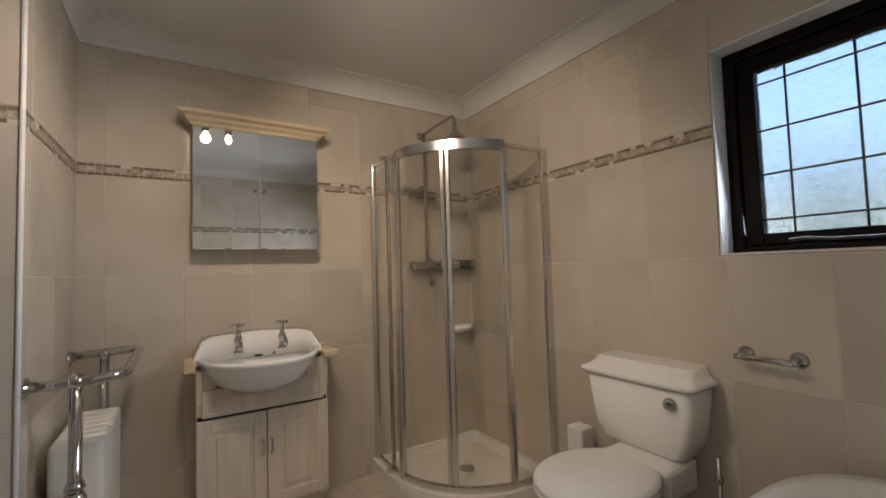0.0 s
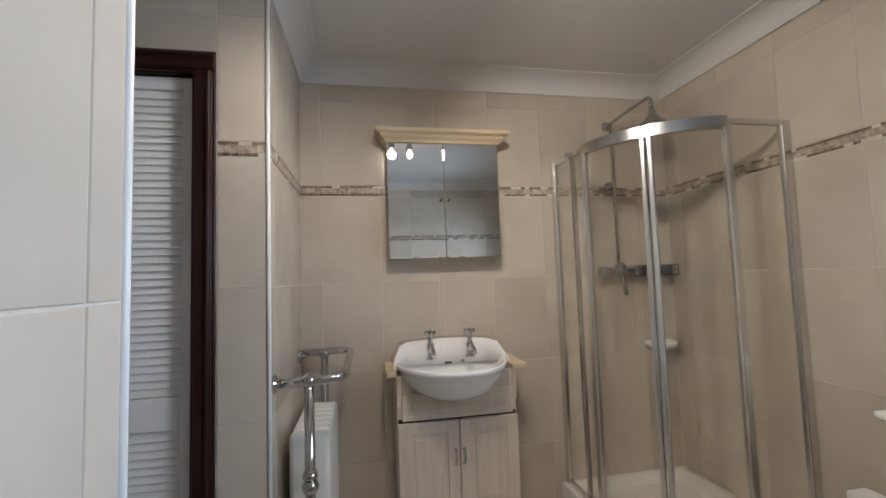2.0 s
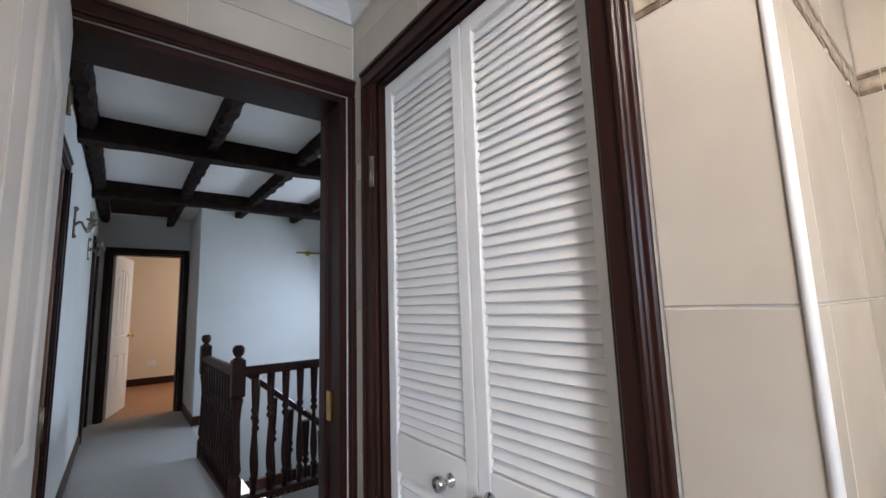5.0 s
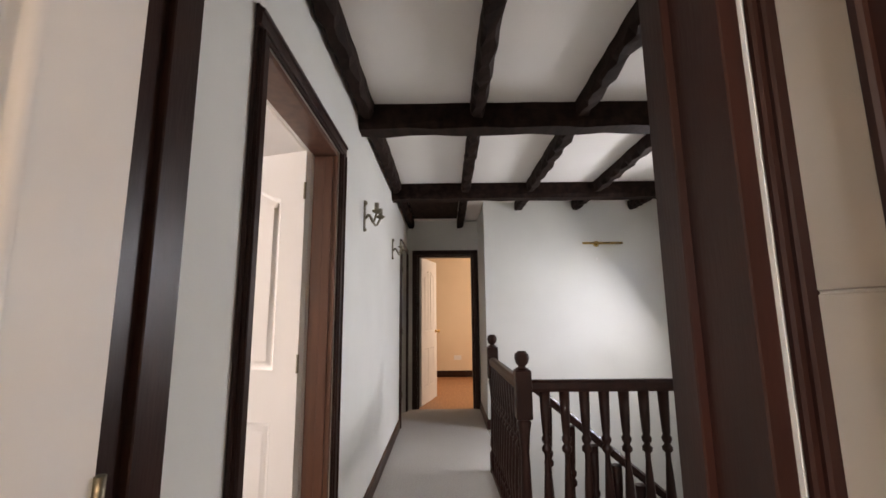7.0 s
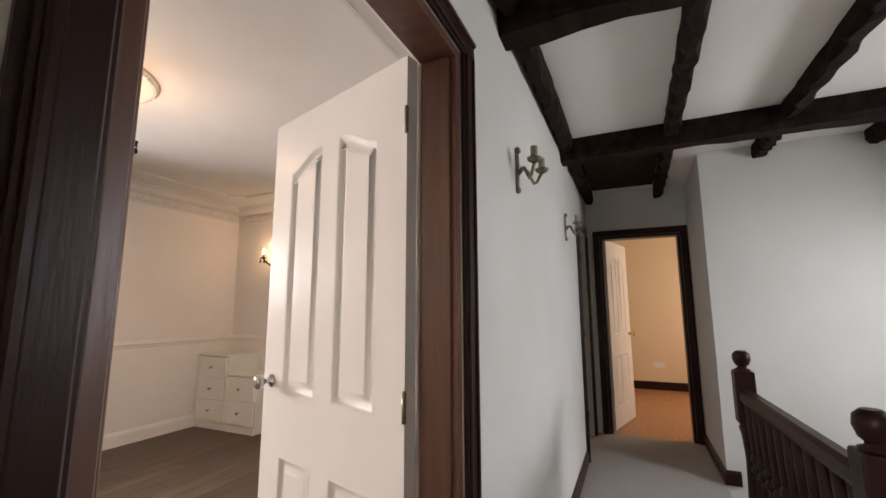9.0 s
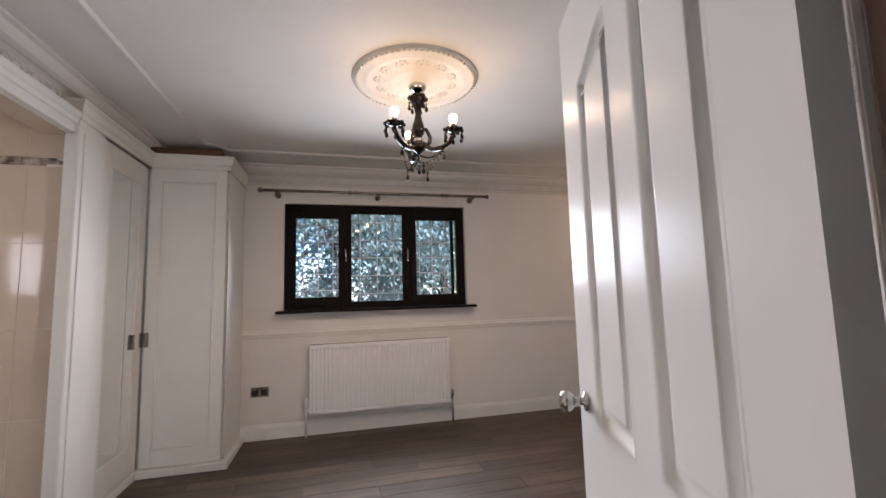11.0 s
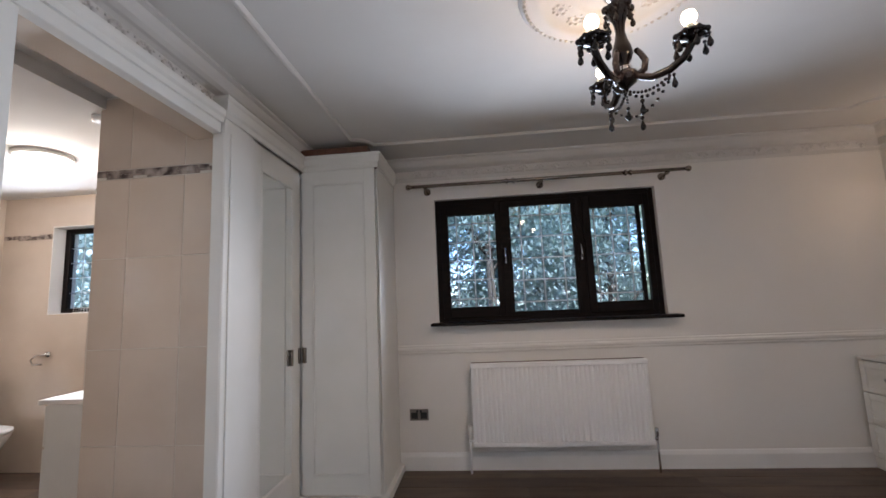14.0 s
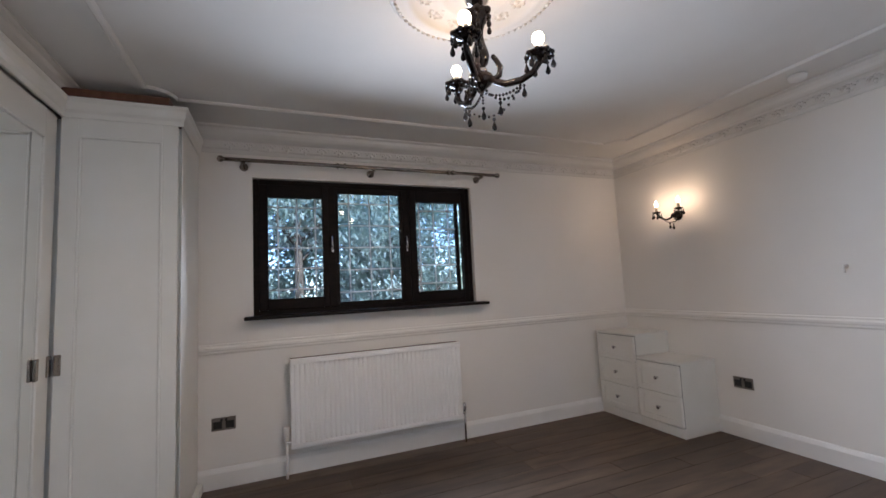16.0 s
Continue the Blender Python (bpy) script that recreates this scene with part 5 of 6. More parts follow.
n = 60
verts = []
for i in range(n + 1):
    u = i / n
    x = a0 - 0.12 + (a1 - a0 + 0.24) * u
    y = 3.66 + 0.012 * math.sin(u * 60)
    verts.append([(x, y, 1.94 + 0.006 * math.sin(u * 31)), (x, y + 0.004, 2.30), (x, y + 0.012, 2.30), (x, y + 0.010, 1.94 + 0.006 * math.sin(u * 31))])
loft(bm, verts)
part("valance", bm, FABRIC, pel)
bm = bmesh.new()
rnd = random.Random(8)
for i in range(90):
    x, z = a0 - 0.1 + rnd.random() * (a1 - a0 + 0.2), 1.96 + rnd.random() * 0.32
    u = (x - a0 + 0.12) / (a1 - a0 + 0.24)
    y = 3.66 + 0.012 * math.sin(u * 60)
    for k in range(3):
        a = rnd.uniform(0, 6.28)
        bx(bm, (x + 0.011 * math.cos(a) - 0.005, y - 0.002, z + 0.011 * math.sin(a) - 0.005), (x + 0.011 * math.cos(a) + 0.005, y + 0.001, z + 0.011 * math.sin(a) + 0.005))
part("embroidery", bm, PATTERN, pel, "pale flower sprigs")["kind"] = "stuff"
part("pelmet_return", box((a0 - 0.135, 3.668, 1.94), (a0 - 0.122, 3.748, 2.30), 0.002), FABRIC, pel)
sk = thing("wall_socket", "white double socket low on the wall", "socket", at=(-8.39, 1.45, 0.36))
part("face_plate", box((-8.4, 1.38, 0.32), (-8.388, 1.525, 0.405), 0.003), PLASTIC, sk)
for y in (1.41, 1.49):
    part("rocker", box((-8.388, y - 0.008, 0.375), (-8.384, y + 0.008, 0.393), 0.001), PLASTIC, sk)

# ---- bedroom things ----
wm = thing("window_3", "black-stained bedroom window with three leaded lights", "window", kind="structure", at=(-1.99, -3.33, 1.12))
a0, a1, z0, z1 = WIN_M
window_bars("y", -3.37, -3.315, [(a0, a0 + 0.04, z0, z1), (a1 - 0.04, a1, z0, z1), (a0 + 0.04, a1 - 0.04, z1 - 0.04, z1), (a0 + 0.04, a1 - 0.04, z0, z0 + 0.04), (-1.695, -1.64, z0 + 0.04, z1 - 0.04), (-2.305, -2.25, z0 + 0.04, z1 - 0.04)], FRAME, wm)
for u, v, b, t in ((-1.64, a1 - 0.04, 0.045, 0.055), (a0 + 0.04, -2.305, 0.05, 0.06)):
    window_bars("y", -3.36, -3.305, [(u, u + 0.045, z0 + 0.04, z1 - 0.04), (v - 0.06, v, z0 + 0.04, z1 - 0.04), (u + 0.045, v - 0.06, z0 + 0.04, z0 + 0.12), (u + 0.045, v - 0.06, z1 - 0.135, z1 - 0.04)], FRAME, wm, "sash_bar")
for u, v, b, t in ((-1.610, -1.203, 1.235, 2.000), (-2.222, -1.719, 1.185, 2.050), (-2.732, -2.333, 1.235, 1.996)):
    window_bars("y", -3.352, -3.322, [(u - 0.03, u, b - 0.03, t + 0.045), (v, v + 0.03, b - 0.03, t + 0.045), (u, v, b - 0.03, b), (u, v, t, t + 0.045)], FRAME, wm, "glazing_bead", 0.002)
    k = 3
    leaded("pane", "y", -3.336, u, v, b, t, [(i + 0.5) / k for i in range(k)], [0.085 + i * 0.205 for i in range(5)], SKYLIT_LEAD, wm, DAYBLUE, r=0.0055)
part("window_sill", box((-2.945, -3.30, 1.098), (-1.045, -3.155, 1.122), 0.006, 2), FRAME, wm)
for x, s in ((-1.668, 1), (-2.278, 1)):
    bm = bmesh.new()
    bx(bm, (x - 0.008, -3.314, 1.575), (x + 0.008, -3.304, 1.625), 0.003)
    tube(bm, [(x, -3.304, 1.60), (x, -3.285, 1.605), (x + 0.004, -3.282, 1.64), (x + 0.008, -3.285, 1.70)], 0.006, 8)
    part("handle", bm, CHROME, wm, "chrome casement handle")
rod = thing("curtain_rod", "brushed metal curtain pole with ball ends", "curtain pole", at=(-2.0, -3.16, 2.225))
bm = bmesh.new()
tube(bm, [(-3.06, -3.15, 2.224), (-0.935, -3.15, 2.224)], 0.014, 12)
part("pole", bm, NICKEL, rod)
for x, s in ((-0.935, 1), (-3.06, -1)):
    bm = bmesh.new()
    lathe(bm, [(0.014, 0), (0.014, 0.012), (0.009, 0.016)], (x, -3.15, 2.224), (s, 0, 0), 12)
    ball(bm, (x + s * 0.030, -3.15, 2.224), 0.023)
    part("ball_finial", bm, NICKEL, rod)
for x in (-1.045, -1.975, -2.935):
    bm = bmesh.new()
    lathe(bm, [(0.030, 0), (0.030, 0.008), (0.012, 0.014), (0.010, 0.10)], (x, -3.268, 2.205), (0, 1, 0), 14)
    tube(bm, [(x, -3.17, 2.205), (x, -3.15, 2.208)], 0.016, 10)
    part("bracket", bm, NICKEL, rod)
for x in (-1.70, -1.755, -2.62, -2.66):
    bm = bmesh.new()
    lathe(bm, [(0.016, -0.009), (0.022, -0.006), (0.022, 0.006), (0.016, 0.009)], (x, -3.15, 2.224), (1, 0, 0), 12)
    part("pole_ring", bm, NICKEL, rod)
br = thing("panel_radiator", "white convector panel radiator under the window", "radiator", at=(-1.99, -3.2, 0.15))
bm = bmesh.new()
n = 37
rings = []
pts = []
for i in range(n):
    u0 = -2.625 + i * (1.27 / n)
    w = 1.27 / n
    pts += [(u0, 0.0), (u0 + w * 0.2, 0.010), (u0 + w * 0.6, 0.010), (u0 + w * 0.80, 0.0)]
pts.append((-1.355, 0.0))
front = [[bm.verts.new((x, -3.155 + d, z)) for x, d in pts] for z in (0.235, 0.77)]
for i in range(len(pts) - 1):
    bm.faces.new((front[0][i], front[0][i + 1], front[1][i + 1], front[1][i]))
bx(bm, (-2.642, -3.185, 0.20), (-1.338, -3.157, 0.808), 0.003)
part("front_panel", bm, RADWHITE, br)
for z in (0.20, 0.773):
    part("edge_strip", box((-2.642, -3.1565, z), (-1.338, -3.144, z + 0.034), 0.003), RADWHITE, br)
part("back_panel", box((-2.62, -3.235, 0.21), (-1.36, -3.215, 0.80), 0.003), RADWHITE, br)
bm = bmesh.new()
for i in range(60):
    x = -2.60 + i * 0.021
    bx(bm, (x, -3.214, 0.23), (x + 0.002, -3.186, 0.74))
part("convector_fins", bm, RADWHITE, br)["kind"] = "stuff"
# top grille, its bars coloured dark for the shade below them
bm = bmesh.new()
for i in range(61):
    x = -2.63 + i * 0.0211
    bx(bm, (x, -3.236, 0.801), (x + 0.006, -3.184, 0.806))
for y in (-3.237, -3.210, -3.186):
    bx(bm, (-2.64, y, 0.7995), (-1.34, y + 0.004, 0.8075))
part("top_grille", bm, GRILLE_SHADE, br, "brown-grey slotted grille, darkened for the shade inside the radiator")
for x in (-2.35, -1.63):
    part("wall_bracket", box((x, -3.27, 0.3), (x + 0.03, -3.236, 0.75), 0.002), RADWHITE, br)
for x, s, hh in ((-1.338, 1, 1), (-2.642, -1, 0)):
    bm = bmesh.new()
    tube(bm, [(x + s * 0.028, -3.19, 0.0), (x + s * 0.028, -3.19, 0.25)], 0.0085, 10)
    tube(bm, [(x, -3.19, 0.235), (x + s * 0.034, -3.19, 0.235)], 0.011, 10)
    part("supply_pipe", bm, RADWHITE if hh else CHROME, br)
    bm = bmesh.new()
    if hh:
        lathe(bm, [(0.018, 0.25), (0.022, 0.262), (0.022, 0.335), (0.018, 0.345)], (x + s * 0.028, -3.19, 0), n=14)
    else:
        lathe(bm, [(0.012, 0.25), (0.014, 0.262), (0.014, 0.30), (0.010, 0.31)], (x + s * 0.028, -3.19, 0), n=12)
    part("valve", bm, PLASTIC if hh else CHROME, br, "radiator valve")


def double_socket(m):
    e = thing("wall_socket", "brushed dark metal double socket on the wall", "socket", "bedroom sockets")
    part("face_plate", box((-0.074, 0.0, -0.043), (0.074, 0.006, 0.043), 0.002), SOCKET, e)
    for s in (-1, 1):
        part("insert", box((s * 0.037 - 0.026, 0.006, -0.03), (s * 0.037 + 0.026, 0.0075, 0.018), 0.001), BLACKP, e)
        part("rocker", box((s * 0.014 - 0.008, 0.006, 0.018), (s * 0.014 + 0.008, 0.010, 0.036), 0.002), BLACKP, e)
        for dx, dz, w, h in ((0, 0.009, 0.004, 0.008), (-0.011, -0.014, 0.008, 0.004), (0.011, -0.014, 0.008, 0.004)):
            part("pin_slot", box((s * 0.037 + dx - w / 2, 0.007, dz - h / 2), (s * 0.037 + dx + w / 2, 0.0082, dz + h / 2)), HOLE, e)
    e.matrix_world = m


double_socket(pose(-0.912, -3.2695, 0.413))
double_socket(pose(BX0 + 0.0005, -2.17, 0.415, 0, 0, -90))
# bedside drawers


def chest(y0, y1, h, ndr, first):
    xf, xb = -4.150, -4.562
    e = thing("bedside_drawers", "cream lacquered drawer unit against the wall", "drawers", "bedside drawers", at=((xf + xb) / 2, (y0 + y1) / 2, 0))
    part("carcass", box((xb, y0, 0.0), (xf - 0.018, y1, h - 0.018), 0.002), SATIN, e)
    part("top", box((xb, y0 - (0.004 if first else 0), h - 0.017), (xf + 0.008, y1 + 0.004, h), 0.004, 2), SATIN, e)
    part("plinth", box((xf - 0.018, y0, 0), (xf - 0.006, y1, 0.075), 0.003), SATIN, e)
    # near-black sheet that darkens the drawer gaps as shade would
    part("drawer_gap_shade", box((xf - 0.0185, y0 + 0.004, 0.080), (xf - 0.0165, y1 - 0.004, h - 0.0185)), HOLE, e, "dark sheet painting the shade between the drawer fronts")
    zs = [0.082 + (h - 0.104) * i / ndr for i in range(ndr + 1)]
    for za, zb in zip(zs, zs[1:]):
        bm = box((xf - 0.018, y0 + 0.006, za + 0.003), (xf, y1 - 0.006, zb - 0.003), 0.002)
        f = 0.045
        for p, q, r, s in ((y0 + 0.006, y0 + 0.006 + f, za + 0.003, zb - 0.003), (y1 - 0.006 - f, y1 - 0.006, za + 0.003, zb - 0.003), (y0 + 0.006 + f, y1 - 0.006 - f, zb - 0.003 - f, zb - 0.003), (y0 + 0.006 + f, y1 - 0.006 - f, za + 0.003, za + 0.003 + f)):
            bx(bm, (xf - 0.001, p, r), (xf + 0.010, q, s), 0.003)
        d = part("drawer_front", bm, SATIN, e)
        bm = bmesh.new()
        yc, zc = (y0 + y1) / 2, (za + zb) / 2
        lathe(bm, [(0.008, 0), (0.006, 0.014), (0.014, 0.021), (0.016, 0.029), (0.008, 0.034)], (xf + 0.001, yc, zc), (1, 0, 0), 12)
        part("knob", bm, CHROME, d, "small faceted chrome knob")


chest(-3.250, -2.800, 0.765, 3, True)
chest(-2.796, -2.380, 0.575, 2, False)
# wardrobes
WX = -0.18
ward = thing("corner_wardrobe", "tall cream lacquered wardrobe in the corner by the window", "wardrobe", "fitted wardrobes", at=(-0.45, -3.0, 0))
part("carcass", box((-0.752, -3.268, 0.03), (0.415, -2.735, 2.26), 0.002), SATIN, ward)
part("plinth", box((-0.792, -3.268, 0), (-0.15, -2.672, 0.055), 0.006, 2), SATIN, ward)


def flush_pull(c, axis, out, parent):
    """A flat metal plate handle with a finger slot."""

    def b(w, h, d0, d1, bev):
        lo, hi = (c[0] - w, c[1] + out * d0, c[2] - h), (c[0] + w, c[1] + out * d1, c[2] + h)
        if axis == "x":
            lo, hi = (c[0] + out * d0, c[1] - w, c[2] - h), (c[0] + out * d1, c[1] + w, c[2] + h)
        return box(lo, hi, bev)

    p = part("handle", b(0.014, 0.052, 0.0, 0.012, 0.003), NICKEL, parent, "flat metal plate handle")
    if p.parent.parent is None:
        part("finger_slot", b(0.006, 0.032, 0.010, 0.0125, 0.0005), HOLE, p)


def ward_door(parent, axis, face, a0, a1, z0, z1, mirror, out, hinge_handle, f=0.075):
    """A framed wardrobe door with a sunk panel or mirror."""

    def b(p, q, r, s, d0, d1, bev=0.003):
        lo, hi = (p, face + out * d0, r), (q, face + out * d1, s)
        if axis == "x":
            lo, hi = (face + out * d0, p, r), (face + out * d1, q, s)
        return box(lo, hi, bev)

    d = part("wardrobe_door", b(a0, a1, z0, z1, -0.020, 0.0), SATIN, parent)
    for p, q, r, s in ((a0, a0 + f, z0, z1), (a1 - f, a1, z0, z1), (a0 + f, a1 - f, z1 - f * 1.3, z1), (a0 + f, a1 - f, z0, z0 + f * 1.6)):
        part("door_rail", b(p, q, r, s, -0.001, 0.008, 0.002), SATIN, d)
    i0, i1, j0, j1 = a0 + f, a1 - f, z0 + f * 1.6, z1 - f * 1.3
    for p, q, r, s in ((i0, i0 + 0.014, j0, j1), (i1 - 0.014, i1, j0, j1), (i0, i1, j1 - 0.014, j1), (i0, i1, j0, j0 + 0.014)):
        part("panel_bead", b(p, q, r, s, 0.0, 0.012, 0.004), SATIN, d)
    part("mirror" if mirror else "sunk_panel", b(i0 + 0.014, i1 - 0.014, j0 + 0.014, j1 - 0.014, 0.0, 0.003, 0.001), MIRROR if mirror else SATIN, d, "tall narrow mirror" if mirror else "")
    if hinge_handle is not None:
        h = hinge_handle
        lo = (h, face + out * 0.008, 0.965) if axis == "y" else (face + out * 0.008, h, 0.965)
        flush_pull(lo, axis, out, d)
    return d


ward_door(ward, "y", -2.712, -0.738, -0.205, 0.06, 2.262, False, 1, -0.225)
part("side_panel", box((-0.757, -3.268, 0.055), (-0.7525, -2.715, 2.262), 0.001), SATIN, ward)
part("top_filler", box((-0.700, -3.266, 2.374), (0.40, -2.675, 2.418), 0.002), JAMB, ward, "brown board above the cornice")
mw = thing("mirror_wardrobe", "cream lacquered wardrobe with a tall mirror door", "wardrobe", "fitted wardrobes", at=(0.1, -2.4, 0))
part("carcass", box((-0.158, -2.734, 0.03), (0.415, -1.985, 2.26), 0.002), SATIN, mw)
part("plinth", box((-0.205, -2.671, 0), (-0.158, -1.80, 0.055), 0.004), SATIN, mw)
ward_door(mw, "x", WX, -2.706, -2.070, 0.06, 2.262, True, -1, -2.572, 0.11)
flush_pull((WX - 0.008, -2.690, 0.965), "x", -1, mw)
part("pilaster", box((-0.205, -2.066, 0.055), (-0.137, -1.80, 2.27), 0.004), SATIN, mw)
part("pilaster_strip", box((-0.213, -2.03, 0.12), (-0.204, -1.84, 2.20), 0.003), SATIN, mw)
cor = thing("wardrobe_cornice", "cream moulded cornice running over the wardrobes", "cornice", at=(-0.2, -2.5, 2.27))
bm = bmesh.new()
sweep(bm, [(0, 2.264), (0.010, 2.264), (0.012, 2.290), (0.022, 2.305), (0.026, 2.345), (0.034, 2.358), (0.034, 2.372), (0, 2.372)], [(-0.135, -1.80), (-0.206, -1.80), (-0.206, -2.712), (-0.755, -2.712), (-0.755, -3.268)][::-1])
part("front_moulding", bm, SATIN, cor)
nw = thing("mirror_wardrobe", "cream lacquered wardrobe with a tall mirror door", "wardrobe", "fitted wardrobes", at=(0.1, -0.5, 0))
part("carcass", box((-0.158, -0.79, 0.03), (0.415, -0.143, 2.18), 0.002), SATIN, nw)
ward_door(nw, "x", WX, -0.735, -0.146, 0.06, 2.175, True, -1, None, 0.09)
part("filler_panel", box((-0.185, -0.868, 0.0), (-0.137, -0.739, 2.18), 0.003), SATIN, nw)
cw = thing("corner_wardrobe", "tall cream lacquered wardrobe beside the bedroom door", "wardrobe", "fitted wardrobes", at=(-0.3, 0.2, 0))
part("carcass", box((-0.705, -0.140, 0.03), (0.415, 0.590, 2.26), 0.002), SATIN, cw)
ward_door(cw, "x", -0.728, -0.142, 0.586, 0.06, 2.262, False, -1, None)
part("cornice", box((-0.765, -0.172, 2.264), (0.40, 0.592, 2.36), 0.01, 2), SATIN, cw)
hd = thing("opening_surround", "cream lacquered surround over the ensuite opening", "door surround", kind="structure", at=(-0.16, -1.3, 2.2))
part("header_board", box((-0.185, -1.795, 2.185), (-0.137, -0.145, 2.2635), 0.003), SATIN, hd)
bm = bmesh.new()
sweep(bm, [(0, 2.235), (0.010, 2.238), (0.014, 2.26), (0.026, 2.272), (0.030, 2.300), (0, 2.306)], [(-0.186, -0.175), (-0.186, -1.795)][::-1])
part("header_moulding", bm, SATIN, hd)
part("soffit", box((-0.137, -1.85, 2.187), (0.0, -0.885, 2.21)), TILE_ENS, hd)
part("jamb_strip", box((-0.200, -1.855, 0), (-0.137, -1.798, 2.184), 0.003), SATIN, hd)

# ---- bedroom lights ----
RX, RY = -2.02, -1.40
rose = thing("ceiling_rose", "ornate white plaster ceiling rose", "ceiling rose", at=(RX, RY, CZ))
bm = bmesh.new()
lathe(bm, [(0.01, -0.030), (0.10, -0.030), (0.125, -0.022), (0.135, -0.028), (0.15, -0.020), (0.245, -0.012), (0.265, -0.020), (0.285, -0.030), (0.30, -0.018), (0.315, -0.024), (0.345, -0.012), (0.36, 0.001), (0.01, 0.001)], (RX, RY, CZ), n=56)
bmesh.ops.recalc_face_normals(bm, faces=bm.faces[:])
part("disc", bm, WHITE, rose)
bm = bmesh.new()
for i in range(72):
    a = math.tau * i / 72
    ball(bm, (RX + 0.335 * math.cos(a), RY + 0.335 * math.sin(a), CZ - 0.018), 0.009, n=5)
part("bead_ring", bm, WHITE, rose)["kind"] = "stuff"
bm = bmesh.new()
for i in range(12):
    a = math.tau * i / 12
    for u, v, r in ((0.165, 0, 0.012), (0.185, 0.10, 0.010), (0.185, -0.10, 0.010), (0.205, 0.15, 0.011), (0.205, -0.15, 0.011), (0.225, 0.10, 0.010), (0.225, -0.10, 0.010), (0.232, 0, 0.010), (0.20, 0, 0.014)):
        ball(bm, (RX + u * math.cos(a + v), RY + u * math.sin(a + v), CZ - 0.013), r, 0.7, n=5)
part("leaf_ornament", bm, WHITE, rose)["kind"] = "stuff"


def drop(bm, x, y, z, s=1.0):
    ball(bm, (x, y, z - 0.008 * s), 0.0065 * s, n=6)
    lathe(bm, [(0.0015, 0), (0.004, -0.010), (0.0105, -0.028), (0.0095, -0.036), (0.003, -0.043)], (x, y, z - 0.012 * s), n=8)


RX, RY = -2.033, -1.41
ch = thing("chandelier", "black glass chandelier with lit bulbs and hanging drops", "chandelier", at=(RX, RY, CZ - 0.03))
bm = bmesh.new()
lathe(bm, [(0.052, 0), (0.052, -0.006), (0.046, -0.020), (0.028, -0.032), (0.008, -0.038)], (RX, RY, CZ - 0.030), n=24)
part("ceiling_cup", bm, CHROME, ch, "chrome ceiling cup")
bm = bmesh.new()
for k in range(3):
    ball(bm, (RX, RY, CZ - 0.072 - k * 0.010), 0.006, n=6)
part("chain", bm, CHROME, ch)
bm = bmesh.new()
lathe(bm, [(0.010, 2.388), (0.040, 2.384), (0.050, 2.372), (0.044, 2.352), (0.034, 2.346), (0.036, 2.335), (0.028, 2.325), (0.020, 2.300), (0.017, 2.270), (0.024, 2.235), (0.034, 2.205), (0.038, 2.180), (0.030, 2.155), (0.020, 2.140), (0.018, 2.118), (0.024, 2.112)], (RX, RY, 0), n=18)
part("column", bm, BLACK, ch)
bm = bmesh.new()
lathe(bm, [(0.016, 2.132), (0.028, 2.126), (0.030, 2.110), (0.022, 2.104)], (RX, RY, 0), n=16)
part("collar", bm, CHROME, ch)
bm = bmesh.new()
lathe(bm, [(0.022, 2.106), (0.046, 2.100), (0.052, 2.086), (0.040, 2.066), (0.022, 2.052), (0.010, 2.042), (0.006, 2.030)], (RX, RY, 0), n=18)
part("hub", bm, BLACK, ch)
for k in range(6):
    bm = bmesh.new()
    a = k * math.tau / 6
    ball(bm, (RX + 0.046 * math.cos(a), RY + 0.046 * math.sin(a), 2.366), 0.016, n=6)
    drop(bm, RX + 0.050 * math.cos(a), RY + 0.050 * math.sin(a), 2.345)
    part("crown_drop", bm, BLACK, ch)
tips = []
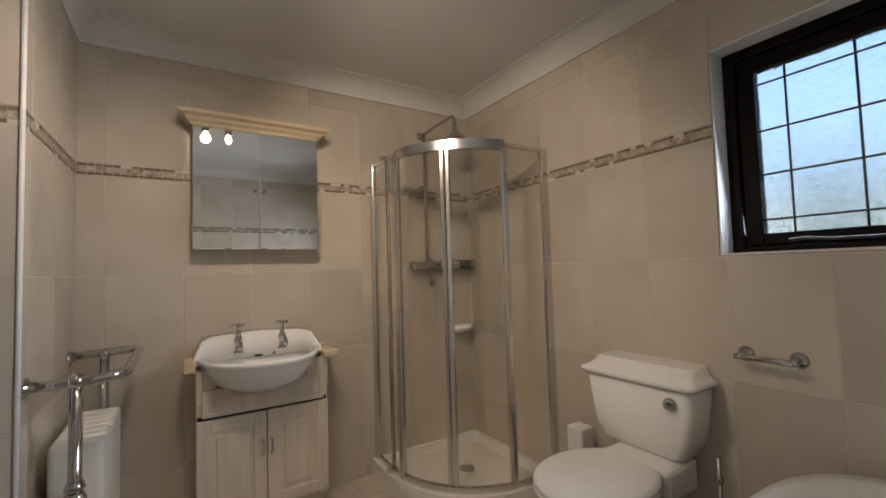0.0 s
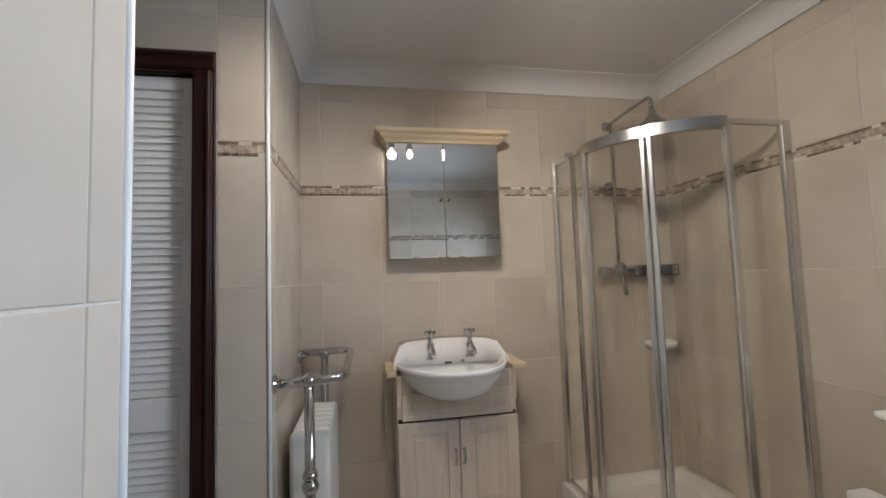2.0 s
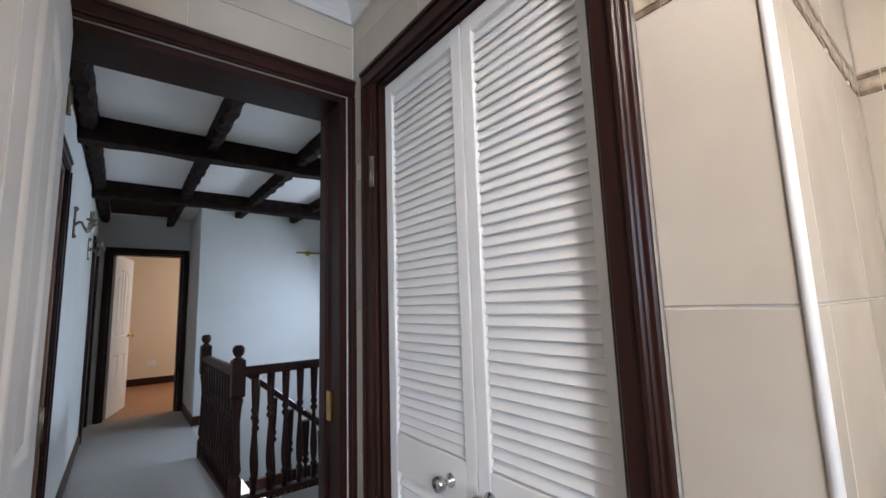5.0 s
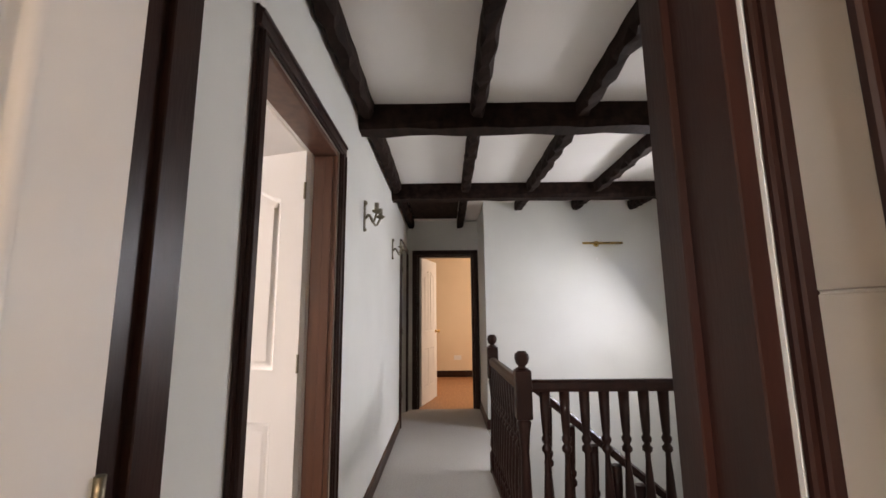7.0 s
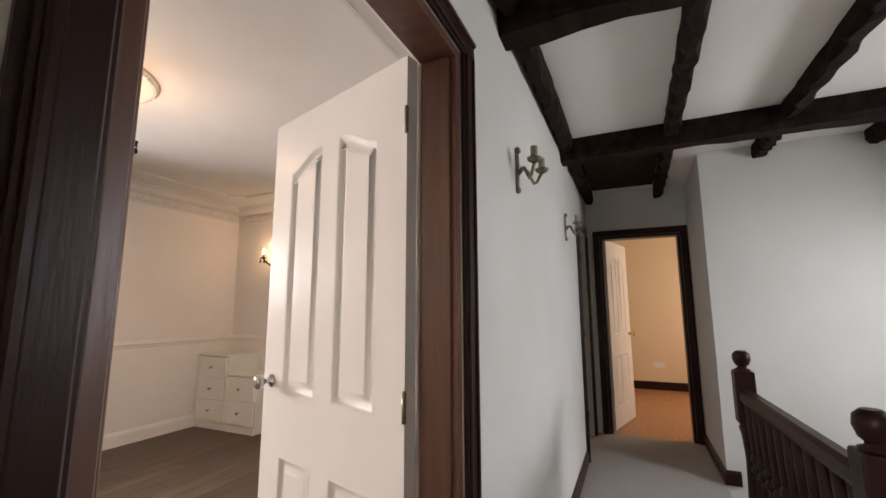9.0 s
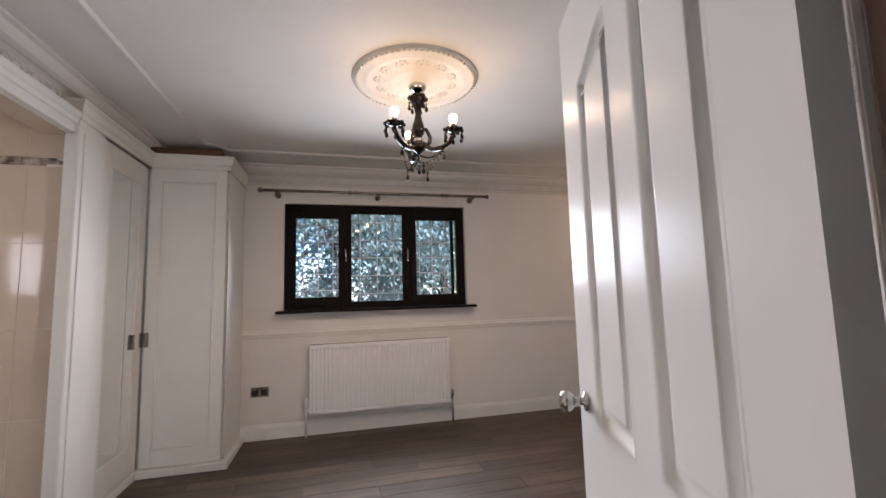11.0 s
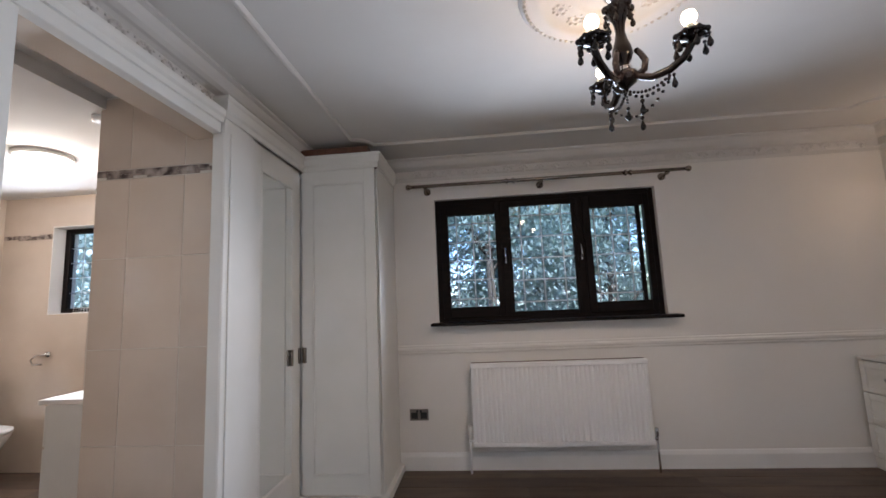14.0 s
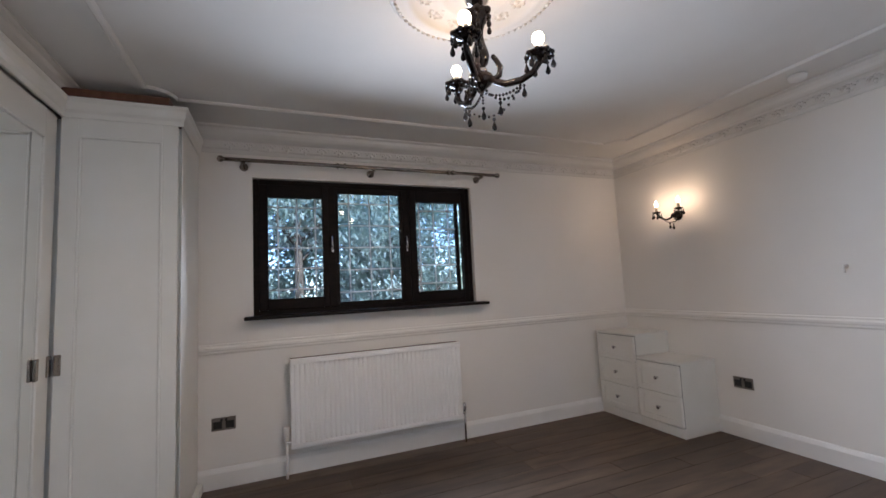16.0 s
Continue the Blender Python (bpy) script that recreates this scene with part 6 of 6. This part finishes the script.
for bxp, byp, tz in ((-1.868, -1.207, 2.105), (-2.188, -1.231, 2.105), (-2.012, -1.60, 2.140)):
    d = Vector((bxp - RX, byp - RY, 0))
    L = d.length
    u = d.normalized()

    def P(r, z):
        return (RX + u.x * r, RY + u.y * r, z)

    pts = [P(0.035, 2.085), P(0.06, 2.062), P(0.10, 2.042), P(L * 0.68, 2.040), P(L * 0.88, 2.058), P(L * 0.985, 2.088), P(L, tz)]
    bm = bmesh.new()
    tube(bm, pts, 0.0125, 10, radii=[0.011, 0.013, 0.014, 0.014, 0.013, 0.012, 0.011])
    curl = [P(0.035 + 0.03 * 0, 2.088), P(0.052, 2.075), P(0.075, 2.085), P(0.082, 2.115), P(0.066, 2.150), P(0.052, 2.172)]
    tube(bm, curl, 0.011, 8, radii=[0.010, 0.012, 0.012, 0.012, 0.011, 0.010])
    arm = part("arm", bm, BLACK, ch, "curved black glass arm")
    bm = bmesh.new()
    lathe(bm, [(0.010, 0), (0.020, 0.004), (0.048, 0.012), (0.052, 0.018), (0.040, 0.020), (0.016, 0.022)], P(L, tz), n=16)
    part("drip_pan", bm, BLACK, arm)
    bm = bmesh.new()
    for k in range(8):
        a = k * math.tau / 8
        c = Vector(P(L, tz + 0.014))
        ball(bm, c + Vector((0.048 * math.cos(a), 0.048 * math.sin(a), 0)), 0.011, n=5)
    part("bead_rim", bm, BLACK, arm)["kind"] = "stuff"
    for k in range(6):
        bm = bmesh.new()
        a = k * math.tau / 6 + 0.3
        c = Vector(P(L, tz + 0.006))
        drop(bm, c.x + 0.050 * math.cos(a), c.y + 0.050 * math.sin(a), c.z)
        part("glass_drop", bm, BLACK, arm)
    bm = bmesh.new()
    tube(bm, [P(L, tz + 0.02), P(L, tz + 0.052)], 0.0145, 12)
    part("lamp_holder", bm, BLACKP, arm)
    bm = bmesh.new()
    lathe(bm, [(0.010, 0.048), (0.014, 0.056), (0.022, 0.070), (0.024, 0.082), (0.019, 0.096), (0.008, 0.103)], P(L, tz), n=14)
    ob = part("bulb", bm, BULB, arm, "lit golf-ball bulb")
    ob.visible_shadow = False
    tips.append(Vector(P(L * 0.72, 2.028)))
bm = bmesh.new()
centre = Vector((RX, RY, 2.035))
for i in range(3):
    a, b = tips[i], tips[(i + 1) % 3]
    for p, q, sag in ((a, b, 0.085), (centre, a, 0.03)):
        for k in range(1, 12):
            t = k / 12
            c = p.lerp(q, t) - Vector((0, 0, sag * 4 * t * (1 - t)))
            ball(bm, c, 0.0062, n=5)
    m = a.lerp(b, 0.5) - Vector((0, 0, 0.085))
    drop(bm, m.x, m.y, m.z - 0.006, 1.15)
    drop(bm, a.x, a.y, a.z - 0.004)
for k in range(4):
    ball(bm, (RX, RY, 2.024 - k * 0.012), 0.005, n=5)
drop(bm, RX, RY, 1.975, 1.15)
part("bead_chains", bm, BLACK, ch, "strings of black glass beads")
sc = thing("wall_sconce", "black glass two-arm wall light with lit candle bulbs", "wall light", at=(BX0, -2.57, 1.80))
SYC, SZ = -2.57, 1.787
bm = bmesh.new()
lathe(bm, [(0.045, 0), (0.045, 0.010), (0.030, 0.020), (0.014, 0.030), (0.012, 0.06)], (BX0 + 0.001, SYC, SZ), (1, 0, 0), 18)
ball(bm, (BX0 + 0.065, SYC, SZ), 0.020)
part("wall_plate", bm, BLACK, sc)
for s in (-1, 1):
    bm = bmesh.new()
    ey = SYC + s * 0.11
    pts = [(BX0 + 0.06, SYC, SZ)] + [(BX0 + 0.06 + 0.07 * t, SYC + s * 0.11 * t, SZ - 0.045 * math.sin(math.pi * t) + 0.03 * t) for t in (0.2, 0.4, 0.6, 0.8, 1.0)]
    tube(bm, pts, 0.009, 8)
    ex, ez = pts[-1][0], pts[-1][2]
    lathe(bm, [(0.008, 0), (0.034, 0.010), (0.038, 0.016), (0.012, 0.018)], (ex, ey, ez), n=14)
    arm = part("arm", bm, BLACK, sc, "curved black glass arm")
    bm = bmesh.new()
    for k in range(5):
        a = k * math.tau / 5
        drop(bm, ex + 0.036 * math.cos(a), ey + 0.036 * math.sin(a), ez + 0.006, 0.8)
    part("pan_drops", bm, BLACK, arm)
    bm = bmesh.new()
    tube(bm, [(ex, ey, ez + 0.018), (ex, ey, ez + 0.062)], 0.011, 10)
    part("candle_tube", bm, CANDLE, arm)
    bm = bmesh.new()
    lathe(bm, [(0.008, 0.062), (0.014, 0.075), (0.015, 0.086), (0.008, 0.105), (0.002, 0.118)], (ex, ey, ez), n=12)
    ob = part("bulb", bm, BULB, arm, "lit candle bulb")
    ob.visible_shadow = False
bm = bmesh.new()
for s in (-1, 1):
    for k in range(10):
        t = k / 9
        ball(bm, (BX0 + 0.10 - 0.03 * t, SYC + s * 0.09 * (1 - t), SZ - 0.01 - 0.05 * math.sin(math.pi * t / 1.6)), 0.005, n=5)
drop(bm, BX0 + 0.07, SYC, SZ - 0.07)
drop(bm, BX0 + 0.075, SYC - 0.03, SZ - 0.06)
part("bead_chains", bm, BLACK, sc)
bm = bmesh.new()
lathe(bm, [(0.05, 0), (0.05, -0.012), (0.044, -0.03), (0.02, -0.036)], (-4.30, -1.45, CZ), n=22)
solo("smoke_alarm", bm, PLASTIC, "round white smoke alarm on the ceiling", "smoke alarm")
hk = bmesh.new()
lathe(hk, [(0.014, 0), (0.012, 0.008), (0.006, 0.012), (0.006, 0.02)], (BX0 + 0.001, -1.46, 1.265), (1, 0, 0), 12)
tube(hk, [(BX0 + 0.02, -1.46, 1.265), (BX0 + 0.024, -1.46, 1.24), (BX0 + 0.020, -1.46, 1.225)], 0.005, 8)
solo("curtain_hook", hk, PLASTIC, "small white hook on the bedroom wall", "hook")

# ---- ensuite things ----
we3 = thing("window_4", "dark-framed leaded ensuite window with a white reveal", "window", kind="structure", at=(2.15, -3.4, 1.33))
a0, a1, z0, z1 = WIN_E
window_bars("y", -3.44, -3.39, [(a0, a0 + 0.05, z0, z1), (a1 - 0.05, a1, z0, z1), (a0 + 0.05, a1 - 0.05, z1 - 0.05, z1), (a0 + 0.05, a1 - 0.05, z0, z0 + 0.05)], FRAME, we3)
leaded("pane", "y", -3.415, a0 + 0.05, a1 - 0.05, z0 + 0.05, z1 - 0.05, (0.33, 0.66), (0.2, 0.4, 0.6, 0.8), SKYLIT_LEAD, we3, DAYBLUE, r=0.003)
bm = box((a0 + 0.0005, -3.388, z0), (a0 + 0.007, -3.2745, z1))
bx(bm, (a1 - 0.007, -3.388, z0), (a1 - 0.0005, -3.2745, z1))
bx(bm, (a0 + 0.007, -3.388, z0 + 0.0005), (a1 - 0.007, -3.2745, z0 + 0.008))
bx(bm, (a0 + 0.007, -3.388, z1 - 0.008), (a1 - 0.007, -3.2745, z1 - 0.0005))
part("reveal_lining", bm, GLOSS, we3, "white window reveal")
bk = thing("wire_basket", "small white wire basket on the ensuite window sill", "basket", at=(2.06, -3.33, 1.334))
bm = bmesh.new()
for z in (1.336, 1.375):
    tube(bm, [(1.95, -3.30, z), (2.18, -3.30, z), (2.18, -3.37, z), (1.95, -3.37, z), (1.95, -3.30, z)], 0.0025, 6)
for i in range(9):
    x = 1.955 + i * 0.0275
    tube(bm, [(x, -3.30, 1.376), (x, -3.30, 1.336), (x, -3.37, 1.336), (x, -3.37, 1.376)], 0.0016, 5)
part("wire_frame", bm, PLASTIC, bk)
lt = thing("ladder_towel_rail", "chrome ladder towel rail on the ensuite wall", "towel rail", at=(0.95, -0.72, 0.2))
for x in (0.78, 1.16):
    bm = bmesh.new()
    tube(bm, [(x, -0.755, 0.12), (x, -0.755, 1.0)], 0.014, 10)
    part("upright", bm, CHROME, lt)
for i in range(14):
    bm = bmesh.new()
    tube(bm, [(0.78, -0.762, 0.18 + i * 0.06), (1.16, -0.762, 0.18 + i * 0.06)], 0.010, 8)
    part("rung", bm, CHROME, lt)
for x in (0.80, 1.14):
    bm = bmesh.new()
    tube(bm, [(x, -0.702, 0.9), (x, -0.755, 0.9)], 0.009, 8)
    part("bracket", bm, CHROME, lt)
el = thing("ceiling_lamp", "round white flush ceiling lamp, lit", "ceiling light", at=(1.47, -2.36, 2.40))
bm = bmesh.new()
lathe(bm, [(0.165, 0), (0.165, -0.02), (0.15, -0.03)], (1.47, -2.36, 2.40), n=32)
part("base", bm, PLASTIC, el)
bm = bmesh.new()
lathe(bm, [(0.15, -0.03), (0.145, -0.055), (0.11, -0.075), (0.04, -0.085)], (1.47, -2.36, 2.40), n=32)
ob = part("diffuser", bm, LAMPG, el, "glowing opal diffuser")
ob.visible_shadow = False
vu = thing("ensuite_vanity", "white ensuite vanity unit with a pale stone top", "cabinet", at=(0.78, -2.2, 0))
part("carcass", box((0.525, -2.70, 0.10), (0.905, -2.0, 0.83), 0.003), SATIN, vu)
part("plinth", box((0.525, -2.68, 0), (0.88, -2.02, 0.10)), SATIN, vu)
for a, b in ((-2.345, -2.005), (-2.695, -2.35)):
    part("cabinet_door", box((0.906, a, 0.11), (0.923, b, 0.60), 0.003), SATIN, vu)
    part("drawer_front", box((0.906, a, 0.61), (0.923, b, 0.82), 0.003), SATIN, vu)
part("countertop", box((0.523, -2.72, 0.832), (0.945, -1.985, 0.858), 0.005, 2), ACRYLIC, vu)
wcab = thing("ensuite_wall_cabinet", "white wall cabinet with a pale wooden cornice", "cabinet", at=(0.62, -2.3, 1.4))
part("carcass", box((0.523, -2.62, 1.42), (0.70, -2.02, 2.02), 0.003), SATIN, wcab)
bm = bmesh.new()
sweep(bm, [(0, 2.02), (0.02, 2.025), (0.035, 2.045), (0.07, 2.07), (0.07, 2.085), (0, 2.085)], [(0.524, -2.62), (0.70, -2.62), (0.70, -2.02), (0.524, -2.02)][::-1][::-1])
part("cornice", bm, PINE, wcab)
ering = thing("towel_ring", "chrome open towel ring on the ensuite wall", "towel ring", at=(2.36, -3.27, 0.95))
bm = bmesh.new()
lathe(bm, [(0.025, 0), (0.025, 0.006), (0.010, 0.012), (0.009, 0.05)], (2.36, -3.274, 0.98), (0, 1, 0), 14)
part("wall_rose", bm, CHROME, ering)
bm = bmesh.new()
tube(bm, [(2.33, -3.225, 0.98), (2.42, -3.225, 0.98), (2.47, -3.225, 0.94), (2.45, -3.225, 0.90), (2.36, -3.225, 0.90)], 0.007, 8)
part("ring", bm, CHROME, ering)
ewc = thing("ensuite_toilet", "white ceramic toilet in the ensuite", "toilet", at=(2.62, -2.95, 0))
bm = loft(bmesh.new(), [oval(2.62, -2.95, 0.16, 0.11, 0.0), oval(2.62, -2.95, 0.17, 0.12, 0.2), oval(2.58, -2.95, 0.25, 0.18, 0.38), oval(2.58, -2.95, 0.25, 0.185, 0.40)])
part("pan", bm, CERAMIC, ewc)
bm = loft(bmesh.new(), [oval(2.58, -2.95, 0.255, 0.19, 0.402), oval(2.58, -2.95, 0.255, 0.19, 0.425), oval(2.58, -2.95, 0.22, 0.16, 0.435)])
part("seat_lid", bm, PLASTIC, ewc)
part("cistern", box((2.72, -3.18, 0.402), (2.895, -2.72, 0.80), 0.02, 2), CERAMIC, ewc)
cord = thing("pull_cord", "white pull cord switch on the ensuite ceiling", "pull cord", at=(0.75, -1.6, 2.4))
bm = bmesh.new()
lathe(bm, [(0.045, 0), (0.045, -0.02), (0.03, -0.03)], (0.62, -1.93, 2.40), n=18)
part("switch", bm, PLASTIC, cord)
bm = bmesh.new()
tube(bm, [(0.62, -1.93, 2.375), (0.62, -1.93, 1.98)], 0.002, 6)
ball(bm, (0.62, -1.93, 1.975), 0.010)
part("cord", bm, PLASTIC, cord)
mosaic("glass_border", wnib, "y", -1.8565, 1, -0.13, 0.548, 2.007, 2.053, GLASS_MOS, step=0.075, seed=31)
mosaic("glass_border", wes, "y", -3.2745, 1, 0.72, 1.915, 2.007, 2.053, GLASS_MOS, step=0.075, seed=32)
mosaic("glass_border", wes, "y", -3.2745, 1, 2.405, 2.89, 2.007, 2.053, GLASS_MOS, step=0.075, seed=33)

# ---- outside ----
structure("ground", box((-150, -150, -2.75), (150, 150, -2.7)), GRASS, "lawn round the house", "ground")


def tree(x, y, h, r, seed, n):
    rnd = random.Random(seed)
    e = thing("garden_tree", "leafy garden tree with green and yellowing leaves", "tree", "garden trees", at=(x, y, -2.7))
    bm = bmesh.new()
    tube(bm, [(x, y, -2.7), (x + 0.1, y, -1.2), (x - 0.05, y + 0.1, 0.6), (x, y, h - 0.6)], 0.12, 8, radii=[0.19, 0.14, 0.09, 0.03])
    cl = []
    for i in range(26):
        a, z = rnd.uniform(0, 6.28), rnd.uniform(-2.3, h)
        l = r * rnd.uniform(0.5, 1.0) * (1.0 - 0.35 * max(0, z) / h)
        p = Vector((x + l * math.cos(a), y + l * math.sin(a), z + rnd.uniform(0.1, 0.5)))
        tube(bm, [(x, y, z - 0.4), ((x + p.x) / 2, (y + p.y) / 2, z), tuple(p)], 0.02, 5, radii=[0.04, 0.025, 0.008])
        cl += [p, Vector((x, y, z)).lerp(p, 0.6)]
    part("trunk", bm, BARK, e)
    vs, fs = [], []
    for i in range(n):
        c = rnd.choice(cl) + Vector([rnd.gauss(0, 0.30) for _ in range(3)])
        u = Vector([rnd.gauss(0, 1) for _ in range(3)]).normalized()
        v = u.orthogonal().normalized()
        s = rnd.uniform(0.03, 0.07)
        k = len(vs)
        vs += [c - u * s, c + v * s * 0.45, c + u * s, c - v * s * 0.45]
        fs.append((k, k + 1, k + 2, k + 3))
    me = bpy.data.meshes.new("crown")
    me.from_pydata([tuple(p) for p in vs], [], fs)
    me.materials.append(LEAF)
    ob = new("crown", me)
    ob.parent = e
    me.transform(Matrix.Translation(-Vector(e.location)))
    ob["kind"] = "stuff"


for i, (x, y, h, r) in enumerate(((-3.6, -7.2, 4.4, 1.7), (-1.6, -7.8, 5.0, 1.8), (0.5, -7.4, 4.2, 1.7), (2.6, -7.6, 4.8, 1.7), (4.6, -7.2, 4.6, 1.7), (6.6, -8.0, 4.4, 1.7), (-2.6, -8.9, 4.0, 1.9), (-0.4, -9.1, 4.2, 1.9), (-4.7, -9.4, 4.2, 1.9), (1.6, -9.2, 4.0, 1.9), (-5.6, -8.2, 5.0, 1.8), (7.0, 1.6, 2.6, 1.7), (7.4, -0.6, 3.0, 1.8), (-4.6, 9.0, 3.5, 1.9), (-2.0, 9.6, 3.2, 1.8))):
    tree(x, y, h, r, 40 + i, 30000 if y < -4 else 9000)

# ---- tiles, one object each ----
tiles(wn, "y", 2.318, 0.655, 2.78, ROWS, 0.3035, 0.76, TILE)
tiles(wa, "x", 0.652, 1.627, 2.315, ROWS, 0.3035, 2.01, TILE)
tiles(wl, "y", 1.6255, -0.54, 0.647, ROWS, 0.60, 0.487, TILE, [(-0.437, 0.487, -0.1, 2.040)], d=0.005)
tiles(wd, "x", -0.543, 0.697, 1.62, ROWS, 0.60, 1.10, TILE, [(0.729, 1.671, -0.1, 2.061)], d=0.005)
tiles(ws, "y", 0.692, -0.53, 0.682, ROWS, 0.3035, 0.42, TILE)
tiles(wr, "x", 0.686, -0.55, 0.686, ROWS, 0.3035, 0.62, TILE)
tiles(wq, "y", -0.553, 0.692, 2.78, ROWS, 0.3035, 0.9, TILE)
tiles(we, "x", 2.783, -0.55, 2.312, ROWS, 0.3035, 1.29, TILE, [WIN_B])
for k, (w, ax, pl, o, u, v) in enumerate(((wn, "y", 2.317, -1, 0.656, 2.78), (wa, "x", 0.653, 1, 1.63, 2.312), (wl, "y", 1.625, -1, 0.488, 0.646), (ws, "y", 0.693, 1, -0.53, 0.68), (wr, "x", 0.687, 1, -0.55, 0.684), (wq, "y", -0.552, 1, 0.69, 2.78), (we, "x", 2.782, -1, 0.70, 2.312))):
    mosaic("mosaic_border", w, ax, pl, o, u, v, BZ0, BZ1, MOSAIC, seed=k, edge=MOSAIC_EDGE)
fb = bpy.data.objects["floor_bath"]
for i in range(11):
    for j in range(9):
        x, y = -0.37 + i * 0.30, -0.40 + j * 0.333
        if x > 2.75 or y > 2.3 or (x < 0.60 and not 0.7 < y < 1.6):
            continue
        key = "floor"
        if key not in TILE_MESH:
            b = box((-0.148, -0.164, -0.004), (0.148, 0.164, 0.004))
            bmesh.ops.bevel(b, geom=b.edges[:], offset=0.0015, segments=1, affect="EDGES")
            TILE_MESH[key] = mesh_of("tile", b, FLOOR_TILE)
        o = new("tile", TILE_MESH[key])
        o.location, o.parent = (x, y, -0.004), fb
# bedroom and ensuite planks
fbd = bpy.data.objects["floor_bed_base"]
PM = {}
rnd = random.Random(5)
y = -3.265
while y < 0.59:
    x = -4.56 - rnd.uniform(0, 1.0)
    while x < 2.9:
        a, b = max(x, -4.56), min(x + 1.22, 2.9)
        x += 1.22
        if b - a < 0.04:
            continue
        key = round(b - a, 2)
        if key not in PM:
            q = box((-key / 2 + 0.001, -0.0745, -0.004), (key / 2 - 0.001, 0.0745, 0.004))
            bmesh.ops.bevel(q, geom=q.edges[:], offset=0.0012, segments=1, affect="EDGES")
            PM[key] = mesh_of("plank", q, PLANK)
        o = new("plank", PM[key])
        o.location, o.parent = ((a + b) / 2, y + 0.075, -0.004), fbd
    y += 0.151
ER = [(0.0, 0.197), (0.197, 0.658), (0.658, 1.121), (1.121, 1.580), (1.580, 2.005), (2.055, 2.46)]
tiles(wnib, "y", -1.8575, -0.13, 0.548, ER, 0.307, 0.05, TILE_ENS)
